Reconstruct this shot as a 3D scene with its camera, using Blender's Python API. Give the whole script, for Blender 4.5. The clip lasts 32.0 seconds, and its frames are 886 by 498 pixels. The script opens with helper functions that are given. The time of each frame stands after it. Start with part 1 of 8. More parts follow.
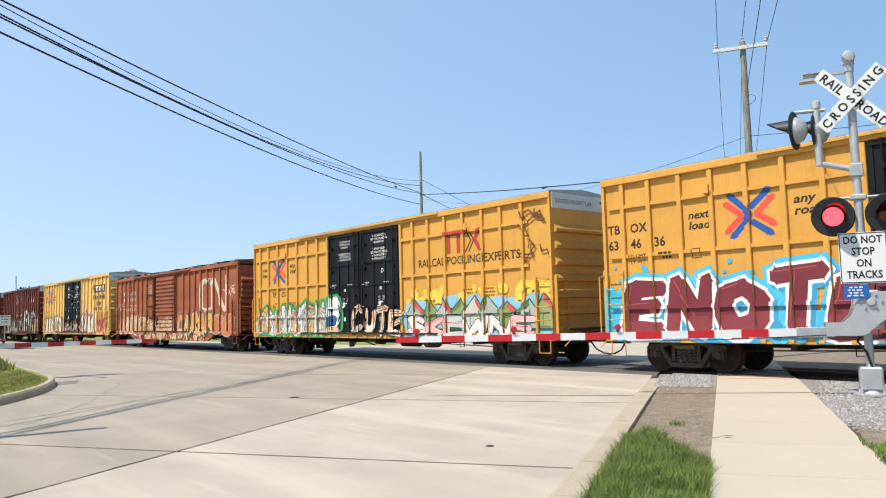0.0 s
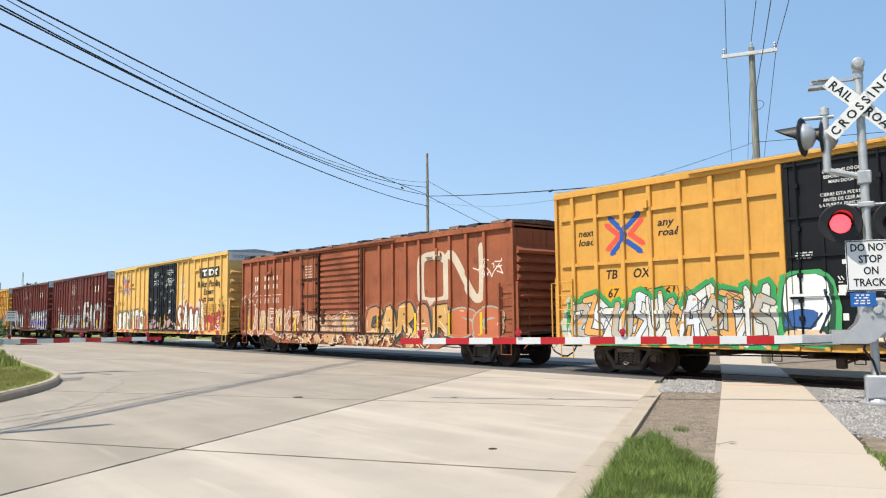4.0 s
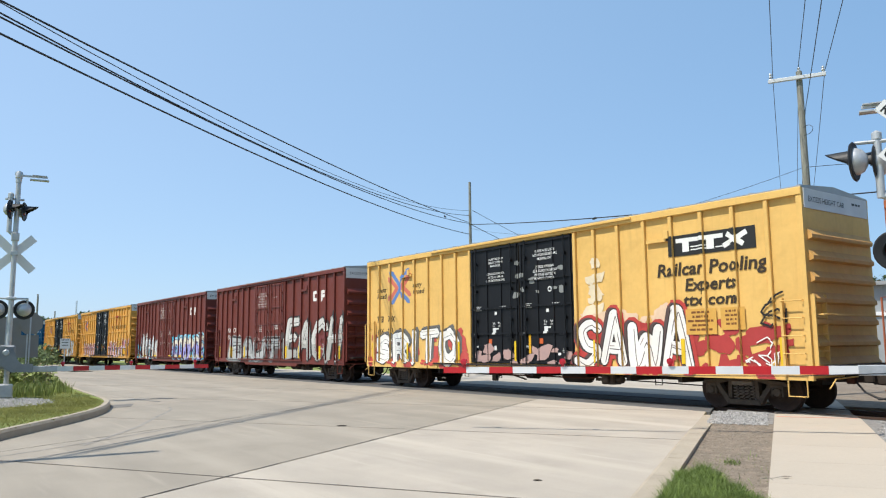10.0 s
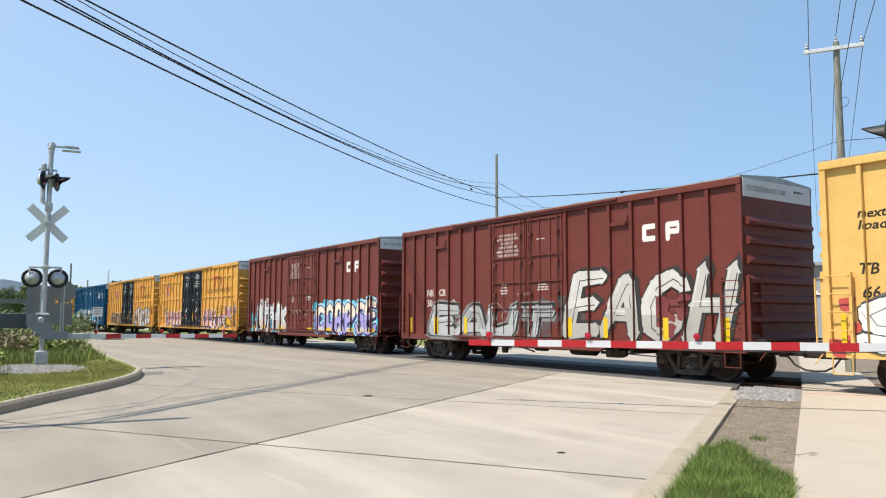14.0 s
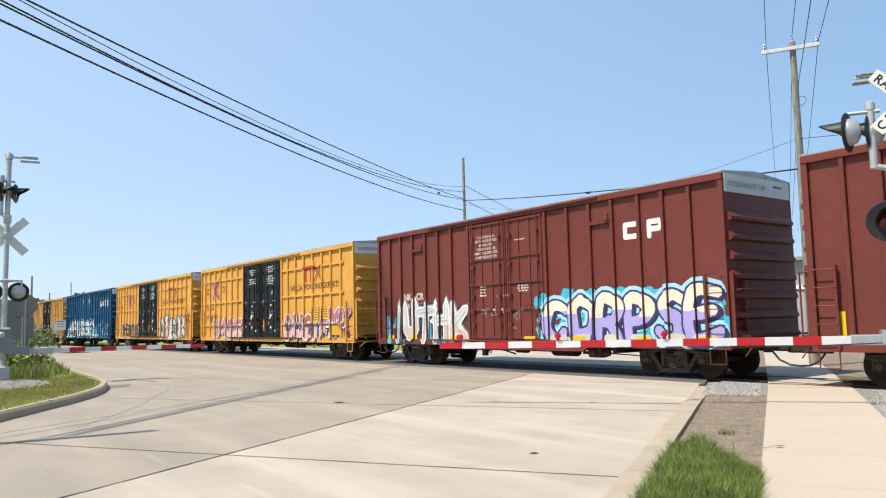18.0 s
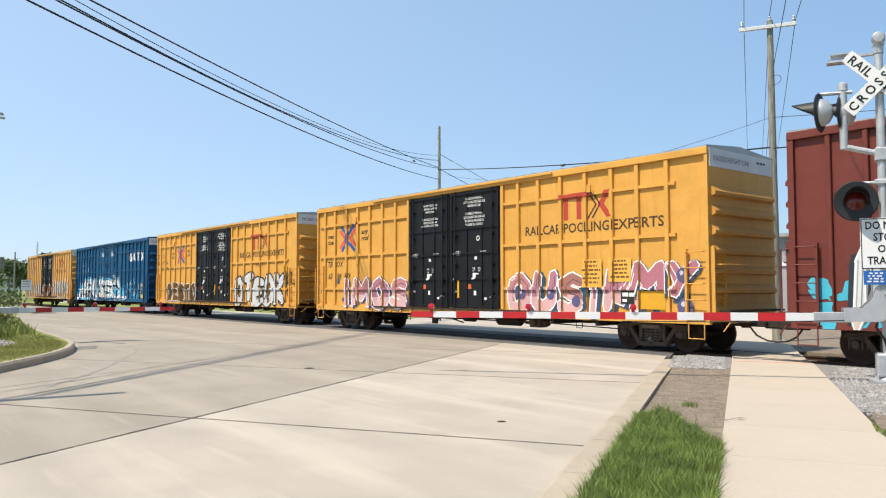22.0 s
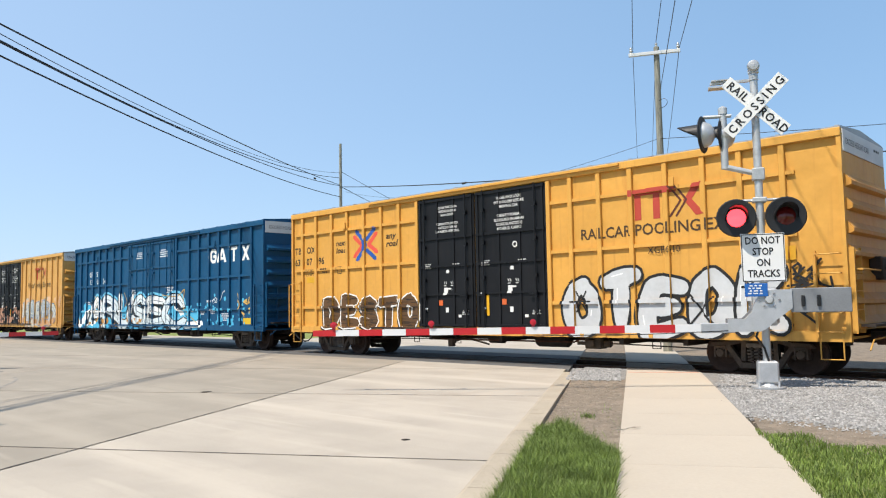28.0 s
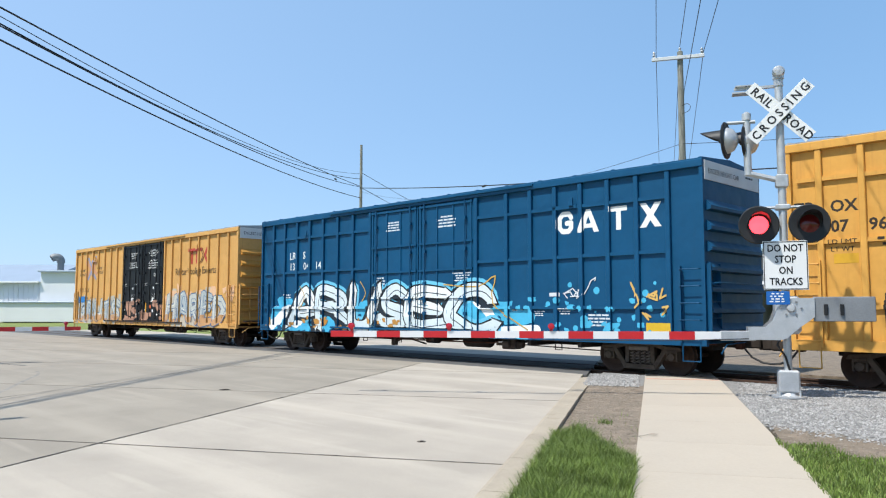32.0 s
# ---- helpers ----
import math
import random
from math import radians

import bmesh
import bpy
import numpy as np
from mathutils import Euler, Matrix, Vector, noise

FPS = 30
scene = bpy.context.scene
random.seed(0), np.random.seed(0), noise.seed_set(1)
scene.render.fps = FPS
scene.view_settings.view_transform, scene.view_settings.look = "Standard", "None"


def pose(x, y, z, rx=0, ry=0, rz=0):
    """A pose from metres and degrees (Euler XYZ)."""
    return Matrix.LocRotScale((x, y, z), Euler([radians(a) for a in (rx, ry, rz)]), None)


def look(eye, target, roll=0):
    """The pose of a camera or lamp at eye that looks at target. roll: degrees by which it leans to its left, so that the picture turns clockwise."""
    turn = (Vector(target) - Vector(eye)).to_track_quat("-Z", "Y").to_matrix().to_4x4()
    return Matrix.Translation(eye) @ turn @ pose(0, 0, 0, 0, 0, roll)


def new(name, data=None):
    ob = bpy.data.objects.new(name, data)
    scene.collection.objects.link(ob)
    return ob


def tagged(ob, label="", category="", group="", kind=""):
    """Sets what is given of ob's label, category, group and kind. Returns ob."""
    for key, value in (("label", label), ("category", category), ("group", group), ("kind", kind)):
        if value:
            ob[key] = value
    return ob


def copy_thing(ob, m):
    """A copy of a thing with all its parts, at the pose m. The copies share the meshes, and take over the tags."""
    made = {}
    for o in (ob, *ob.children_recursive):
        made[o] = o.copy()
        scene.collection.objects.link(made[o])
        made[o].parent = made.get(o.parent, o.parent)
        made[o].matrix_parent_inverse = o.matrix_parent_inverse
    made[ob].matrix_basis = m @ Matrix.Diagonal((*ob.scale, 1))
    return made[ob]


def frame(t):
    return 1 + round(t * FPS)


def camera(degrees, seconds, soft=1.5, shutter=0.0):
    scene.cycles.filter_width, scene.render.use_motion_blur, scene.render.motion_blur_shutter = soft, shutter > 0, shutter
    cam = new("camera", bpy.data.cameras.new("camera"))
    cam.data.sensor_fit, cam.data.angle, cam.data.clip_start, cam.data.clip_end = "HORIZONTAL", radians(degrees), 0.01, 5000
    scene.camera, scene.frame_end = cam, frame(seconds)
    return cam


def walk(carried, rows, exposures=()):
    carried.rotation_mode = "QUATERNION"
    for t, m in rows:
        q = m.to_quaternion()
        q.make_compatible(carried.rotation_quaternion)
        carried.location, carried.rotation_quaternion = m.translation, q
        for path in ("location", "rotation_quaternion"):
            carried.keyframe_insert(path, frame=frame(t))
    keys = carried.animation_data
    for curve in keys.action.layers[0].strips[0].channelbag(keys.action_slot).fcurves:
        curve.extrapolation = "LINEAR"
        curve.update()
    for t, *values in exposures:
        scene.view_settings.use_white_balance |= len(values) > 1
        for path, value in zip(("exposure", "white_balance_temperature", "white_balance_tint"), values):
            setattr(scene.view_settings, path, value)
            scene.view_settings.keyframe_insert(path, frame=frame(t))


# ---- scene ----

# ---- camera ----
import colorsys

EYE = (0.0, 0.0, 1.64)
cam = camera(60.6, 32.0, soft=1.15)
PATH = [  # seconds, yaw, pitch, roll
    (0, 49.92, 4.90, 1.46), (0.5, 49.53, 5.42, 0.61), (1, 48.71, 5.26, 0.86), (1.5, 47.42, 4.87, 0.79), (2, 46.63, 4.83, 0.53),
    (2.5, 46.30, 5.00, 0.52), (3, 46.96, 5.36, 0.63), (3.5, 48.54, 5.52, 0.99), (4, 50.27, 5.05, 0.65), (4.5, 53.15, 4.84, 0.46),
    (6.5, 53.02, 6.95, 0.12), (7, 52.57, 7.88, 0.38), (7.5, 52.81, 8.10, 1.07), (7.7, 52.05, 8.35, -0.36), (8, 48.31, 8.53, -2.47), (8.2, 46.60, 9.72, -2.95), (8.5, 47.75, 9.71, 1.27),
    (8.7, 47.40, 8.95, 1.20), (8.9, 46.70, 8.70, 1.55), (9, 47.28, 8.90, 2.08), (9.2, 49.14, 9.27, 2.03), (9.5, 53.04, 8.63, 1.25), (10, 53.51, 7.22, 0.49), (10.5, 55.13, 6.82, 0.34), (11, 55.42, 6.79, 0.21),
    (11.5, 56.32, 6.33, 0.10), (12, 56.28, 5.67, 0.47), (12.5, 56.19, 5.22, 0.77), (13, 57.20, 4.54, 0.78), (13.5, 56.22, 5.03, 0.22),
    (15.5, 54.68, 5.24, -0.27), (16, 55.46, 5.83, 0.73), (16.5, 55.16, 5.38, 0.64), (17, 56.23, 5.28, 1.41), (17.5, 54.92, 5.29, 1.56),
    (18, 53.18, 5.43, 1.31), (18.5, 52.56, 4.16, 0.58), (19, 51.92, 3.67, 0.36), (19.5, 52.23, 4.01, 0.56), (20, 51.98, 4.91, 0.63),
    (20.5, 51.78, 3.75, 0.09), (21, 51.10, 3.27, -0.34), (21.5, 51.06, 3.12, 0.07), (22, 51.07, 3.06, 0.02), (22.5, 51.04, 2.88, -0.08),
    (23, 51.18, 2.57, -0.01), (23.5, 50.54, 2.47, -0.04), (24, 50.71, 2.89, -0.40), (24.5, 51.03, 3.01, 0.27), (26.5, 42.96, 5.65, 0.07),
    (27, 43.15, 5.76, 0.48), (27.5, 43.52, 5.53, 0.26), (28, 43.75, 4.32, 0.98), (28.5, 43.60, 5.24, 0.44), (29, 44.84, 5.66, 0.05),
    (29.5, 45.75, 5.08, 0.20), (30, 45.09, 4.75, 0.16), (30.5, 47.71, 5.26, -0.05), (31, 45.58, 4.25, 0.41), (31.5, 45.10, 4.59, 0.04),
    (32, 45.11, 4.51, -0.05),
]
walk(cam, [(t, pose(*EYE, 90 + p, r, y)) for t, y, p, r in PATH],
     exposures=[(0.0, 0.57, 6650, 11), (4.0, 0.57, 6650, 11), (6.5, 0.48, 6450, 10), (9.0, 0.45, 6350, 9), (12.5, 0.46, 6550, 10), (14.5, 0.57, 6700, 11), (16.0, 0.62, 6850, 12), (20.0, 0.61, 6850, 12), (23.0, 0.57, 6750, 11), (27.0, 0.56, 6650, 11), (30.0, 0.56, 6550, 10), (32.0, 0.50, 6130, 9)])

# ---- world, sun, exposure ----
SUN_AZ, SUN_EL = 188.0, 60.0      # compass-like: degrees from +Y towards +X
world = bpy.data.worlds.new("sky")
scene.world = world
world.use_nodes = True
wn = world.node_tree.nodes
sky = wn.new("ShaderNodeTexSky")
sky.sky_type = "NISHITA"
sky.sun_disc = False
sky.sun_elevation = radians(SUN_EL)
sky.sun_rotation = radians(SUN_AZ)
sky.air_density, sky.dust_density, sky.ozone_density = 1.0, 0.6, 2.5
haze = wn.new("ShaderNodeMix")          # summer haze thins the blue of the clear sky
haze.data_type = "RGBA"
haze.inputs[0].default_value = 0.68
veil = wn.new("ShaderNodeMix")
veil.data_type = "RGBA"
veil.inputs[6].default_value = (1.50, 2.72, 4.35, 1)
veil.inputs[7].default_value = (2.80, 4.0, 5.6, 1)
where = wn.new("ShaderNodeTexCoord")
side = wn.new("ShaderNodeVectorMath")   # the haze lies thicker towards the west
side.operation = "DOT_PRODUCT"
side.inputs[1].default_value = (-0.75, -0.66, 0.0)
thick = wn.new("ShaderNodeMapRange")
thick.inputs[1].default_value, thick.inputs[2].default_value = -0.35, 0.8
world.node_tree.links.new(where.outputs["Generated"], side.inputs[0])
world.node_tree.links.new(side.outputs["Value"], thick.inputs[0])
world.node_tree.links.new(thick.outputs[0], veil.inputs[0])
world.node_tree.links.new(veil.outputs[2], haze.inputs[7])
world.node_tree.links.new(sky.outputs[0], haze.inputs[6])
world.node_tree.links.new(haze.outputs[2], wn["Background"].inputs[0])
wn["Background"].inputs[1].default_value = 0.13
sun_data = bpy.data.lights.new("sun", "SUN")
sun_data.energy, sun_data.angle, sun_data.color = 4.3, radians(0.6), (1.0, 0.94, 0.84)
sun = new("sun", sun_data)
_sd = Vector((math.sin(radians(SUN_AZ)) * math.cos(radians(SUN_EL)), math.cos(radians(SUN_AZ)) * math.cos(radians(SUN_EL)), math.sin(radians(SUN_EL))))
sun.matrix_basis = look(_sd * 60, (0, 0, 0))


# ---- mesh helpers ----
class Mesh:
    """Collects vertices and faces of one part."""
    def __init__(self):
        self.v, self.f = [], []

    def poly(self, pts):
        n = len(self.v)
        self.v += [tuple(p) for p in pts]
        self.f.append(tuple(range(n, n + len(pts))))

    def box(self, x0, x1, y0, y1, z0, z1, c=0.0):
        n = len(self.v)
        if c <= 0:
            self.v += [(x, y, z) for z in (z0, z1) for y in (y0, y1) for x in (x0, x1)]
            self.f += [tuple(n + i for i in q) for q in ((0, 2, 3, 1), (4, 5, 7, 6), (0, 1, 5, 4), (2, 6, 7, 3), (0, 4, 6, 2), (1, 3, 7, 5))]
        else:
            bm = bmesh.new()
            bmesh.ops.create_cube(bm, size=1, matrix=Matrix.Translation(((x0 + x1) / 2, (y0 + y1) / 2, (z0 + z1) / 2)) @ Matrix.Diagonal((x1 - x0, y1 - y0, z1 - z0, 1)))
            bmesh.ops.bevel(bm, geom=bm.edges[:], offset=c, segments=1, affect="EDGES")
            self.add_bm(bm)
        return self

    def add_bm(self, bm):
        n = len(self.v)
        bm.verts.index_update()
        self.v += [tuple(v.co) for v in bm.verts]
        self.f += [tuple(n + v.index for v in f.verts) for f in bm.faces]
        bm.free()
        return self

    def tube(self, a, b, r, r2=None, seg=8, caps=True):
        a, b = Vector(a), Vector(b)
        r2 = r if r2 is None else r2
        d = (b - a).normalized()
        u = d.orthogonal().normalized()
        w = d.cross(u)
        n = len(self.v)
        for p, q in ((a, r), (b, r2)):
            for i in range(seg):
                t = 2 * math.pi * i / seg
                self.v.append(tuple(p + u * (q * math.cos(t)) + w * (q * math.sin(t))))
        for i in range(seg):
            j = (i + 1) % seg
            self.f.append((n + i, n + j, n + seg + j, n + seg + i))
        if caps:
            self.f.append(tuple(n + i for i in reversed(range(seg))))
            self.f.append(tuple(n + seg + i for i in range(seg)))
        return self

    def path(self, pts, r, seg=6):
        """One tube along a bent line."""
        pts = [Vector(p) for p in pts]
        n0, u = len(self.v), None
        for i, p in enumerate(pts):
            d = (pts[min(i + 1, len(pts) - 1)] - pts[max(i - 1, 0)]).normalized()
            u = d.orthogonal().normalized() if u is None else (u - d * u.dot(d)).normalized()
            w = d.cross(u)
            self.v += [tuple(p + u * (r * math.cos(2 * math.pi * k / seg)) + w * (r * math.sin(2 * math.pi * k / seg))) for k in range(seg)]
        for i in range(len(pts) - 1):
            for k in range(seg):
                j, a = (k + 1) % seg, n0 + i * seg
                self.f.append((a + k, a + j, a + seg + j, a + seg + k))
        self.f.append(tuple(n0 + k for k in reversed(range(seg))))
        self.f.append(tuple(n0 + (len(pts) - 1) * seg + k for k in range(seg)))
        return self

    def lathe(self, prof, origin, axis, seg=20):
        """prof: (radius, along) pairs turned round axis."""
        o, d = Vector(origin), Vector(axis).normalized()
        u = d.orthogonal().normalized()
        w = d.cross(u)
        n = len(self.v)
        for r, h in prof:
            for i in range(seg):
                t = 2 * math.pi * i / seg
                self.v.append(tuple(o + d * h + u * (r * math.cos(t)) + w * (r * math.sin(t))))
        for k in range(len(prof) - 1):
            for i in range(seg):
                j = (i + 1) % seg
                self.f.append((n + k * seg + i, n + k * seg + j, n + (k + 1) * seg + j, n + (k + 1) * seg + i))
        if prof[0][0] > 0.001:
            self.f.append(tuple(n + i for i in reversed(range(seg))))
        if prof[-1][0] > 0.001:
            self.f.append(tuple(n + (len(prof) - 1) * seg + i for i in range(seg)))
        return self

    def prism(self, pts, y0, y1):
        """A polygon in x, z given depth along y."""
        n, k = len(self.v), len(pts)
        self.v += [(x, y0, z) for x, z in pts] + [(x, y1, z) for x, z in pts]
        self.f.append(tuple(n + i for i in range(k)))
        self.f.append(tuple(n + k + i for i in reversed(range(k))))
        for i in range(k):
            j = (i + 1) % k
            self.f.append((n + i, n + k + i, n + k + j, n + j))
        return self

    def slab(self, pts, z0, z1):
        """A polygon in x, y given height."""
        n, k = len(self.v), len(pts)
        self.v += [(x, y, z0) for x, y in pts] + [(x, y, z1) for x, y in pts]
        self.f.append(tuple(n + i for i in reversed(range(k))))
        self.f.append(tuple(n + k + i for i in range(k)))
        for i in range(k):
            j = (i + 1) % k
            self.f.append((n + i, n + j, n + k + j, n + k + i))
        return self

    def data(self, name, smooth=False, fix=True):
        me = bpy.data.meshes.new(name)
        me.from_pydata(self.v, [], self.f)
        if fix:
            bm = bmesh.new()
            bm.from_mesh(me)
            bmesh.ops.recalc_face_normals(bm, faces=bm.faces[:])
            bm.to_mesh(me)
            bm.free()
        if smooth:
            me.shade_smooth()
            me.set_sharp_from_angle(angle=radians(35))
        return me


def part(name, m, material, parent=None, label="", smooth=False, at=None, fix=True):
    """Links a Mesh (or ready mesh data) as one object under a thing or a part."""
    me = m.data(name, smooth, fix) if isinstance(m, Mesh) else m
    if material is not None and not me.materials:
        me.materials.append(material)
    ob = new(name, me)
    if parent is not None:
        ob.parent = parent
    if at is not None:
        ob.matrix_basis = at
    return tagged(ob, label)


def thing(name, at, label, category, group="", kind=""):
    ob = new(name)
    ob.empty_display_size = 0.2
    ob.matrix_basis = at
    return tagged(ob, label, category, group, kind)


# ---- materials ----
def mat(name, col, rough=0.6, metal=0.0, vary=0.25, scale=3.0, fine=40.0, bump=0.15, streak=0.0, dirt=(0.12, 0.08, 0.05), dirt_amt=0.0, rnd=0.0, spec=0.5, emit=None, stretch=(1, 1, 1), lanes=0.0, island=0.0, dent=0.0):
    col, dirt = tuple(v * 0.86 for v in col), tuple(v * 0.86 for v in dirt)
    m = bpy.data.materials.new(name)
    m.use_nodes = True
    nt = m.node_tree
    N, L = nt.nodes, nt.links
    b = N["Principled BSDF"]
    b.inputs["Roughness"].default_value = rough
    b.inputs["Metallic"].default_value = metal
    b.inputs["Specular IOR Level"].default_value = spec
    tc = N.new("ShaderNodeTexCoord")
    mp = N.new("ShaderNodeMapping")
    mp.inputs["Scale"].default_value = stretch
    L.new(tc.outputs["Object"], mp.inputs[0])

    def noise_tex(sc, detail=5.0, src=None):
        t = N.new("ShaderNodeTexNoise")
        t.inputs["Scale"].default_value = sc
        t.inputs["Detail"].default_value = detail
        L.new((src or mp).outputs[0], t.inputs["Vector"])
        return t

    def mix(fac, a, c, mode="MIX"):
        x = N.new("ShaderNodeMix")
        x.data_type, x.blend_type = "RGBA", mode
        if isinstance(fac, float):
            x.inputs[0].default_value = fac
        else:
            L.new(fac, x.inputs[0])
        for s, val in ((6, a), (7, c)):
            if isinstance(val, tuple):
                x.inputs[s].default_value = (*val, 1)
            else:
                L.new(val, x.inputs[s])
        return x.outputs[2]

    def ramp(src, lo, hi):
        r = N.new("ShaderNodeMapRange")
        r.inputs[1].default_value, r.inputs[2].default_value = lo, hi
        L.new(src, r.inputs[0])
        return r.outputs[0]

    dark = tuple(c * (1 - vary) for c in col)
    light = tuple(min(1, c * (1 + vary * 0.6)) for c in col)
    big = noise_tex(scale)
    small = noise_tex(fine, 4.0)
    c = mix(ramp(big.outputs[0], 0.3, 0.7), dark, light)
    c = mix(0.35, c, mix(ramp(small.outputs[0], 0.3, 0.7), dark, light))
    if streak > 0:
        sm = N.new("ShaderNodeMapping")
        sm.inputs["Scale"].default_value = (5.0, 5.0, 0.35)
        L.new(tc.outputs["Object"], sm.inputs[0])
        st = noise_tex(1.6, 6.0, sm)
        c = mix(ramp(st.outputs[0], 0.56, 0.56 + 0.2 / max(streak, 0.05)), c, dirt)
    if lanes > 0:
        lm = N.new("ShaderNodeMapping")
        lm.inputs["Rotation"].default_value = (0, 0, radians(-120.7))
        lm.inputs["Scale"].default_value = (0.09, 1.0, 1.0)
        geo = N.new("ShaderNodeNewGeometry")
        L.new(geo.outputs["Position"], lm.inputs[0])
        ln = noise_tex(0.9, 6.0, lm)
        c = mix(ramp(ln.outputs[0], 0.48, 0.75), c, tuple(v * (1 - lanes) for v in col))
        lf = noise_tex(0.8, 9.0)
        c = mix(ramp(lf.outputs[0], 0.46, 0.86), c, tuple(v * (1 - lanes * 1.3) for v in col))
        lg = noise_tex(0.5, 7.0, geo)
        c = mix(ramp(lg.outputs[0], 0.52, 0.80), c, tuple(v * (1 - lanes) for v in col))
        sc = N.new("ShaderNodeMapping")
        sc.inputs["Rotation"].default_value = (0, 0, radians(-120.7))
        sc.inputs["Scale"].default_value = (0.22, 3.0, 1.0)
        L.new(geo.outputs["Position"], sc.inputs[0])
        sn = noise_tex(1.1, 9.0, sc)
        c = mix(ramp(sn.outputs[0], 0.60, 0.78), c, tuple(min(1, v * 1.15) for v in col))
        c = mix(ramp(sn.outputs[0], 0.40, 0.22), c, tuple(v * 0.80 for v in col))
        gn = noise_tex(140.0, 2.0, geo)
        c = mix(0.22, c, mix(ramp(gn.outputs[0], 0.3, 0.7), tuple(v * 0.6 for v in col), tuple(min(1, v * 1.3) for v in col)))
        c = mix(ramp(ln.outputs[0], 0.44, 0.30), c, tuple(min(1, v * (1 + lanes * 0.35)) for v in col))
    if dirt_amt > 0:
        dn = noise_tex(scale * 2.3, 8.0)
        c = mix(ramp(dn.outputs[0], 0.72 - 0.3 * dirt_amt, 0.86 - 0.2 * dirt_amt), c, dirt)
    if rnd > 0 or island > 0:
        oi = N.new("ShaderNodeObjectInfo" if rnd > 0 else "ShaderNodeNewGeometry")
        h = N.new("ShaderNodeHueSaturation")
        r = ramp(oi.outputs["Random" if rnd > 0 else "Random Per Island"], 0, 1)
        rnd = rnd or island
        mr = N.new("ShaderNodeMapRange")
        mr.inputs[3].default_value, mr.inputs[4].default_value = 1 - rnd, 1 + rnd
        L.new(r, mr.inputs[0])
        L.new(mr.outputs[0], h.inputs["Value"])
        L.new(c, h.inputs["Color"])
        c = h.outputs[0]
    L.new(c, b.inputs["Base Color"])
    if bump > 0:
        bp = N.new("ShaderNodeBump")
        bp.inputs["Strength"].default_value = bump
        bp.inputs["Distance"].default_value = 0.02
        L.new(small.outputs[0], bp.inputs["Height"])
        L.new(bp.outputs[0], b.inputs["Normal"])
        if dent > 0:
            dn2 = noise_tex(1.7, 1.5)
            bd = N.new("ShaderNodeBump")
            bd.inputs["Strength"].default_value = dent
            bd.inputs["Distance"].default_value = 0.06
            L.new(dn2.outputs[0], bd.inputs["Height"])
            L.new(bd.outputs[0], bp.inputs["Normal"])
    if emit:
        b.inputs["Emission Color"].default_value = (*emit[0], 1)
        b.inputs["Emission Strength"].default_value = emit[1]
    return m


RUST = (0.11, 0.045, 0.02)
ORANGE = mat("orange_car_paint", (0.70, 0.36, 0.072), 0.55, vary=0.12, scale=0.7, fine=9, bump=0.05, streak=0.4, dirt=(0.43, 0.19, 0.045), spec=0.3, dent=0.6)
# orange of the car ends, darker than that of the sides
ORANGE_B = mat("darker_end_orange", (0.60, 0.29, 0.055), 0.6, vary=0.15, scale=0.7, fine=9, bump=0.05, streak=0.3, dirt=(0.30, 0.13, 0.035), spec=0.3, dent=0.6)
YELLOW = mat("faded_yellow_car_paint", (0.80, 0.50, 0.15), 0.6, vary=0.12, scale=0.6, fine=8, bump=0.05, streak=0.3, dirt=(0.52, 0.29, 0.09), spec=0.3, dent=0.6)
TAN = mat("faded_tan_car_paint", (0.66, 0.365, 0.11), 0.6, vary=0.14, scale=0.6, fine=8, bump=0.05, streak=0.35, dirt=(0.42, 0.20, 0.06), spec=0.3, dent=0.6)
MAROON = mat("maroon_car_paint", (0.165, 0.038, 0.027), 0.5, vary=0.14, scale=0.6, fine=8, bump=0.05, streak=0.2, dirt=(0.09, 0.03, 0.02), spec=0.3, dent=0.6)
BROWN = mat("weathered_brown_car_paint", (0.36, 0.108, 0.048), 0.75, vary=0.28, scale=0.8, fine=14, bump=0.15, streak=0.9, dirt=(0.15, 0.052, 0.028), dirt_amt=0.35, spec=0.3, dent=0.6)
RUSTD = mat("dark_rusty_steel", (0.085, 0.032, 0.018), 0.85, 0.1, vary=0.5, scale=5, fine=30, bump=0.3, spec=0.3, dirt=(0.20, 0.08, 0.035), dirt_amt=0.4)
BLUE = mat("blue_car_paint", (0.005, 0.075, 0.175), 0.5, vary=0.16, scale=0.6, fine=8, bump=0.04, streak=0.3, dirt=(0.012, 0.06, 0.115), spec=0.25, dent=0.6)
BLACK = mat("black_door_paint", (0.0085, 0.009, 0.011), 0.5, vary=0.4, scale=1.5, bump=0.05, spec=0.25, dirt=(0.02, 0.018, 0.016), streak=0.4)
WHITE = mat("white_car_paint", (0.72, 0.72, 0.70), 0.6, vary=0.12, scale=2, bump=0.03)
GREYROOF = mat("galvanised_roof", (0.42, 0.42, 0.41), 0.5, 0.4, vary=0.2, scale=1.5, bump=0.1, dirt=RUST, dirt_amt=0.3)
TARROOF = mat("patched_tar_roof", (0.16, 0.09, 0.06), 0.9, vary=0.5, scale=2.0, fine=14, bump=0.6, dirt=(0.32, 0.26, 0.21), dirt_amt=0.5)
STEEL = mat("grimy_truck_steel", (0.045, 0.034, 0.027), 0.8, 0.1, vary=0.4, scale=4, bump=0.3, dirt=(0.075, 0.04, 0.022), dirt_amt=0.4, spec=0.3)
SPRINGM = mat("dusty_spring_steel", (0.22, 0.18, 0.15), 0.85, vary=0.35, scale=8, bump=0.2, spec=0.3)
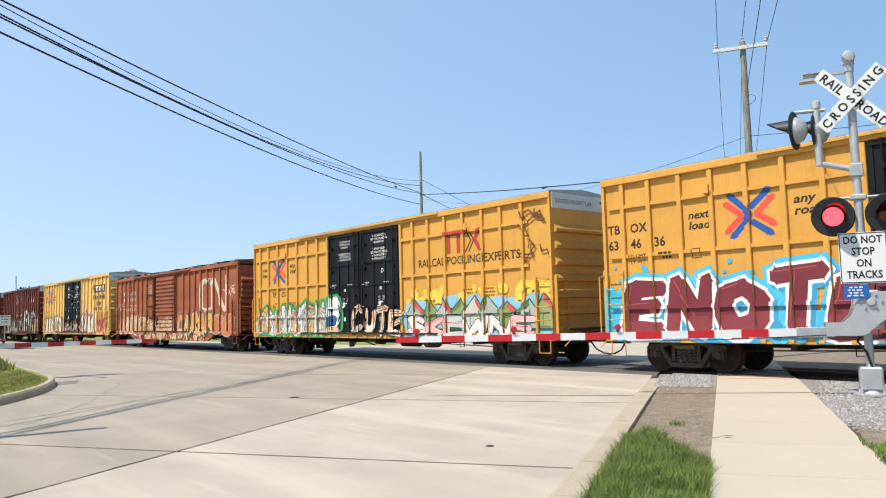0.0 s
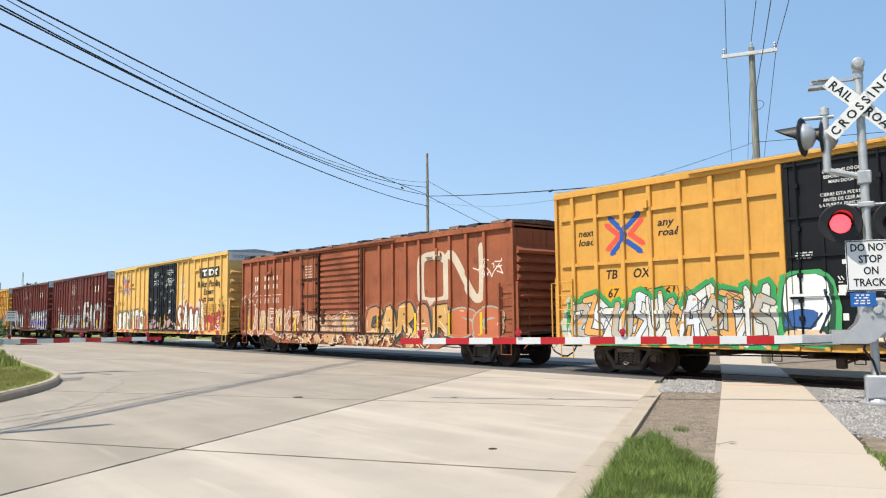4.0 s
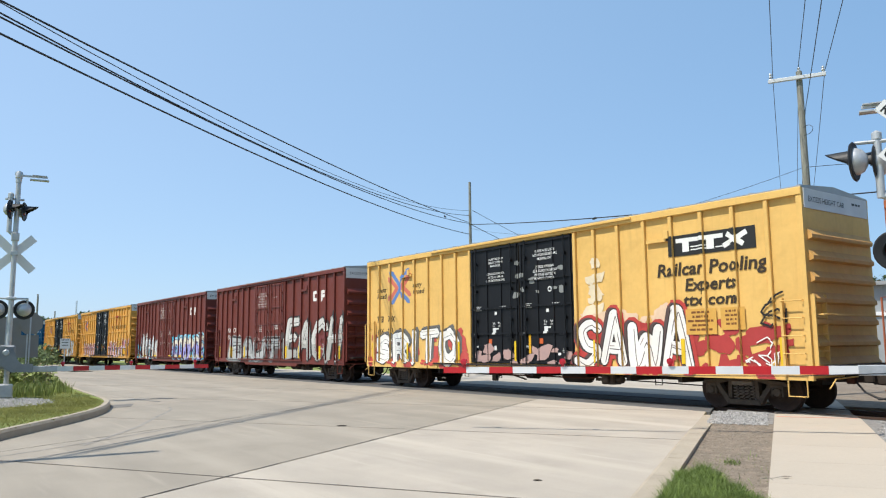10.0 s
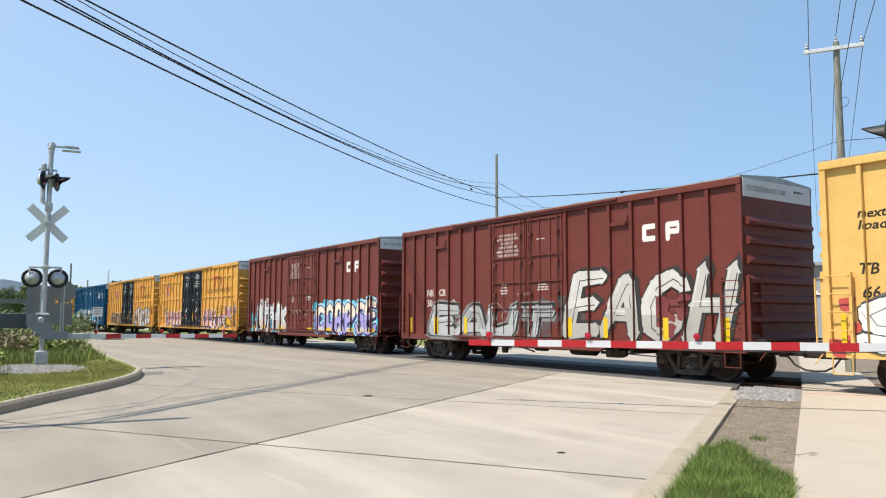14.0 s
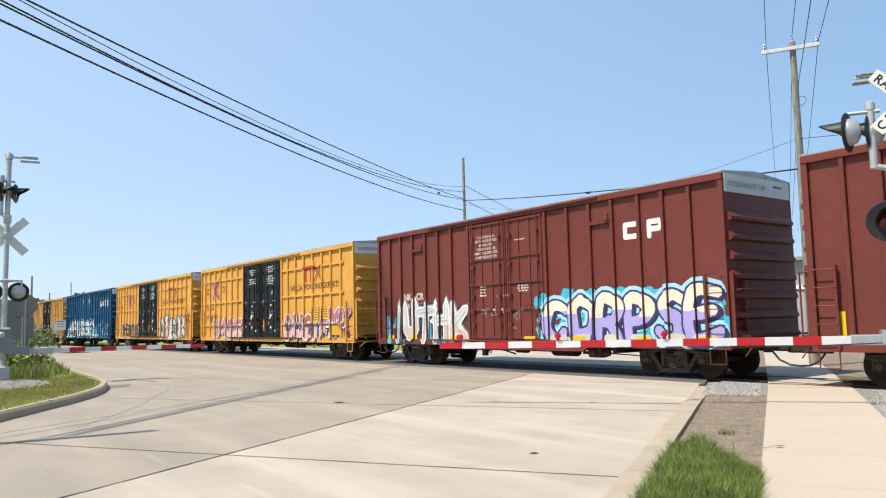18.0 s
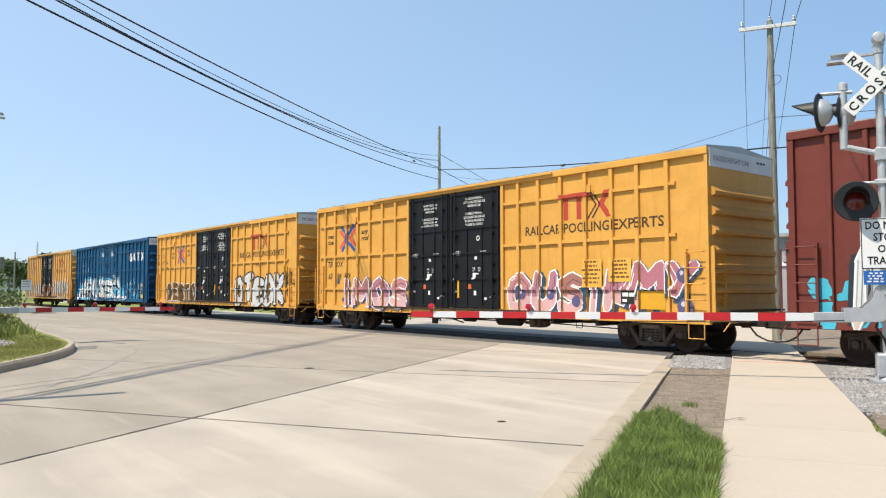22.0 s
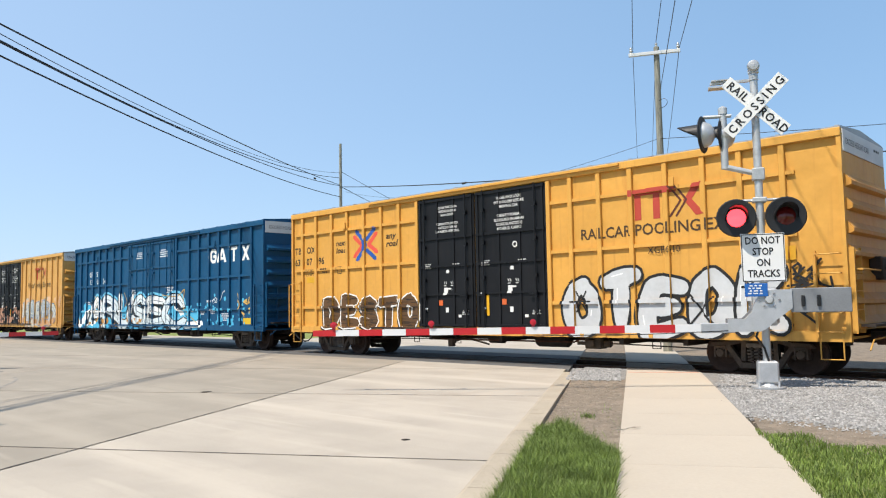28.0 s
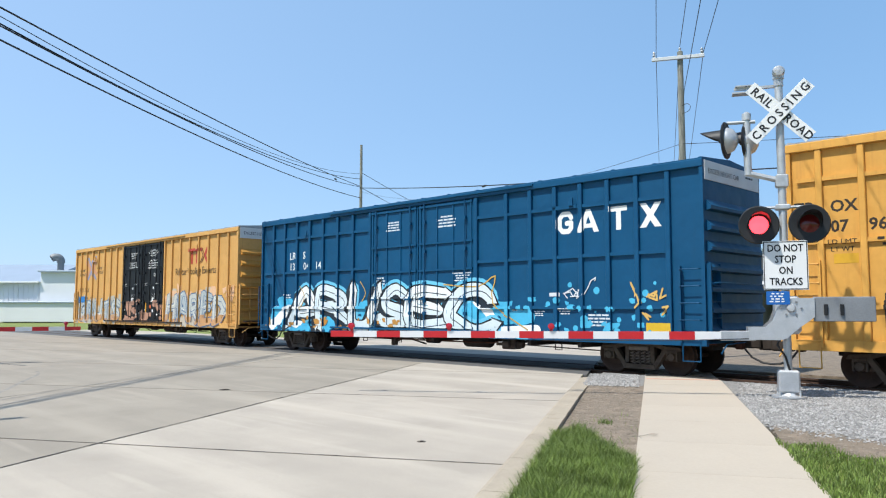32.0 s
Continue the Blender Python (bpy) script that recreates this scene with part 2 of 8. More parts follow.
CASTING = mat("dusty_brown_casting", (0.105, 0.078, 0.058), 0.85, 0.05, vary=0.45, scale=5, fine=25, bump=0.3, dirt=(0.05, 0.035, 0.025), dirt_amt=0.45, spec=0.3)
WHEELM = mat("brown_wheel_steel", (0.075, 0.045, 0.032), 0.75, 0.2, vary=0.3, scale=6, bump=0.1, spec=0.3)
TREAD = mat("polished_rail_steel", (0.28, 0.25, 0.22), 0.35, 0.9, vary=0.2, scale=5, bump=0.05)
RAILSIDE = mat("rusty_rail_steel", (0.10, 0.055, 0.035), 0.8, 0.3, vary=0.3, scale=6)
GALV = mat("galvanised_steel", (0.56, 0.57, 0.57), 0.45, 0.45, vary=0.22, scale=7, fine=60, bump=0.06)
ALU = mat("cast_aluminium", (0.55, 0.56, 0.57), 0.45, 0.5, vary=0.2, scale=5, fine=50, bump=0.05)
SIGNW = mat("white_sign_sheeting", (0.80, 0.80, 0.78), 0.5, vary=0.06, scale=3, bump=0.02)
SIGNB = mat("black_sign_paint", (0.008, 0.008, 0.009), 0.55, vary=0.2, bump=0.0)
SIGNBLUE = mat("blue_sign_sheeting", (0.01, 0.12, 0.42), 0.45, vary=0.1, bump=0.0)
DULL = mat("dull_grey_casting", (0.27, 0.28, 0.29), 0.6, 0.2, vary=0.2, scale=4, bump=0.08)
CHARCOAL = mat("charcoal_painted_steel", (0.085, 0.085, 0.09), 0.6, 0.1, vary=0.25, scale=4, bump=0.06)
CWEIGHT = mat("dull_painted_steel", (0.24, 0.25, 0.26), 0.6, 0.2, vary=0.2, scale=3, bump=0.06)
SIGNBACK = mat("bare_sign_back", (0.27, 0.25, 0.23), 0.6, 0.3, vary=0.1, scale=2)
ARMW = mat("white_reflective_tape", (0.80, 0.80, 0.79), 0.4, vary=0.06, scale=4, bump=0.02)
ARMR = mat("red_reflective_tape", (0.55, 0.015, 0.02), 0.4, vary=0.12, scale=4, bump=0.02)
LENS = mat("unlit_red_lens", (0.12, 0.01, 0.01), 0.15, vary=0.1, bump=0.0)
ARMLENS = mat("bright_red_lens", (0.48, 0.015, 0.03), 0.25, vary=0.1, bump=0.0)
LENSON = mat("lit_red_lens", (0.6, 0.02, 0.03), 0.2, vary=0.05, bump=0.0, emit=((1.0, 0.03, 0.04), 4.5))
CONC2 = mat("grey_worn_road_concrete", (0.34, 0.293, 0.23), 0.85, vary=0.14, scale=0.35, fine=25, bump=0.12, rnd=0.03, dirt=(0.27, 0.232, 0.18), dirt_amt=0.35, lanes=0.26)
CONC = mat("pale_road_concrete", (0.455, 0.395, 0.320), 0.85, vary=0.14, scale=0.35, fine=25, bump=0.12, rnd=0.03, dirt=(0.345, 0.297, 0.233), dirt_amt=0.3, lanes=0.26)
WALKC = mat("tan_sidewalk_concrete", (0.475, 0.405, 0.318), 0.85, vary=0.09, scale=0.6, fine=30, bump=0.1, rnd=0.03, dirt=(0.42, 0.34, 0.25), dirt_amt=0.25)
CURB = mat("kerb_concrete", (0.40, 0.335, 0.25), 0.9, vary=0.2, scale=1.5, fine=30, bump=0.2, dirt=(0.30, 0.25, 0.168), dirt_amt=0.3)
JOINT = mat("tar_joint", (0.05, 0.043, 0.036), 0.9, vary=0.4, scale=8)
ASPH = mat("grey_asphalt", (0.11, 0.105, 0.10), 0.9, vary=0.25, scale=1.2, fine=60, bump=0.3)
DIRT = mat("dry_dirt", (0.25, 0.195, 0.14), 0.95, vary=0.45, scale=4.0, fine=60, bump=0.9, dirt=(0.33, 0.28, 0.22), dirt_amt=0.4)
CLOD = mat("dirt_clod", (0.26, 0.215, 0.165), 0.95, vary=0.4, scale=8, fine=40, bump=0.3, island=0.35)
STONE = mat("grey_ballast_stone", (0.33, 0.315, 0.295), 0.9, vary=0.3, scale=9, fine=30, bump=0.3, island=0.38)
GRAVEL = mat("fine_gravel_bed", (0.28, 0.265, 0.245), 0.95, vary=0.5, scale=14, fine=55, bump=0.9)
GRASS = mat("grass_blade", (0.150, 0.215, 0.034), 0.65, vary=0.45, scale=2.2, fine=14, bump=0.0, island=0.5)
MOWN = mat("mown_grass_blade", (0.275, 0.265, 0.058), 0.7, vary=0.3, scale=0.8, fine=9, bump=0.0, island=0.16)
LAWN = mat("rough_turf", (0.20, 0.235, 0.05), 0.95, vary=0.3, scale=0.8, fine=25, bump=0.5, dirt=(0.30, 0.25, 0.11), dirt_amt=0.3)
LEAF = mat("bush_leaves", (0.225, 0.265, 0.06), 0.7, vary=0.4, scale=1.5, fine=8, bump=0.0, island=0.4)
LEAFB = mat("dry_weed_heads", (0.30, 0.255, 0.13), 0.8, vary=0.4, scale=1.5, fine=8, bump=0.0, island=0.4)
LEAFD = mat("tree_leaves", (0.125, 0.175, 0.06), 0.75, vary=0.4, scale=0.25, fine=4, bump=0.0, island=0.35)
WOODP = mat("weathered_pole_wood", (0.29, 0.285, 0.235), 0.9, vary=0.6, scale=5, fine=25, bump=0.5, stretch=(4, 4, 0.4))
PALE = mat("pale_fibreglass", (0.66, 0.68, 0.68), 0.5, vary=0.1, scale=3, bump=0.03)
WIRE = mat("black_cable", (0.015, 0.015, 0.016), 0.6, vary=0.1, bump=0.0)
WHITEWALL = mat("white_metal_siding", (0.83, 0.83, 0.82), 0.5, vary=0.06, scale=0.4, bump=0.03)
BLUEROOF = mat("blue_grey_metal_roof", (0.36, 0.42, 0.50), 0.45, 0.2, vary=0.1, scale=0.4, bump=0.03)
# the blue of distance haze is painted into the hills' base colour
HILL = mat("haze_tinted_hill", (0.10, 0.14, 0.18), 1.0, vary=0.1, scale=0.01, bump=0.0)
YTAPE = mat("yellow_reflector", (0.85, 0.62, 0.02), 0.4, vary=0.08, bump=0.0)


_paints = {}


def paint(hexcol):
    """Flat sprayed or stencilled paint of one colour."""
    if hexcol not in _paints:
        rgb = [int(hexcol[i:i + 2], 16) / 255 for i in (0, 2, 4)]
        lin = tuple(c / 12.92 if c < 0.04 else ((c + 0.055) / 1.055) ** 2.4 for c in rgb)
        _paints[hexcol] = mat("spray_paint_" + hexcol, lin, 0.6, vary=0.14, scale=1.6, fine=12, bump=0.0, rnd=0.0)
    return _paints[hexcol]


# ---- painted marks that follow the relief of a car side ----
def clip(tri, axis, lim, keep_less):
    out = []
    for i in range(len(tri)):
        a, b = tri[i], tri[(i + 1) % len(tri)]
        da = (lim - a[axis]) if keep_less else (a[axis] - lim)
        db = (lim - b[axis]) if keep_less else (b[axis] - lim)
        if da >= 0:
            out.append(a)
        if (da > 0 > db) or (da < 0 < db):
            t = da / (da - db)
            out.append((a[0] + (b[0] - a[0]) * t, a[1] + (b[1] - a[1]) * t))
    return out


class Relief:
    """How far the side of a car stands out, as rectangles in x, z; outward is -y."""
    def __init__(self, base, half, low, high):
        self.base, self.rects, self.half, self.low, self.high = base, [], half, low, high

    def add(self, x0, x1, z0, z1, y):
        self.rects.append((x0, x1, z0, z1, y))

    def grid(self):
        self.xs = sorted({round(v, 3) for r in self.rects for v in r[:2]} | {-30.0, 30.0})
        self.zs = sorted({round(v, 3) for r in self.rects for v in r[2:4]} | {-5.0, 9.0})
        self.cell = {}
        for i in range(len(self.xs) - 1):
            for k in range(len(self.zs) - 1):
                cx, cz = (self.xs[i] + self.xs[i + 1]) / 2, (self.zs[k] + self.zs[k + 1]) / 2
                self.cell[i, k] = min([self.base] + [r[4] for r in self.rects if r[0] < cx < r[1] and r[2] < cz < r[3]])

    def drape(self, polys, layer):
        m = Mesh()
        for idx, p in enumerate(polys):
            p = clip(clip(clip(clip(p, 0, self.half, True), 0, -self.half, False), 1, self.low, False), 1, self.high, True)
            if len(p) < 3:
                continue
            x0, x1 = min(q[0] for q in p), max(q[0] for q in p)
            z0, z1 = min(q[1] for q in p), max(q[1] for q in p)
            for i in range(len(self.xs) - 1):
                if self.xs[i + 1] <= x0 or self.xs[i] >= x1:
                    continue
                a = clip(clip(p, 0, self.xs[i + 1], True), 0, self.xs[i], False)
                if len(a) < 3:
                    continue
                for k in range(len(self.zs) - 1):
                    if self.zs[k + 1] <= z0 or self.zs[k] >= z1:
                        continue
                    c = clip(clip(a, 1, self.zs[k + 1], True), 1, self.zs[k], False)
                    if len(c) >= 3:
                        y = self.cell[i, k] - 0.0007 * layer - (idx % 59) * 0.000011
                        m.poly([(q[0], y, q[1]) for q in c])
        return m


_text_cache = {}


def joined(polys):
    """Polygons sorted into shapes that hang together."""
    boxes = []
    for p in polys:
        g = [p]
        e = [min(q[0] for q in p) - 1e-4, max(q[0] for q in p) + 1e-4, min(q[1] for q in p) - 1e-4, max(q[1] for q in p) + 1e-4]
        rest = []
        for f, h in boxes:
            if f[0] <= e[1] and f[1] >= e[0] and f[2] <= e[3] and f[3] >= e[2]:
                e = [min(e[0], f[0]), max(e[1], f[1]), min(e[2], f[2]), max(e[3], f[3])]
                g = h + g
            else:
                rest.append((f, h))
        boxes = rest + [(e, g)]
    return [g for _, g in boxes]



def text_polys(body, x, z, h, shear=0.0, bold=0.0, wide=1.0, align="LEFT", space=1.0):
    """Lettering as polygons in x, z: left foot at x, z and capitals h high."""
    key = (body, bold, space)
    if key not in _text_cache:
        cu = bpy.data.curves.new("lettering", "FONT")
        cu.body, cu.size, cu.offset, cu.space_character, cu.resolution_u = body, 1.0, bold, space, 2
        ob = bpy.data.objects.new("lettering", cu)
        scene.collection.objects.link(ob)
        me = bpy.data.meshes.new_from_object(ob.evaluated_get(bpy.context.evaluated_depsgraph_get()))
        _text_cache[key] = [[(me.vertices[i].co.x, me.vertices[i].co.y) for i in p.vertices] for p in me.polygons]
        bpy.data.objects.remove(ob)
        bpy.data.meshes.remove(me)
        bpy.data.curves.remove(cu)
    polys = _text_cache[key]
    s = h / 0.69
    w = max(q[0] for p in polys for q in p) * s * wide
    dx = {"LEFT": 0, "CENTER": -w / 2, "RIGHT": -w}[align]
    return [[(x + dx + (q[0] + shear * q[1]) * s * wide, z + q[1] * s) for q in p] for p in polys]


def rect(x0, x1, z0, z1):
    return [[(x0, z0), (x1, z0), (x1, z1), (x0, z1)]]


def bars(x, z, w, h, rows, seed=0):
    """Illegible small print: plain bars."""
    rg = random.Random(seed)
    out = []
    for i in range(rows):
        z1 = z - i * h / rows
        ww = w * rg.uniform(0.6, 1.0)
        p, end = x + (w - ww) / 2, x + (w + ww) / 2
        while p < end - 0.02:
            q = min(end, p + ww * rg.uniform(0.14, 0.34))
            out += rect(p, q, z1 - min(h / rows * 0.5, 0.055), z1)
            p = q + 0.03
    return out


def disc(cx, cz, r, n=10):
    return [(cx + r * math.cos(2 * math.pi * i / n), cz + r * math.sin(2 * math.pi * i / n)) for i in range(n)]


def stroke(pts, w):
    out = []
    for (ax, az), (bx, bz) in zip(pts, pts[1:]):
        d = math.hypot(bx - ax, bz - az) or 1e-6
        nx, nz = -(bz - az) / d * w / 2, (bx - ax) / d * w / 2
        out.append([(ax + nx, az + nz), (ax - nx, az - nz), (bx - nx, bz - nz), (bx + nx, bz + nz)])
    for i, (x, z) in enumerate(pts):
        out.append(disc(x, z, w / 2, 9))
    return out


def blob(cx, cz, w, h, lean, rg, grow=0.0, jit=0.09, n=14):
    """A rounded, slanted, uneven patch."""
    out = []
    for k in range(n):
        t = 2 * math.pi * k / n
        c, q = math.cos(t), math.sin(t)
        x = math.copysign(abs(c) ** 0.55, c) * (w / 2) * (1 + rg.uniform(-jit, jit))
        z = math.copysign(abs(q) ** 0.55, q) * (h / 2) * (1 + rg.uniform(-jit, jit))
        d = math.hypot(x, z) or 1
        out.append((cx + x * (1 + grow / d) + lean * z, cz + z * (1 + grow / d)))
    return out


CURVES = (((( .08, .02), (.18, .90), (.74, .97), (.88, .60), (.36, .46)), ((.42, .46), (.95, .0))),
         (((.92, .86), (.34, 1.0), (.10, .68), (.70, .44), (.86, .14), (.08, .03)),),
         (((.12, 1.0), (.10, .20), (.48, .0), (.88, .24), (.90, .98)),),
         (((.0, .0), (.40, 1.0), (.62, .96), (.96, .0)), ((.16, .34), (.86, .40))),
         (((.06, .92), (.92, .96), (.14, .08), (1.0, .06)),),
         (((.52, 1.0), (.08, .62), (.26, .05), (.80, .10), (.94, .66), (.52, 1.0)), ((.4, .45), (.62, .55))),
         (((.0, .86), (.98, 1.0)), ((.56, .94), (.42, .04), (.86, .14))),
         (((.08, .0), (.10, 1.0), (.48, .36), (.90, 1.0), (.92, .0)),))


def bent(pts, n=3):
    """Smooth line through pts."""
    out = []
    for i in range(len(pts) - 1):
        p0, p1, p2, p3 = pts[max(i - 1, 0)], pts[i], pts[i + 1], pts[min(i + 2, len(pts) - 1)]
        for k in range(n):
            t = k / n
            out.append(tuple(0.5 * (2 * q + (r - p) * t + (2 * p - 5 * q + 4 * r - s) * t * t + (3 * q - p - 3 * r + s) * t ** 3) for p, q, r, s in zip(p0, p1, p2, p3)))
    return out + [pts[-1]]


def band(pts, w, sharp, grow):
    """A swelling band along pts, with round or pointed joints."""
    out = []
    n = len(pts)
    for k in range(n - 1):
        (ax, az), (bx, bz) = pts[k], pts[k + 1]
        wa, wb = (w * (1.12 - 0.35 * abs(2 * q / (n - 1) - 1)) / 2 + grow for q in (k, k + 1))
        d = math.hypot(bx - ax, bz - az) or 1e-6
        nx, nz = -(bz - az) / d, (bx - ax) / d
        out.append([(ax + nx * wa, az + nz * wa), (ax - nx * wa, az - nz * wa), (bx - nx * wb, bz - nz * wb), (bx + nx * wb, bz + nz * wb)])
        out.append(disc(bx, bz, wb * (1.0 if not sharp else 1.08), 10 if not sharp else 5))
    out.append(disc(*pts[0], w * 0.385 + grow, 10 if not sharp else 5))
    return out


def piece(x0, x1, z0, z1, n, seed, fill, edge, halo=None, weight=0.30, gap=0.07, accent=None, spikes=0.25, sharp=False, hatch=None, dense=2.1, solid=True):
    """One sprayed piece: interlocking bent bands with outlines, no alphabet. Returns (colour, polygons, sublayer) rows."""
    rg = random.Random(seed)
    fills = fill if isinstance(fill, tuple) else (fill,)
    n = max(3, int(n * dense))
    weight *= max(0.72, 1.14 - 0.235 * dense)
    step, hgt = (x1 - x0) / n, z1 - z0
    rows, under, last, mass = [], ([], [], []), None, []
    for i in range(n):
        kind = rg.choice([q for q in range(len(CURVES)) if q != last])
        last = kind
        gw, gh = step * rg.uniform(0.9, 1.22) * dense, hgt * rg.uniform(1 - spikes * 0.6, 1 + spikes * 0.35)
        gx, gz = min(max(x0, x0 + step * (i + 0.5) - gw / 2), x1 - gw), z0 + rg.uniform(0, 0.08) * hgt
        lean, flip = rg.uniform(-0.18, 0.28), rg.random() < 0.4
        w = min(gw, gh) * weight
        mass.append(blob(gx + gw / 2, gz + gh * 0.45, gw * 0.9, gh * 0.8, lean, rg, 0, 0.22, 9))
        ed, fi, mk = [], [], []
        for line in CURVES[kind]:
            pts = []
            for px, pz in line:
                px, pz = (1 - px if flip else px) + rg.uniform(-.08, .08), pz + rg.uniform(-.07, .07)
                pts.append((gx + w / 2 + px * (gw - w) + lean * (pz - 0.5) * gh * 0.5, gz + w / 2 + pz * (gh - w)))
            if not sharp:
                pts = bent(pts)
            ed += band(pts, w, sharp, gap)
            fi += band(pts, w, sharp, 0.0)
            if halo:
                under[i % 3].extend(band(pts, w, sharp, gap + 0.12))
            if accent:
                for q in rg.sample(range(len(pts)), max(1, len(pts) // 3)):
                    mk.append(blob(pts[q][0], pts[q][1], w * rg.uniform(.4, .9), w * rg.uniform(.25, .6), lean, rg, 0, 0.3, 7))
            if hatch:
                for (ax, az), (bx, bz) in zip(pts, pts[1:]):
                    for q in range(3):
                        t = rg.random()
                        hx, hz = ax + (bx - ax) * t, az + (bz - az) * t + rg.uniform(-.3, .3) * w
                        mk.append(*stroke([(hx - w * rg.uniform(.2, .42), hz), (hx + w * rg.uniform(.2, .42), hz + rg.uniform(-.03, .03))], 0.022)[:1])
            if not hatch:
                k = rg.randrange(0, max(1, len(pts) - 2))
                mk += [] if accent and rg.random() < 0.5 else stroke([(p[0] - w * 0.2, p[1] + w * 0.16) for p in pts[k:k + 2]], 0.03)[:1]
        s = 4 + 3 * (i % 3)
        rows.append((edge, ed, s))
        rows.append((fills[i % len(fills)], fi, s + 1))
        rows.append((hatch or accent or "F4F4F0", mk, s + 2))
    wild = []
    for _ in range(int((x1 - x0) * 1.6)):
        x, z = rg.uniform(x0, x1), rg.uniform(z0 + 0.2 * hgt, z1)
        pts = bent([(x, z)] + [(x + rg.uniform(-.5, .5), z + rg.uniform(-.45, .35) * hgt) for _ in range(3)], 3)
        wild += stroke(pts, max(0.02, gap * 0.7))
    rows.append((edge, wild, 13))
    return [(halo or edge, under[k], k) for k in range(3)] + ([(fills[0] if dense > 1.5 or hatch else edge, mass, 3)] if solid else []) + rows


GLYPHS = {
    "A": (((0, 0), (.42, 1), (.60, .98), (1, 0)), ((.22, .36), (.78, .36))),
    "C": (((.95, .82), (.60, 1), (.18, .88), (.05, .5), (.16, .12), (.58, 0), (.96, .16)),),
    "D": (((.06, 0), (.06, 1), (.60, .94), (.94, .55), (.62, .06), (.06, 0)),),
    "E": (((.95, .96), (.10, 1), (.06, 0), (.98, .04)), ((.08, .50), (.78, .54))),
    "G": (((.94, .84), (.50, 1), (.06, .60), (.14, .12), (.60, 0), (.94, .20), (.92, .48), (.56, .46)),),
    "H": (((.08, 0), (.10, 1)), ((.10, .50), (.90, .54)), ((.90, 0), (.92, 1))),
    "I": (((.50, 0), (.52, 1)),),
    "K": (((.08, 0), (.10, 1)), ((.92, 1), (.20, .48), (.98, 0))),
    "L": (((.14, 1), (.08, .04), (.94, 0)),),
    "M": (((.02, 0), (.14, 1), (.50, .34), (.86, 1), (.98, 0)),),
    "N": (((.06, 0), (.08, 1), (.90, .02), (.94, 1)),),
    "O": (((.50, 1), (.12, .82), (.04, .42), (.22, .06), (.60, 0), (.92, .24), (.94, .70), (.50, 1)),),
    "P": (((.08, 0), (.08, 1), (.66, .98), (.92, .72), (.62, .44), (.14, .44)),),
    "R": (((.08, 0), (.08, 1), (.66, .98), (.90, .74), (.60, .48), (.14, .46)), ((.48, .46), (.98, 0))),
    "S": (((.94, .86), (.52, 1), (.12, .80), (.30, .54), (.76, .44), (.90, .18), (.48, 0), (.04, .12)),),
    "T": (((0, .94), (1, 1)), ((.52, .96), (.46, 0))),
    "U": (((.08, 1), (.06, .22), (.46, 0), (.88, .20), (.94, 1)),),
    "W": (((.02, 1), (.20, 0), (.50, .66), (.80, 0), (.98, 1)),),
    "Y": (((.02, 1), (.48, .48), (.98, 1)), ((.48, .50), (.42, 0))),
    "Z": (((.04, .94), (.94, 1), (.06, .04), (1, .02)),),
}


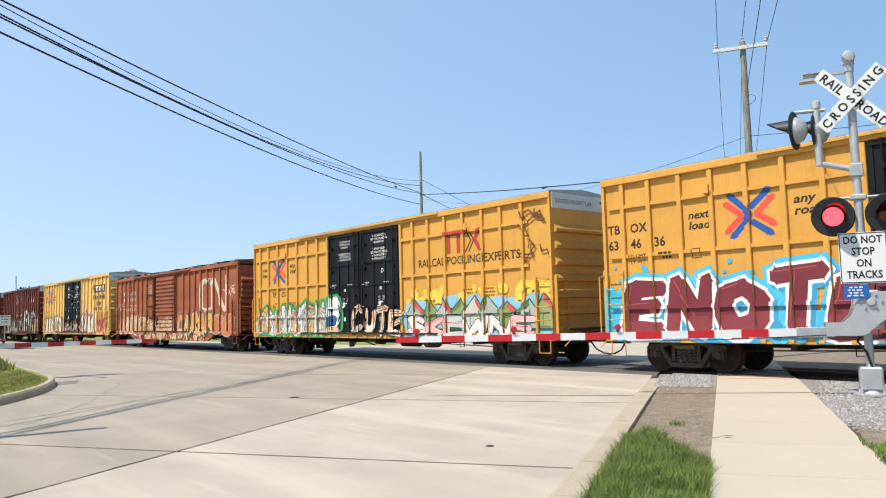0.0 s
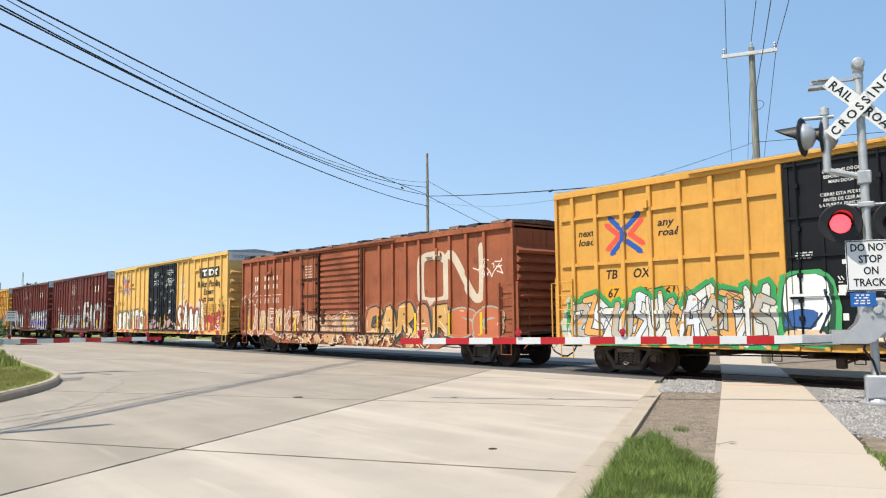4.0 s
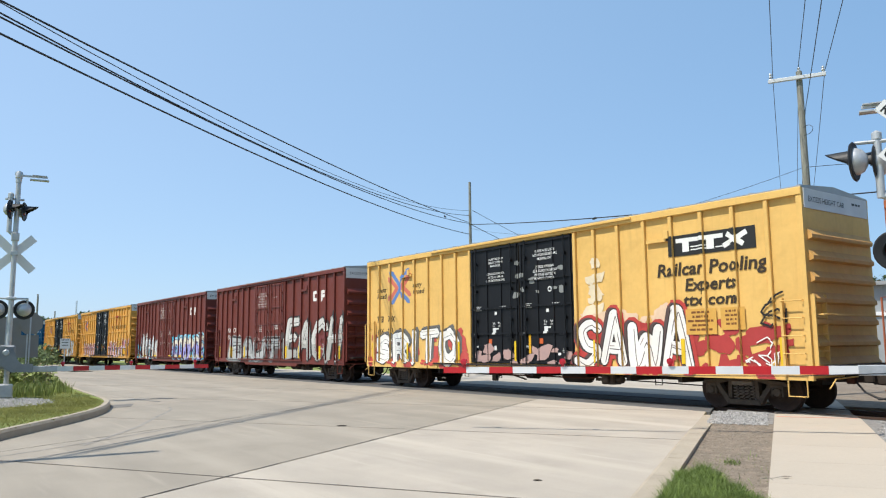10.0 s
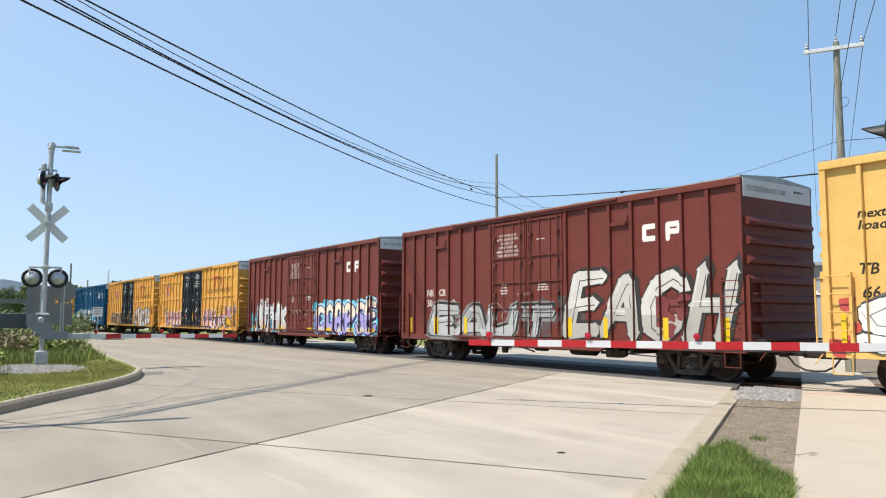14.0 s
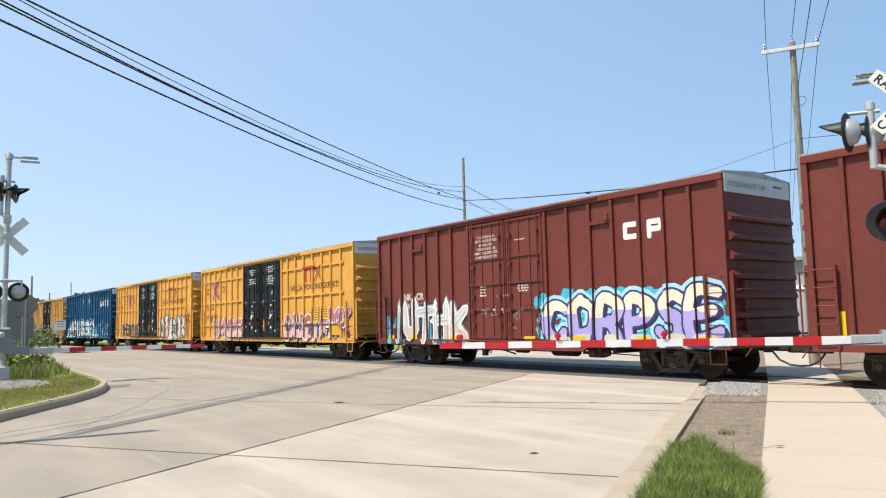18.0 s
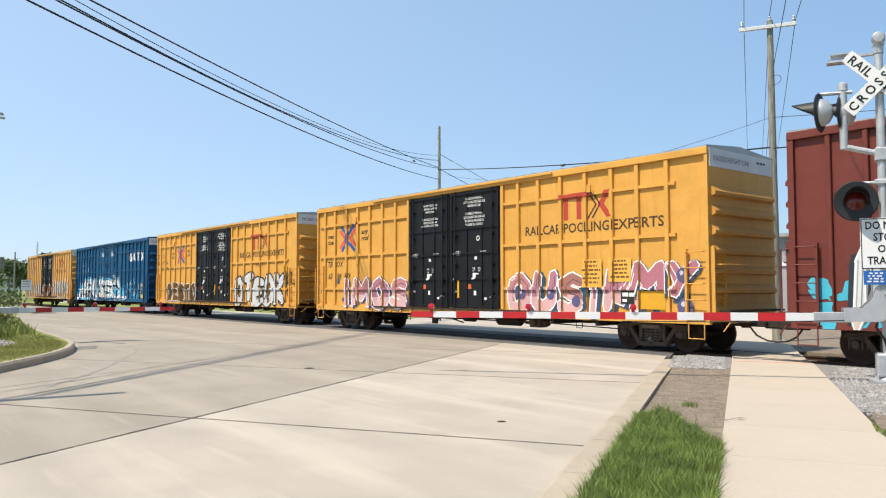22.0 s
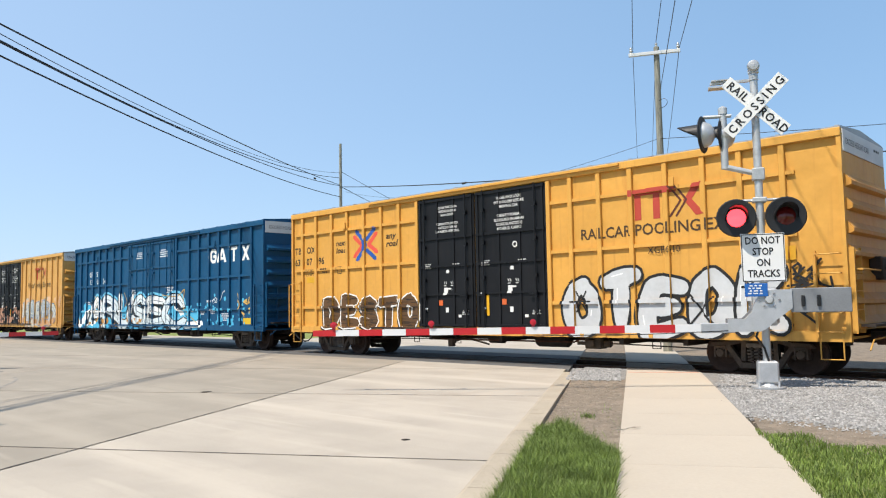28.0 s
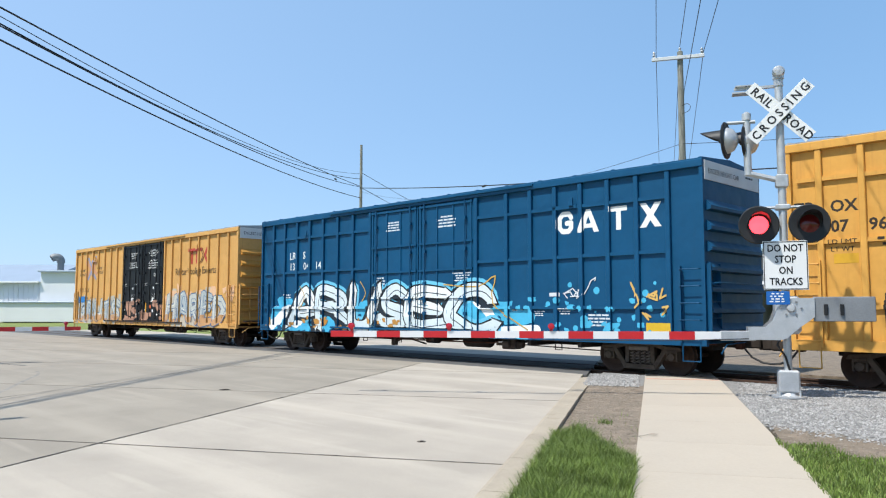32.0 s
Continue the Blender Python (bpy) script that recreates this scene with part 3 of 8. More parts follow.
def word(text, x0, x1, z0, z1, seed, fill, edge, halo=None, weight=0.30, gap=0.06, sharp=True, lean=0.06, shade=None, low=None, hatch=None, shine="F6F6F2", spikes=0.0, overlap=1.14, jit=0.05, inner=0.0):
    """One sprayed word in fat overlapping letters. shade: colour, dx, dz of a block shadow; low: colour and share of the height below which the fill changes."""
    rg = random.Random(seed)
    fills = fill if isinstance(fill, tuple) else (fill,)
    wide = [{"I": 0.6, "M": 1.25, "W": 1.3}.get(c, 1.0) for c in text]
    unit, hgt, at = (x1 - x0) / sum(wide), z1 - z0, x0
    halos, rows = ([], [], []), []
    for i, c in enumerate(text):
        gw = wide[i] * unit * overlap
        gx, gz = at - (gw - wide[i] * unit) / 2, z0 + rg.uniform(-0.03, 0.06) * hgt
        gh = hgt * rg.uniform(0.92, 1.06)
        at += wide[i] * unit
        w = min(gw, gh) * weight
        tilt = lean + rg.uniform(-0.05, 0.05)
        ed, fi, sh, mk, lines_in = [], [], [], [], []
        for line in GLYPHS[c]:
            pts = []
            for px, pz in line:
                px, pz = px + rg.uniform(-jit, jit), pz + rg.uniform(-jit, jit)
                pts.append((gx + w / 2 + px * (gw - w) + tilt * (pz - 0.5) * gh, gz + w / 2 + pz * (gh - w)))
            if spikes:
                for k in (0, -1):
                    a, b = pts[k], pts[1 if k == 0 else -2]
                    d = math.hypot(a[0] - b[0], a[1] - b[1]) or 1
                    tip = (a[0] + (a[0] - b[0]) / d * spikes, a[1] + (a[1] - b[1]) / d * spikes)
                    nx, nz = -(a[1] - b[1]) / d * w * 0.5, (a[0] - b[0]) / d * w * 0.5
                    fi.append([(a[0] + nx, a[1] + nz), (a[0] - nx, a[1] - nz), tip])
                    g = 1 + 1.6 * gap / w
                    ed.append([(a[0] + nx * g, a[1] + nz * g), (a[0] - nx * g, a[1] - nz * g), (tip[0] + (tip[0] - a[0]) * 0.35, tip[1] + (tip[1] - a[1]) * 0.35)])
            if not sharp:
                pts = bent(pts)
            ed += band(pts, w, sharp, gap)
            fi += band(pts, w, sharp, 0.0)
            if halo:
                halos[i % 3].extend(band(pts, w, sharp, gap + 0.11))
            if inner:
                off = w * 0.16
                lines_in += stroke([(p[0] + off, p[1] - off * 0.6) for p in pts], inner)
            if hatch:
                for (ax, az), (bx, bz) in zip(pts, pts[1:]):
                    for q in range(4):
                        t = rg.random()
                        hx, hz = ax + (bx - ax) * t, az + (bz - az) * t + rg.uniform(-.35, .35) * w
                        mk += stroke([(hx - w * 0.42, hz), (hx + w * 0.42, hz + rg.uniform(-.02, .02))], 0.02)[:1]
            else:
                k = rg.randrange(0, max(1, len(pts) - 2))
                mk += stroke([(p[0] - w * 0.24, p[1] + w * 0.2) for p in pts[k:k + 2]], 0.028)[:1]
        if shade:
            sh = [[(q[0] + shade[1] * f, q[1] + shade[2] * f) for q in p] for f in (0.5, 1.0) for p in ed]
            rows.append((shade[0], sh, 3))
        k = 4 + 3 * (i % 3)
        rows.append((edge, ed, k))
        rows.append((fills[i % len(fills)], fi, k + 1))
        if low:
            lim = z0 + low[1] * hgt
            cutp = [clip(p, 1, lim + 0.12 * math.sin(3.1 * p[0][0]), True) for p in fi]
            rows.append((low[0], [p for p in cutp if len(p) > 2], k + 2))
        rows.append((hatch or shine, mk, k + 2))
        rows.append((shade[0] if shade else edge, lines_in, k + 2))
    return [(halo or edge, halos[k], k) for k in range(3)] + rows


def houses(x0, x1, z0, z1, seed):
    """A sprayed row of gabled houses with dark outlines."""
    rg = random.Random(seed)
    out, x, k = [], x0, 0
    while x < x1:
        w, h = rg.uniform(0.75, 1.05), (z1 - z0) * rg.uniform(0.72, 1.0)
        body = [(x, z0), (x + w, z0), (x + w, z0 + h * 0.55), (x + w * rg.uniform(.35, .65), z0 + h), (x, z0 + h * 0.55)]
        c = (x + w / 2, z0 + h / 2)
        grow = [(c[0] + (q[0] - c[0]) * 1.12, c[1] + (q[1] - c[1]) * 1.12) for q in body]
        out.append(("24563F", [grow], 2 * (k % 3) + 1))
        out.append((("A9AFA4", "8C9A58", "B2B4B0", "97A068", "C9C8BE")[k % 5], [body], 2 * (k % 3) + 2))
        a, b, t = body[2], body[4], body[3]
        if k % 2 == 0:
            out.append(("CF5650", [[a, t, (t[0], t[1] - h * 0.2), (a[0] - w * 0.15, a[1] - h * 0.05)]], 2 * (k % 3) + 3))
        else:
            out.append(("5E7E4A", [[b, (b[0] + w * 0.15, b[1] - h * 0.05), (t[0], t[1] - h * 0.22), t]], 2 * (k % 3) + 3))
        out.append(("4A5C54", stroke([(x + w * 0.3, z0 + h * 0.1), (x + w * 0.3, z0 + h * 0.4), (x + w * 0.6, z0 + h * 0.45)], 0.03), 2 * (k % 3) + 3))
        x += w * rg.uniform(0.78, 0.95)
        k += 1
    return out


def speckle(x0, x1, z0, z1, col, seed, n=30, r=(0.02, 0.07)):
    """Loose spray dots."""
    rg = random.Random(seed)
    return (col, [disc(rg.uniform(x0, x1), z0 + (z1 - z0) * rg.random() ** 1.6, rg.uniform(*r), 9) for _ in range(n)], 0)


def cloud(x0, x1, z0, z1, col, seed, n=26, r=(0.15, 0.4)):
    rg = random.Random(seed)
    out = []
    for _ in range(int(n * 1.3)):
        s = rg.uniform(*r)
        out.append(blob(rg.uniform(x0, x1), rg.uniform(z0, z1), s * rg.uniform(1.2, 2.4), s * rg.uniform(0.9, 1.9), rg.uniform(-0.5, 0.5), rg, 0, 0.34, 9))
    return (col, out, 0)


def drips(x0, x1, z0, z1, col, seed, n=14, w=0.05):
    rg = random.Random(seed)
    out = []
    for _ in range(n):
        x, z = rg.uniform(x0, x1), rg.uniform(z0, z1)
        pts = [(x, z)]
        for _ in range(rg.randrange(2, 5)):
            x, z = x + rg.uniform(-.3, .3), z + rg.uniform(-.25, .25)
            pts.append((x, z))
        out += stroke(pts, w)
    return (col, out)


# ---- freight cars ----
NEAR = -1.6          # the side that faces the street
_shared = {}


def once(key, make):
    if key not in _shared:
        _shared[key] = make()
    return _shared[key]


def wheelset_mesh():
    m = Mesh()
    m.tube((0, -1.05, 0), (0, 1.05, 0), 0.075, seg=10)
    for s in (-1, 1):
        m.lathe([(0.10, -0.10), (0.13, -0.07), (0.15, 0.0), (0.28, 0.015), (0.36, -0.03), (0.40, -0.06), (0.455, -0.07), (0.458, 0.055), (0.485, 0.06), (0.485, 0.085), (0.40, 0.088), (0.15, 0.06)], (0, s * 0.76, 0), (0, -s, 0), 28)
    return m


def side_frame_mesh():
    """Cast frame: arched top bar, two columns, dipped lower bar, pedestals."""
    m = Mesh()
    m.prism([(-1.16, 0.60), (-1.10, 0.69), (-0.70, 0.72), (-0.42, 0.82), (0.42, 0.82), (0.70, 0.72), (1.10, 0.69), (1.16, 0.60), (0.72, 0.61), (0.40, 0.70), (-0.40, 0.70), (-0.72, 0.61)], -0.08, 0.08)
    for s in (-1, 1):
        q = [(s * x, z) for x, z in ((0.30, 0.72), (0.40, 0.72), (0.42, 0.28), (0.32, 0.28))]
        m.prism(q, -0.07, 0.07)
        q = [(s * x, z) for x, z in ((0.66, 0.63), (0.78, 0.62), (0.46, 0.16), (0.34, 0.20))]
        m.prism(q, -0.085, 0.085)
        m.box(s * 0.89 - 0.15, s * 0.89 + 0.15, -0.10, 0.10, 0.54, 0.64, 0.02)
        for d in (-0.15, 0.11):
            m.box(s * 0.89 + d, s * 0.89 + d + 0.04, -0.09, 0.09, 0.36, 0.56)
    m.prism([(-0.46, 0.13), (0.46, 0.13), (0.42, 0.25), (-0.42, 0.25)], -0.10, 0.10)
    return m


def spring_mesh():
    m = Mesh()
    pts = [(0.055 * math.cos(t * 0.9), 0.055 * math.sin(t * 0.9), 0.26 + 0.0105 * t) for t in range(34)]
    m.path(pts, 0.017, 5)
    return m


def axle_box_mesh():
    return Mesh().lathe([(0.0, -0.06), (0.09, -0.05), (0.11, 0.0), (0.11, 0.12)], (0, 0, 0), (0, 1, 0), 12)


def truck(car, cx, axles):
    tr = part("truck", Mesh().box(cx - 0.2, cx + 0.2, -1.0, 1.0, 0.45, 0.72, 0.03), STEEL, car, "grimy black steel bogie")
    for s in (-1, 1):
        part("side_frame", once("sf", lambda: side_frame_mesh().data("side_frame")), CASTING, tr, at=pose(cx, s * 1.02, 0))
        for k in (-0.22, -0.07, 0.08, 0.23):
            part("spring", once("sp", lambda: spring_mesh().data("spring")), SPRINGM, tr, at=pose(cx + k, s * 1.04, 0))
        for k in (-0.89, 0.89):
            part("axle_cap", once("ac", lambda: axle_box_mesh().data("axle_cap", True)), CASTING, tr, at=pose(cx + k, s * 1.10, 0.46, 0, 0, 0 if s < 0 else 180))
        part("bolster_end", once("be", lambda: Mesh().box(-0.28, 0.28, -0.10, 0.10, 0.60, 0.70, 0.02).data("bolster_end")), SPRINGM, tr, at=pose(cx, s * 1.06, 0))
    for k in (-0.89, 0.89):
        w = part("wheelset", once("ws", lambda: wheelset_mesh().data("wheelset", True)), WHEELM, car, "worn steel wheels on an axle", at=pose(cx + k, 0, 0.458))
        axles.append((w, cx + k))


def boxcar(label, length, top, col, end_col, style, door, spacing, rib_levels, roof_mat, ladder_col, posts=(), white_band=True, brake=False, sill="flat", black_door=True, lettering=()):
    """One car, its origin on the rail at mid-length. Returns (thing, axles)."""
    car = thing("boxcar", pose(0, 18.3, 0), label, "freight car", "cars of the freight train")
    h, z0 = length / 2, 0.78
    sheet = NEAR + 0.085
    rel = Relief(sheet, h, (0.51 if sill == "belly" else z0) + 0.01, top - 0.03)
    body = Mesh().box(-h + 0.03, h - 0.03, sheet, -sheet, z0 + 0.05, top - 0.12)
    part("body", body, col, car)
    # top chord, side sill
    m = Mesh().box(-h, h, NEAR - 0.02, sheet + 0.02, top - 0.20, top - 0.02, 0.012)
    m.box(-h, h, -sheet - 0.02, -NEAR + 0.02, top - 0.20, top - 0.02)
    part("top_chord", m, col, car)
    rel.add(-h, h, top - 0.20, top, NEAR - 0.02)
    if sill == "flat":
        pts = [(-h, z0), (h, z0), (h, z0 + 0.22), (-h, z0 + 0.22)]
    elif sill == "belly":
        pts = [(-h, z0 + 0.05), (-h + 2.9, z0 + 0.05), (-h + 3.8, 0.5), (h - 3.8, 0.5), (h - 2.9, z0 + 0.05), (h, z0 + 0.05), (h, z0 + 0.26), (-h, z0 + 0.26)]
    else:
        pts = [(-h, z0), (-3.4, z0), (-3.2, 0.66), (3.2, 0.66), (3.4, z0), (h, z0), (h, z0 + 0.2), (-h, z0 + 0.2)]
    zt = max(p[1] for p in pts)
    m = Mesh().prism(pts, NEAR - 0.005, sheet + 0.02)
    m.prism(pts, -sheet - 0.02, -NEAR)
    part("side_sill", m, col, car)
    rel.add(-h, h, 0.4, zt, NEAR - 0.005)
    if sill != "drop":
        bk = once(("bk", zt), lambda: Mesh().prism([(-0.06, z0 + 0.10), (0.06, z0 + 0.10), (0.05, z0 + 0.02), (-0.05, z0 + 0.02)], NEAR - 0.05, NEAR + 0.01).data("sill_bracket"))
        bk = bk.copy()
        bk.materials.clear()
        bk.materials.append(col)
        for i in range(17):
            part("sill_bracket", bk, None, car, at=pose(-5.2 + 0.65 * i, 0, 0))
    # corner pillars
    for s in (-1, 1):
        wide = 0.14 if style == "post" else 0.09
        xa, xb = sorted((s * h, s * (h - wide)))
        part("corner_post", Mesh().box(xa, xb, NEAR, -NEAR, zt, top - 0.2), col, car)
        rel.add(xa, xb, zt, top - 0.2, NEAR)
    # side posts
    dx0, dx1 = door[0], door[-1]
    xs = list(posts) + [dx0 - 0.06, dx1 + 0.06]
    pw = 0.055 if style == "post" else 0.065
    pm = once(("post", top, style, zt), lambda: Mesh().box(-pw, pw, NEAR, sheet + 0.01, zt, top - 0.2, 0.014).data("side_post"))
    pmesh = pm.copy()
    pmesh.materials.clear()
    pmesh.materials.append(col)
    for x in xs:
        part("side_post", pmesh, None, car, at=pose(x, 0, 0))
        rel.add(x - pw, x + pw, zt, top - 0.2, NEAR)
    # horizontal stiffeners between the posts
    for z in rib_levels:
        for a, b in ((-h + 0.2, dx0 - 0.12), (dx1 + 0.12, h - 0.95)):
            inner = [x for x in xs if a < x < b]
            stops = [a] + [v for x in inner for v in (x - pw, x + pw)] + [b]
            for q in range(0, len(stops) - 1, 2):
                if stops[q + 1] - stops[q] < 0.1:
                    continue
                part("side_rib", Mesh().prism([(stops[q], z - 0.045), (stops[q + 1], z - 0.045), (stops[q + 1], z + 0.045), (stops[q], z + 0.045)], NEAR + 0.022, sheet + 0.01), col, car)
                rel.add(stops[q], stops[q + 1], z - 0.045, z + 0.045, NEAR + 0.022)
    # doors
    dmat = BLACK if black_door else col
    fmat = RUSTD if style == "cn" else dmat
    dz0, dz1 = zt + 0.02, top - 0.22
    for a, b in zip(door, door[1:]):
        y = NEAR + 0.035
        dr = part("door", Mesh().box(a + 0.02, b - 0.02, y, sheet + 0.01, dz0, dz1, 0.01), dmat, car, "black plug door" if black_door else "")
        rel.add(a + 0.02, b - 0.02, dz0, dz1, y)
        corr = style == "cn" and b == door[-1]
        if corr:
            for k in range(13):
                z = dz0 + 0.25 + k * (dz1 - dz0 - 0.4) / 12.5
                part("door_rib", Mesh().prism([(a + 0.1, z), (b - 0.1, z), (b - 0.1, z + 0.12), (a + 0.1, z + 0.12)], y - 0.05, y), dmat, dr)
                rel.add(a + 0.1, b - 0.1, z, z + 0.12, y - 0.05)
        else:
            for f in (0.0, 0.24, 0.46, 0.68, 0.985):
                z = dz0 + 0.02 + f * (dz1 - dz0 - 0.06)
                part("door_rib", Mesh().box(a + 0.06, b - 0.06, y - 0.05, y, z, z + 0.06), fmat, dr)
                rel.add(a + 0.06, b - 0.06, z, z + 0.06, y - 0.05)
            for f in (0.03, 0.35, 0.65, 0.97):
                x = a + 0.05 + f * (b - a - 0.1)
                rel.add(x - 0.03, x + 0.03, dz0, dz1, y - 0.03)
                part("door_stile", Mesh().box(x - 0.03, x + 0.03, y - 0.03, y, dz0, dz1), dmat, dr)
            for f in (0.14, 0.86):
                x = a + f * (b - a)
                part("lock_bar", Mesh().tube((x, y - 0.07, dz0 - 0.12), (x, y - 0.07, dz1 + 0.02), 0.022, seg=6), fmat, dr)
                part("door_handle", Mesh().box(x - 0.22, x + 0.03, y - 0.11, y - 0.075, dz0 + 0.9, dz0 + 0.95).box(x - 0.05, x + 0.05, y - 0.09, y - 0.03, dz0 + 0.82, dz0 + 1.02), fmat, dr)
                for q in (0.12, 0.36, 0.62, 0.86):
                    z = dz0 + q * (dz1 - dz0)
                    part("bar_guide", Mesh().box(x - 0.055, x + 0.055, y - 0.095, y - 0.02, z - 0.05, z + 0.05), fmat, dr)
    if style == "cn":
        part("door_frame", Mesh().box(dx1 - 0.02, dx1 + 0.10, NEAR - 0.06, NEAR, zt, top - 0.2).box(door[1] - 0.05, door[1] + 0.05, NEAR - 0.06, NEAR, zt, top - 0.2), RUSTD, car, "dark rusty door frame")
        for x in (door[1] + 0.06, dx1 - 0.08):
            part("lock_bar", Mesh().tube((x, NEAR - 0.09, zt - 0.1), (x, NEAR - 0.09, top - 0.25), 0.02, seg=6), RUSTD, car)
        part("door_lock", Mesh().box(-1.8, -1.55, NEAR - 0.06, NEAR, 1.35, 1.95, 0.02), RUSTD, car)
    part("door_track", Mesh().box(dx0 - 2.2, dx1 + 2.2, NEAR - 0.07, NEAR, zt - 0.06, zt), RUSTD if style == "cn" else col if not black_door else STEEL, car)
    part("door_hood", Mesh().box(dx0 - 2.3, dx1 + 2.3, NEAR - 0.07, NEAR - 0.015, top - 0.10, top - 0.045), col, car)
    # load limit hatch and small fittings on the side
    for s in (-1, 1):
        x = s * (h - 2.9 if s < 0 else h - 4.0)
        part("side_bracket", Mesh().box(x - 0.42, x + 0.42, NEAR + 0.0, sheet, top - 0.86, top - 0.76).box(x + 0.2, x + 0.34, NEAR - 0.05, NEAR, top - 0.80, top - 0.58, 0.01), col, car)
        rel.add(x - 0.42, x + 0.42, top - 0.86, top - 0.76, NEAR)
    # roof with cross seams
    m = Mesh().prism([(-NEAR, 0), (NEAR, 0), (NEAR, 0.04), (0, 0.14), (-NEAR, 0.04)], -h, h)
    m.v = [(v[1], v[0], v[2] + top - 0.03) for v in m.v]
    part("roof", m, roof_mat, car, "weathered metal roof")
    n = int(length / 1.15)
    seam = once(("seam", style), lambda: Mesh().prism([(NEAR + 0.03, 0.035), (0, 0.14), (-NEAR - 0.03, 0.035), (-NEAR - 0.03, 0.065), (0, 0.185), (NEAR + 0.03, 0.065)], -0.04, 0.04).data("roof_seam"))
    sm = seam.copy()
    sm.materials.clear()
    sm.materials.append(roof_mat)
    for i in range(n + 1):
        x = -h + 0.08 + (length - 0.16) * i / n
        part("roof_seam", sm, None, car, at=pose(x, 0, top - 0.03, 0, 0, 90))
    if style == "cn":
        rr = random.Random(17)
        for i in range(17):
            x, w, up = -h + 0.6 + i * (length - 1.2) / 16, rr.uniform(0.45, 0.8), rr.uniform(0.05, 0.13)
            m = Mesh().prism([(NEAR - 0.02, 0.02), (NEAR + 0.05, 0.05 + up), (-0.2, 0.15 + up * rr.uniform(.5, 1)), (1.5, 0.06)], -w / 2, w / 2)
            m.v = [(v[1] + 0.12 * v[0] * rr.uniform(-.3, .3), v[0], v[2]) for v in m.v]
            part("roof_patch", m, TARROOF if i % 3 else SIGNB, car, "curled roofing sheet", at=pose(x, 0, top - 0.03, 0, 0, rr.uniform(-6, 6)))
    # ends
    for s in (-1, 1):
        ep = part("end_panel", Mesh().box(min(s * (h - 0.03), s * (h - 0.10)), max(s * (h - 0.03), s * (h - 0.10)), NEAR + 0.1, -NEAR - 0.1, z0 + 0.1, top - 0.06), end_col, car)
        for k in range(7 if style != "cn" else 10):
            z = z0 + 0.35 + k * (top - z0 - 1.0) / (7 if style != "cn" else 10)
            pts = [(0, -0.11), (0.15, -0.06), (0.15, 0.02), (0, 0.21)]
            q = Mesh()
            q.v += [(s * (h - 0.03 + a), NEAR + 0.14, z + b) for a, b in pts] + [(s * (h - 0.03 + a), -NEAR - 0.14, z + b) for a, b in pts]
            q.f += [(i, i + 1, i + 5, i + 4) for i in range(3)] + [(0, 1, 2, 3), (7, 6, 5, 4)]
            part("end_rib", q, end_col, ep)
        if white_band:
            part("height_band", Mesh().box(min(s * (h - 0.03), s * (h + 0.02)), max(s * (h - 0.03), s * (h + 0.02)), NEAR + 0.08, -NEAR - 0.08, top - 0.50, top - 0.04), WHITE, car, "white band across the car end")
            m = Mesh()
            for p in text_polys("EXCESS HEIGHT CAR", -1.35 * s, top - 0.34, 0.13, wide=s * 0.95) + (bars(0.6, top - 0.18, 0.7, 0.3, 1, 1) if s > 0 else []):
                m.poly([(s * (h + 0.024), q[0], q[1]) for q in p])
            part("height_lettering", m, paint("3A3A38"), car, "dark small lettering", fix=False)
        # end platform and grab rail
        part("crossover_platform", Mesh().box(min(s * h, s * (h + 0.38)), max(s * h, s * (h + 0.38)), -1.35, 1.35, 1.08, 1.13), STEEL, car)
        part("end_rail", Mesh().path([(s * (h - 0.02), -1.4, 2.25), (s * (h + 0.22), -1.4, 2.25), (s * (h + 0.22), 1.4, 2.25), (s * (h - 0.02), 1.4, 2.25)], 0.018), ladder_col, car)
        # coupler with draft gear
        cp = part("coupler", Mesh().box(min(s * (h - 0.9), s * (h + 0.62)), max(s * (h - 0.9), s * (h + 0.62)), -0.13, 0.13, 0.70, 0.98, 0.03).box(min(s * (h + 0.5), s * (h + 1.02)), max(s * (h + 0.5), s * (h + 1.02)), -0.10 + 0.10 * s, 0.10 + 0.10 * s, 0.66, 1.02, 0.04), STEEL, car, "rusty knuckle coupler")
        part("uncoupling_lever", Mesh().path([(s * (h + 0.35), -0.3, 0.85), (s * (h + 0.3), -1.2, 0.82), (s * (h + 0.3), -1.5, 0.62)], 0.016), ladder_col, cp)
        part("brake_hose", Mesh().path([(s * (h + 0.3), -0.35, 0.75), (s * (h + 0.5), -0.33, 0.50), (s * (h + 0.75), -0.3, 0.38), (s * (h + 1.0), -0.3, 0.36)], 0.025, 7), SIGNB, cp)
        # ladders at the corner, on the side and on the end
        lx0, lx1 = sorted((s * (h - 0.12), s * (h - 0.62)))
        lx_in = lx1 if s < 0 else lx0
        for k in range(5):
            z = 0.98 + k * 0.40
            part("grab_iron", Mesh().path([(lx0, NEAR + 0.02, z), (lx0, NEAR - 0.07, z), (lx1, NEAR - 0.07, z), (lx1, NEAR + 0.02, z)], 0.013, 5), ladder_col, car)
        part("ladder_stile", Mesh().box(lx_in - 0.03, lx_in + 0.03, NEAR - 0.06, NEAR + 0.02, 0.85, 2.65), ladder_col, car)
        part("sill_step", Mesh().path([(lx0 + 0.03, NEAR, z0 + 0.1), (lx0 + 0.03, NEAR, 0.42), (lx1 - 0.03, NEAR, 0.42), (lx1 - 0.03, NEAR, z0 + 0.1)], 0.018, 5), ladder_col, car)
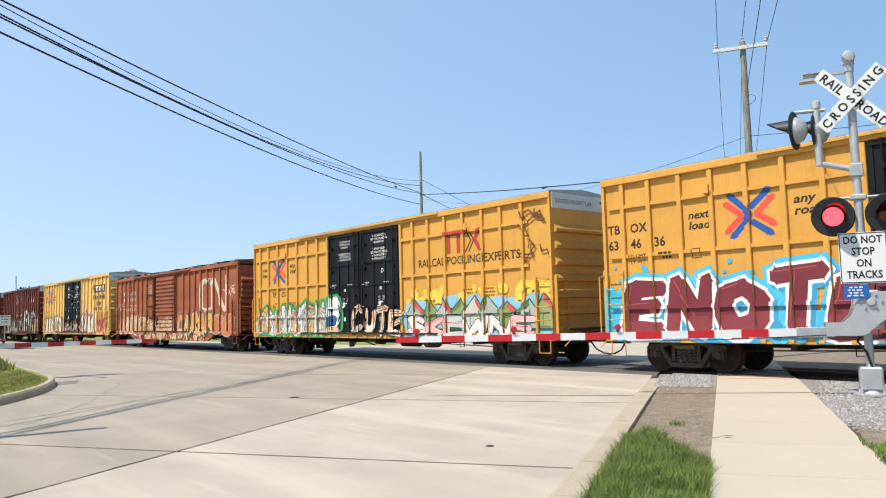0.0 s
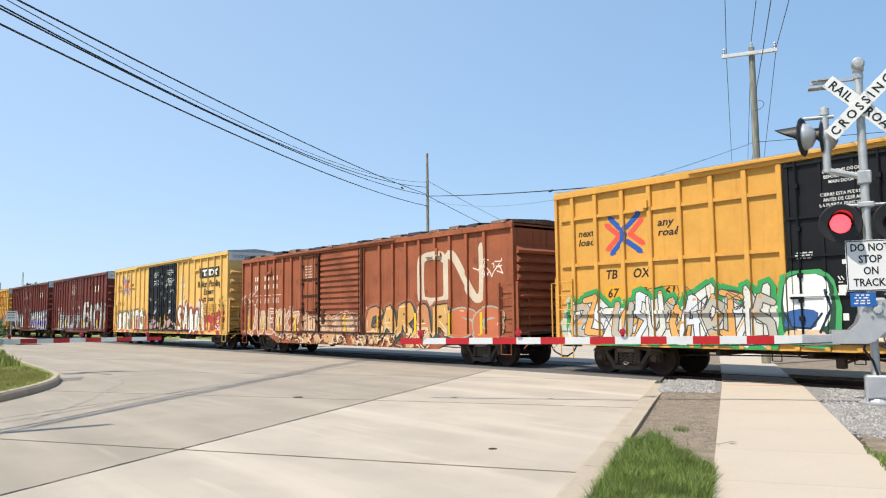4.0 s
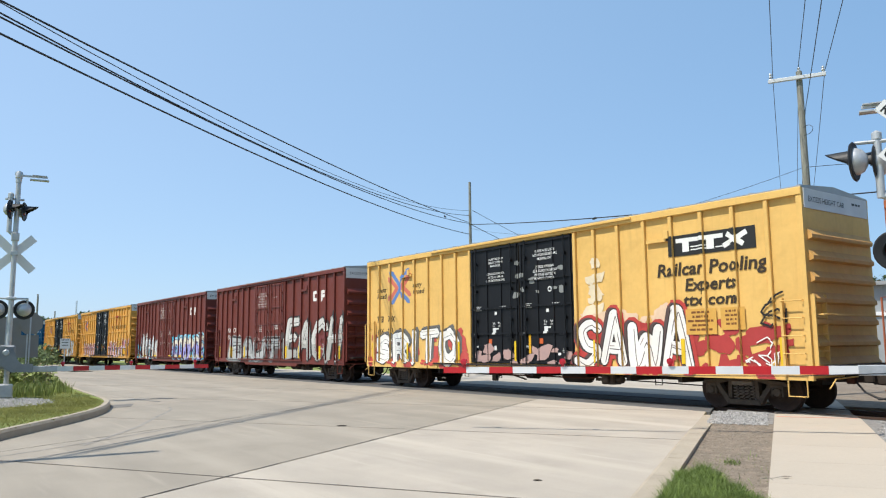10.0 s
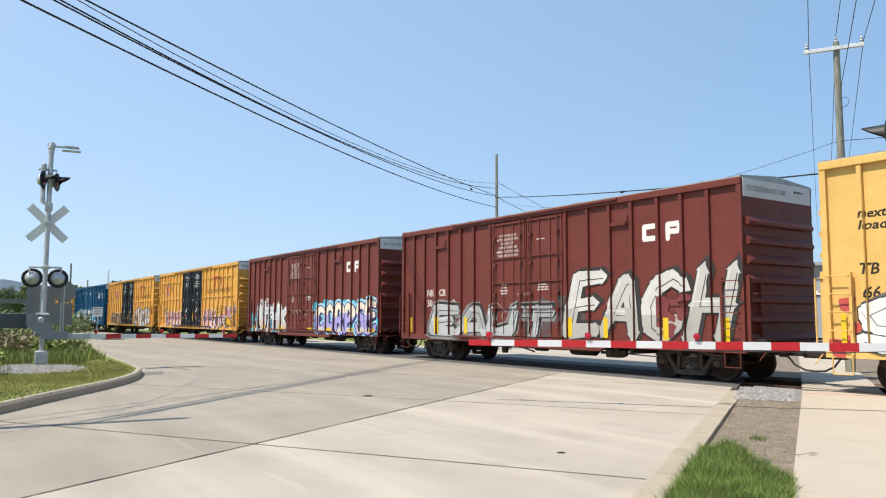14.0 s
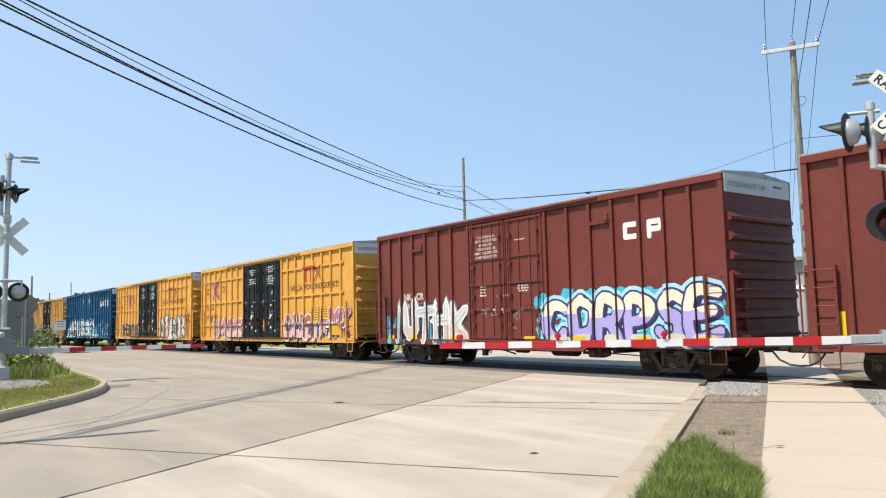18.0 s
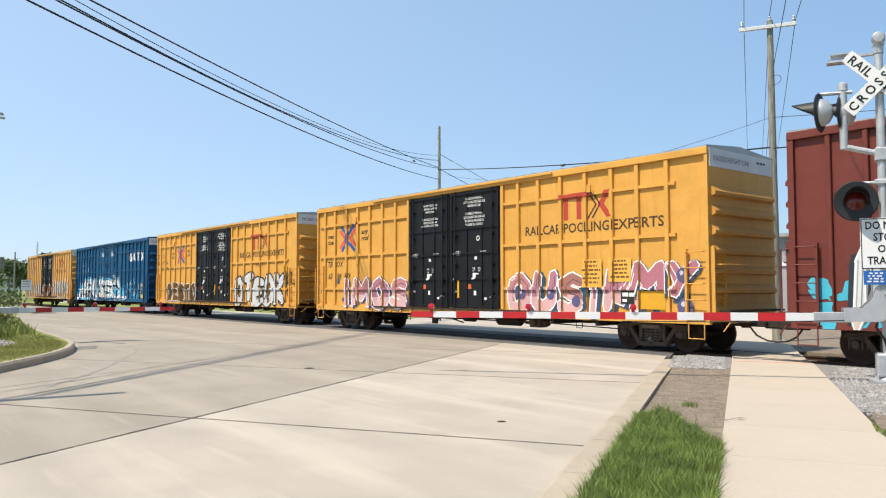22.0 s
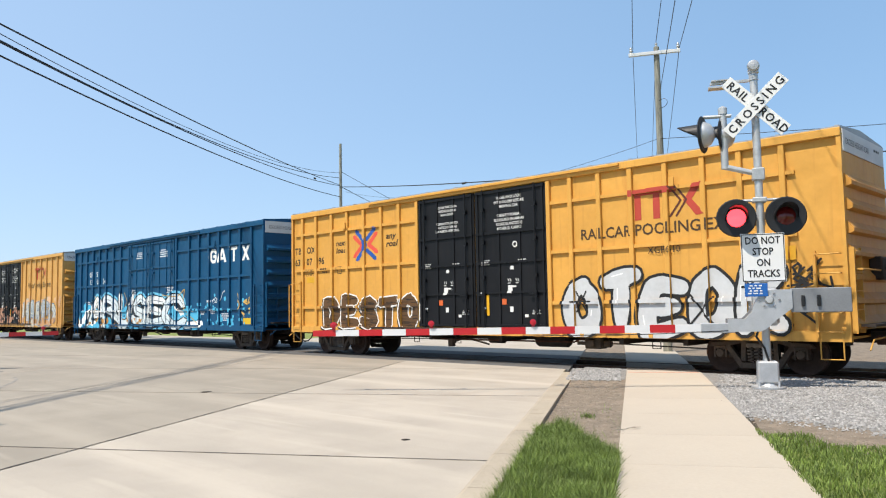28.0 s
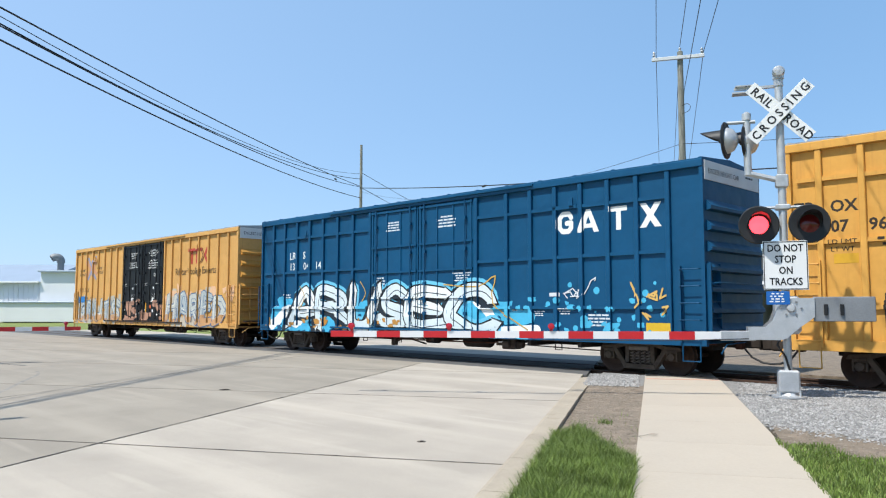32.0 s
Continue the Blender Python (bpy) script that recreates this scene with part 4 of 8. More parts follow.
        for k in range(5):
            z = 1.05 + k * 0.38
            part("grab_iron", Mesh().path([(s * h, -1.48, z), (s * (h + 0.10), -1.48, z), (s * (h + 0.10), -1.02, z), (s * h, -1.02, z)], 0.013, 5), ladder_col, car)
        part("ladder_stile", Mesh().box(min(s * h, s * (h + 0.11)), max(s * h, s * (h + 0.11)), -1.03, -0.99, 0.95, 2.7), ladder_col, car)
        part("ladder_stile", Mesh().box(min(s * h, s * (h + 0.11)), max(s * h, s * (h + 0.11)), -1.52, -1.48, 0.95, 2.7), ladder_col, car)
        if s < 0:
            # outrigger ladder that stands clear of the end
            part("corner_ladder", Mesh().path([(-h - 0.22, NEAR + 0.05, 0.95), (-h - 0.22, NEAR + 0.05, 2.55), (-h, NEAR + 0.05, 2.55)], 0.022, 6), ladder_col, car)
    if brake:
        bw = Mesh()
        ring = [(h + 0.42, 0.15 + 0.27 * math.cos(t * math.pi / 10), 2.30 + 0.27 * math.sin(t * math.pi / 10)) for t in range(21)]
        bw.path(ring, 0.018, 6)
        for k in range(5):
            t = 2 * math.pi * k / 5
            bw.tube((h + 0.38, 0.15, 2.30), (h + 0.42, 0.15 + 0.26 * math.cos(t), 2.30 + 0.26 * math.sin(t)), 0.014, seg=5)
        bw.tube((h, 0.15, 2.30), (h + 0.40, 0.15, 2.30), 0.03)
        part("brake_wheel", bw, SIGNB, car, "black hand brake wheel")
        part("brake_housing", Mesh().box(h, h + 0.26, -0.10, 0.38, 2.05, 2.55, 0.03), STEEL, car)
    # underframe
    part("centre_sill", Mesh().box(-h + 0.5, h - 0.5, -0.28, 0.28, 0.62, 1.02), STEEL, car)
    part("brake_reservoir", Mesh().lathe([(0.0, -0.02), (0.17, 0.0), (0.21, 0.06), (0.21, 1.0), (0.17, 1.06), (0.0, 1.08)], (1.2, -0.75, 0.66), (1, 0, 0), 14), STEEL, car, smooth=True)
    part("brake_cylinder", Mesh().lathe([(0.05, -0.5), (0.05, 0.0), (0.17, 0.02), (0.17, 0.5), (0.1, 0.55)], (-0.6, -0.7, 0.68), (1, 0, 0), 14), STEEL, car, smooth=True)
    part("brake_rod", Mesh().tube((-h + 3.0, -0.6, 0.55), (-0.6, -0.7, 0.66), 0.018, seg=5).tube((2.2, -0.7, 0.62), (h - 3.0, -0.6, 0.5), 0.018, seg=5), STEEL, car)
    for x in (-3.4, -1.6, 3.6, 5.0):
        part("pipe_hanger", Mesh().path([(x, -1.2, z0), (x, -1.2, 0.52), (x + 0.22, -1.2, 0.52), (x + 0.22, -1.2, z0)], 0.015, 5), STEEL, car)
    part("train_pipe", Mesh().path([(-h + 0.1, -0.9, 0.80), (-3.0, -0.95, 0.74), (-2.8, -1.05, 0.62), (2.6, -1.05, 0.62), (2.9, -0.95, 0.74), (h - 0.1, -0.9, 0.80)], 0.024, 6), RUSTD, car, "rusty air pipe")
    part("control_valve", Mesh().box(3.0, 3.5, -1.15, -0.8, 0.46, 0.80, 0.03).box(3.1, 3.34, -1.26, -1.15, 0.52, 0.70, 0.02).lathe([(0.0, -0.14), (0.10, -0.12), (0.10, 0.08), (0.06, 0.12)], (3.62, -1.0, 0.60), (1, 0, 0), 10).box(2.7, 3.0, -1.05, -0.9, 0.55, 0.64, 0.01), CASTING, car, "dusty brake valve")
    part("brake_lever", Mesh().path([(-1.9, -1.0, 0.52), (-1.5, -0.95, 0.66), (-1.2, -0.8, 0.60), (-0.6, -0.8, 0.48)], 0.03, 6).box(-2.05, -1.85, -1.08, -0.92, 0.40, 0.64, 0.02), CASTING, car)
    for x in (-4.6, -2.4, 0.4, 4.3, 6.0):
        part("cross_bearer", once("cb", lambda: Mesh().prism([(-0.06, 0.62), (0.06, 0.62), (0.06, 1.0), (-0.06, 1.0)], NEAR + 0.12, -NEAR - 0.12).data("cross_bearer")), STEEL, car, at=pose(x, 0, 0))
    for s in (-1, 1):
        part("angle_cock", Mesh().box(min(s * (h + 0.16), s * (h + 0.34)), max(s * (h + 0.16), s * (h + 0.34)), -0.48, -0.30, 0.68, 0.86, 0.02), RUSTD, car)
        part("brake_beam", Mesh().tube((s * (h - 2.75), -1.0, 0.40), (s * (h - 2.75), 1.0, 0.40), 0.05, seg=6).tube((s * (h - 1.35), -1.0, 0.40), (s * (h - 1.35), 1.0, 0.40), 0.05, seg=6).box(s * (h - 2.05) - 0.5, s * (h - 2.05) + 0.5, -0.9, -0.84, 0.34, 0.40), CASTING, car)
    axles = []
    tc = h - 2.05
    truck(car, -tc, axles)
    truck(car, tc, axles)
    # lettering and spray paint
    rel.grid()
    layer = base = 0
    for col_hex, polys, nm, lb, sub in lettering:
        if sub == 0:
            base = layer + 1
        layer = max(layer, base + max(sub, 0))
        if not polys:
            continue
        if nm in ("small_print", "door_print", "data_print", "graffiti", "label_print"):
            tagged(part(nm, rel.drape(polys, base + max(sub, 0)), paint(col_hex), car, lb, fix=False), lb, kind="stuff")
            continue
        for group in joined(polys):
            part(nm, rel.drape(group, base + max(sub, 0)), paint(col_hex), car, lb, fix=False)
    return car, axles


def L(col, polys, nm="lettering", lb="", sub=0):
    return (col, polys, nm, lb, sub)


def arrows_logo(cx, cz, s, faded=False):
    """Bent arrows, blue and red, back to back."""
    blue, red = (("1F55A8", "E25440"), ("5F82BE", "D0705C"), ("9094B0", "C8906E"))[int(faded)]

    def line(pts, w):
        return stroke([(cx + x * s, cz + z * s) for x, z in pts], w * s)

    def head(x, z, sx, sz):
        return [[(cx + (x - 0.04 * sx) * s, cz + (z - 0.16 * sz) * s), (cx + (x + 0.09 * sx) * s, cz + (z + 0.05 * sz) * s), (cx + (x - 0.17 * sx) * s, cz + (z + 0.02 * sz) * s)]]
    r = line([(-0.68, 0.34), (-0.20, -0.02)], 0.168) + line([(-0.20, -0.02), (-0.66, -0.40)], 0.168) + line([(0.62, 0.40), (0.18, 0.0)], 0.168) + line([(0.18, 0.0), (0.64, -0.30)], 0.168)
    r += head(-0.70, 0.36, -1, 1) + head(-0.68, -0.42, -1, -1) + head(0.64, 0.42, 1, 1) + head(0.66, -0.32, 1, -1)
    b = line([(-0.55, 0.55), (-0.08, 0.12), (-0.01, 0.0), (-0.07, -0.14), (-0.50, -0.54)], 0.168) + line([(0.06, 0.22), (0.52, 0.60)], 0.168) + line([(0.08, -0.22), (0.55, -0.54)], 0.168)
    b += head(-0.56, 0.57, -1, 1) + head(-0.52, -0.56, -1, -1) + head(0.54, 0.62, 1, 1) + head(0.57, -0.56, 1, -1)
    return [L(red, r, "arrow_mark", "red arrow mark"), L(blue, b, "arrow_mark", "blue arrow mark")]


def slogan_logo(cx, cz, s):
    """Two red hammer shapes and a crossed bar with a chevron."""
    r = rect(cx - 1.0 * s, cx - 0.05 * s, cz + 0.22 * s, cz + 0.38 * s) + rect(cx - 0.86 * s, cx - 0.68 * s, cz - 0.38 * s, cz + 0.22 * s) + rect(cx - 0.36 * s, cx - 0.18 * s, cz - 0.38 * s, cz + 0.22 * s)
    r += [[(cx + 0.42 * s, cz - 0.02 * s), (cx + 0.62 * s, cz - 0.02 * s), (cx + 0.92 * s, cz + 0.38 * s), (cx + 0.70 * s, cz + 0.38 * s)], [(cx + 0.42 * s, cz + 0.02 * s), (cx + 0.62 * s, cz + 0.02 * s), (cx + 0.95 * s, cz - 0.38 * s), (cx + 0.72 * s, cz - 0.38 * s)]]
    r += rect(cx - 0.05 * s, cx + 0.25 * s, cz + 0.22 * s, cz + 0.38 * s)
    d = stroke([(cx + 0.08 * s, cz + 0.36 * s), (cx + 0.36 * s, cz), (cx + 0.08 * s, cz - 0.36 * s)], 0.05 * s) + stroke([(cx + 0.24 * s, cz + 0.36 * s), (cx + 0.50 * s, cz), (cx + 0.24 * s, cz - 0.36 * s)], 0.05 * s)
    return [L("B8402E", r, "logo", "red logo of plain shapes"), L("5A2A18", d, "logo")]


def lines(rows, x, z, h, step):
    """Centred rows of small lettering."""
    out = []
    for i, r in enumerate(rows):
        out += text_polys(r, x, z - i * step, h, 0.0, 0.01, 0.92, "CENTER")
    return out


def door_print(door, z, seed):
    out = []
    m0, m1 = (door[0] + door[1]) / 2 + 0.1, (door[1] + door[2]) / 2
    out.append(L("E8E8E4", lines(("CLOSE THIS DOOR", "BEFORE CLOSING", "MAIN DOOR"), m0, z, 0.07, 0.115) + lines(("CIERRE ESTA PUERTA", "ANTES DE CERRAR", "LA PUERTA PRINCIPAL"), m0, z - 0.50, 0.07, 0.115), "door_print", "white small print"))
    out.append(L("E8E8E4", lines(("CLOSE AND LOCK", "BOTH DOORS BEFORE", "MOVING CAR"), m1, z + 0.05, 0.08, 0.125) + lines(("CIERRE Y PONGA", "EL SEGURO EN AMBAS", "PUERTAS ANTES DE", "MOVER EL CARRO"), m1, z - 0.46, 0.08, 0.125), "door_print", "white small print"))
    for i, (a, b) in enumerate(zip(door, door[1:])):
        m = (a + b) / 2
        out.append(L("D0D0CC", bars(a + 0.22, 2.95, 0.42, 0.18, 3, seed + 3) + bars(m + 0.25, 2.92, 0.4, 0.06, 1, seed + 4) + bars(b - 0.55, 1.5, 0.3, 0.14, 3, seed), "door_print", "white small print"))
        out.append(L("E4E4E0", rect(m - 0.08, m + 0.08, 1.98, 2.2) + rect(a + 0.3, a + 0.4, 1.5, 1.6) + rect(m - 0.02, m + 0.1, 1.45, 1.6), "door_label", "white label"))
        marks = []
        for sx, sz in ((-0.08, 2.34), (0.20, 2.34)):
            for k in range(2):
                marks += stroke([(m + sx + 0.07 * k, sz + 0.05), (m + sx + 0.05 + 0.07 * k, sz - 0.03)], 0.02)[:1]
            marks += rect(m + sx, m + sx + 0.10, sz - 0.09, sz - 0.07)
        marks += rect(m + 0.02, m + 0.14, 2.64, 2.74) + rect(m + 0.06, m + 0.22, 2.14, 2.19) + rect(m + 0.5, m + 0.62, 1.30, 1.38) + rect(a + 0.25, a + 0.28, 1.9, 2.02)
        out.append(L("E4E4E0", marks, "door_label", "small white marks"))
        if i == 1:
            out.append(L("E0A818", rect(a + 0.42, a + 0.52, 1.35, 1.95), "door_label", "yellow strip"))
            out.append(L("E4E4E0", [disc(m + 0.2, 3.35, 0.09, 12)], "door_label", "round white mark"))
            out.append(L("0E0E10", [disc(m + 0.2, 3.35, 0.055, 12)], "door_label", ""))
        out.append(L("D2622A", rect(m - 0.30, m - 0.14, 1.66, 1.82), "door_label", "orange label"))
    return out


def spray(layers):
    whole, layers = layers, []
    for q in whole:
        blobs = len(q[1]) > 59 and len(q[1][0]) == 9 and len(q[1][-1]) == 9
        layers += [(q[0], q[1][k:k + 59]) for k in range(0, len(q[1]), 59)] if blobs else [q]
    return [L(q[0], q[1], "graffiti", "sprayed graffiti paint", q[2] if len(q) > 2 else 0) for q in layers]


def fitted(body, x0, x1, z, h, shear=0.0, bold=0.0):
    """Lettering stretched to run from x0 to x1."""
    polys = text_polys(body, 0, 0, h, 0.0, bold)
    w = max(q[0] for p in polys for q in p)
    return text_polys(body, x0, z, h, shear, bold, (x1 - x0) / w)


def tbox(number, at=0.0, low=False, faded=False, boxed=False):
    """Markings shared by the orange cars: reporting mark, number, slogan, arrows."""
    ink = "2E2212" if faded != 2 else "5A4428"
    x, z = ((-9.48, 3.66) if not low else (-8.82, 2.60))
    x += at
    sh = 0.2 if low else 0.0
    n = number
    out = []
    if boxed:
        out.append(L("E0A028", rect(x - 0.03, x + 0.62, z - 0.6, z - 0.2) + rect(x + 0.87, x + 1.5, z - 0.6, z - 0.2) + rect(x + 1.7, x + 2.3, z - 0.6, z - 0.2), "number_panel", "yellow panels behind the number"))
    step = 0.72 if not boxed else 0.9
    out.append(L(ink, text_polys("TB", x, z, 0.235, sh, 0.026) + text_polys("OX", x + step, z, 0.235, sh, 0.026), "reporting_mark", "dark stencilled reporting mark"))
    out.append(L(ink, text_polys(n[:2], x + 0.06 * low, z - 0.42 - 0.09 * low, 0.235, sh, 0.026) + text_polys(n[2:4], x + step + 0.06 * low, z - 0.42 - 0.09 * low, 0.235, sh, 0.026) + text_polys(n[4:], x + 2 * step + 0.06 * low, z - 0.42 - 0.09 * low, 0.235, sh, 0.026), "reporting_mark", "dark stencilled car number"))
    lx = -5.4 if not low else -7.17
    out.append(L(ink, fitted("next", lx - 1.62, lx - 1.05, 3.83, 0.19, 0.2, 0.026) + fitted("load", lx - 1.62, lx - 1.05, 3.57, 0.19, 0.2, 0.026) + fitted("any", lx + 1.02, lx + 1.5, 3.9, 0.19, 0.2, 0.026) + fitted("road", lx + 1.02, lx + 1.66, 3.64, 0.19, 0.2, 0.026), "slogan", "dark italic slogan"))
    out += arrows_logo(lx, 3.77 + (0.2 if faded else 0), 0.87 * (1.25 if faded else 1.0), faded)
    if not low:
        out.append(L(ink, fitted("LD LMT", -8.82, -8.25, 2.98, 0.095) + fitted("LT WT", -8.78, -8.32, 2.83, 0.095) + bars(-7.9, 3.08, 0.45, 0.22, 2, 6) + rect(-6.95, -6.93, 2.85, 3.1) + rect(-6.72, -6.70, 2.85, 3.1) + rect(-6.95, -6.70, 3.08, 3.1) + rect(-6.95, -6.70, 2.85, 2.87), "small_print", "dark small print"))
        out.append(L("D9A520", rect(-8.72, -8.25, 2.58, 2.78), "yellow_label", "yellow label"))
    return out


def caps_slogan():
    z, h = 3.30, 0.27
    t = fitted("RAILCAR", 3.22, 4.72, z, h, 0, 0.014) + fitted("POOLING", 4.80, 6.50, z, h, 0, 0.014) + fitted("EXPERTS", 6.60, 8.28, z, h, 0, 0.014)
    return slogan_logo(5.68, 4.05, 1.0) + [L("4A3418", t, "slogan", "dark slogan lettering")]


def data_panel():
    return [L("E2AE48", rect(5.55, 6.25, 1.7, 2.5) + rect(6.55, 7.25, 1.85, 2.5), "data_panel", "pale yellow panels", 14), L("7A4A18", bars(5.6, 2.45, 0.6, 0.7, 6, 3) + bars(6.6, 2.45, 0.6, 0.55, 5, 4), "data_print", "dark small print", 15), L("D8A020", rect(7.5, 8.35, 1.12, 1.6), "yellow_label", "yellow label", 14), L("20201E", rect(6.9, 7.4, 1.25, 1.6), "black_label", "black label with white print", 14), L("E8E8E4", rect(6.95, 7.15, 1.45, 1.56) + rect(7.18, 7.35, 1.45, 1.56) + rect(6.95, 7.1, 1.3, 1.38), "label_print", "", 15)]


TB = dict(length=19.2, top=5.19, style="waffle", door=(-2.80, -0.42, 2.18), spacing=0.87, rib_levels=(4.37, 3.04, 1.68), posts=(-8.95, -8.13, -7.22, -6.35, -5.46, -4.57, -3.70, 2.95, 3.82, 4.73, 5.67, 6.61, 7.47, 8.40))
TP = dict(length=19.2, top=5.19, style="post", door=(-2.55, -0.02, 2.42), spacing=0.92, rib_levels=(), posts=(-8.72, -7.88, -6.95, -6.12, -5.20, -4.30, -3.45, 3.25, 4.15, 5.08, 5.97, 6.90, 7.80, 8.70))
NK = dict(length=16.1, top=5.19, style="post", door=(-2.02, -0.1, 1.70), spacing=0.93, rib_levels=(), posts=(-7.16, -6.39, -5.56, -4.71, -3.90, -3.08, 2.71, 3.61, 4.46, 5.40, 6.20, 7.04), black_door=False, sill="drop", roof_mat=GREYROOF)
CARS = []


def add_car(offset, *args, **kw):
    car, axles = boxcar(*args, **kw)
    CARS.append((offset, car, axles))


def nk_marks(number, seed):
    out = [L("DAD6CE", text_polys("NK", -6.25, 2.48, 0.25, bold=0.02) + text_polys("CR", -5.4, 2.48, 0.25, bold=0.02) + text_polys(number[:2], -6.22, 2.08, 0.25, bold=0.02) + text_polys(number[2:4], -5.32, 2.08, 0.25, bold=0.02) + text_polys(number[4:], -4.5, 2.08, 0.25, bold=0.02), "reporting_mark", "white stencilled reporting mark")]
    c = [p for p in stroke([(5.28, 4.2), (4.9, 4.2), (4.9, 3.86), (5.28, 3.86)], 0.15)]
    q = stroke([(5.72, 3.82), (5.72, 4.2), (6.1, 4.2), (6.1, 4.0), (5.72, 4.0)], 0.15)
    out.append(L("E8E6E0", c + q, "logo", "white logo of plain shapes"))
    out.append(L("DAD6CE", lines(("CLOSE AND LOCK", "BOTH DOORS BEFORE", "MOVING CAR", "CIERRE Y BLOQUEE", "AMBAS PUERTAS ANTES", "DE MOVER EL CARRO"), -1.1, 4.45, 0.085, 0.14) + bars(0.3, 4.25, 0.6, 0.06, 1, seed) + bars(0.4, 2.75, 0.6, 0.25, 3, seed) + bars(-1.5, 2.8, 0.4, 0.4, 4, seed) + bars(6.2, 1.0, 0.4, 0.2, 2, 1), "door_print", "white small print"))
    out.append(L("DAD6CE", text_polys("OPEN", -0.62, 2.40, 0.07) + text_polys("CLOSE", -0.30, 2.40, 0.07) + text_polys("SEAL", 0.12, 1.34, 0.07), "door_label", "white small lettering"))
    out.append(L("E4E0D8", rect(-0.42, -0.24, 1.86, 2.02) + [disc(-0.70, 1.94, 0.07, 10)], "door_label", "white label"))
    for x in (-1.02, 0.42):
        out += spray([drips(x - 0.28, x + 0.28, 1.55, 1.98, "C8B8B0", seed + int(x * 10), 4, 0.014)])
    return out


# cars from the first that passes to the last; orange, yellow and tan ones have darker ends
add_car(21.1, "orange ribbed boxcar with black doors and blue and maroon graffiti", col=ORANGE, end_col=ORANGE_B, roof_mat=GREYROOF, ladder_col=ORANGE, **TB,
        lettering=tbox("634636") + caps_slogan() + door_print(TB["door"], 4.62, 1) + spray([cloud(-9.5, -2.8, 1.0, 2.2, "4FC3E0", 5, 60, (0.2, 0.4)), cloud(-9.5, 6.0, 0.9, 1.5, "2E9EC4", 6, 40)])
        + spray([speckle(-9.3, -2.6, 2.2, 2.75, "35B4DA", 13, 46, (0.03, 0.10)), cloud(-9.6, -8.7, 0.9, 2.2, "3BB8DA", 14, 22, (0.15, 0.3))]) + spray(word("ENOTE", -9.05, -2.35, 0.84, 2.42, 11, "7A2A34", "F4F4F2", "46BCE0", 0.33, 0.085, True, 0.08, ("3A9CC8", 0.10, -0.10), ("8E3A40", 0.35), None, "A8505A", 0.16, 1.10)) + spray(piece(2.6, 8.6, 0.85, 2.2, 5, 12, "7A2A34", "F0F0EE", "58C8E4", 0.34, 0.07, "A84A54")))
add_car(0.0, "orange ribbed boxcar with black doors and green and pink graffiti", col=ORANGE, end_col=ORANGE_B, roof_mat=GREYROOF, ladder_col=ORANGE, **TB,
        lettering=tbox("673761", 0.95, True, False, True) + caps_slogan() + door_print(TB["door"], 4.62, 2) + data_panel()
        + spray([cloud(2.6, 9.4, 1.9, 2.5, "E8CC50", 7, 34, (0.12, 0.28)), cloud(2.5, 9.5, 0.9, 2.1, "8FC4DC", 8, 70, (0.2, 0.4)), cloud(-9.3, -4.0, 1.0, 1.9, "BFC4B4", 9, 30)])
        + spray(piece(-9.2, -3.0, 0.85, 2.1, 9, 21, ("D8D8D0", "B8B4A8", "E0A860", "D8DCE0"), "4A4A44", "2E9C54", 0.34, 0.03, "E0A040", 0.4, True))
        + spray([("3FA45E", [blob(-2.35, 1.72, 1.35, 1.75, 0, random.Random(22), 0, 0.08, 14)], 0), ("1E4A34", [blob(-2.35, 1.72, 1.15, 1.55, 0, random.Random(23), 0, 0.06, 14)], 1), ("EDEFEA", [blob(-2.35, 1.85, 1.0, 1.2, 0, random.Random(24), 0, 0.05, 14)], 2), ("2F5E9C", [blob(-2.5, 1.48, 0.75, 0.42, 0, random.Random(25), 0, 0.12, 12)], 3), ("14283C", stroke([(-2.85, 1.62), (-2.7, 1.3), (-2.3, 1.28), (-2.05, 1.6)], 0.05) + stroke([(-1.95, 2.1), (-1.85, 1.7), (-2.1, 1.2)], 0.06), 4), ("E4BE96", [blob(-2.4, 1.08, 0.9, 0.35, 0, random.Random(26), 0, 0.15, 12)], 3)])
        + spray(word("CUTE", -1.0, 2.3, 0.88, 2.0, 23, "E8C4A0", "231C18", None, 0.30, 0.035, True, 0.05, None, ("F0DCC8", 0.35), None, "302822", 0.14, 1.1, 0.14, 0.03))
        + spray(houses(2.6, 9.0, 1.15, 2.2, 24)) + spray(word("SKEWNE", 2.6, 8.9, 0.82, 1.62, 27, ("F0DCD8", "EFB8B4", "C9CCC8", "F2EAE4"), "24563F", None, 0.30, 0.03, True, 0.02, None, None, None, "D2323E", 0.1, 1.2, 0.12)) + spray([drips(8.2, 9.2, 3.3, 4.6, "6A3A1C", 25, 10)]))
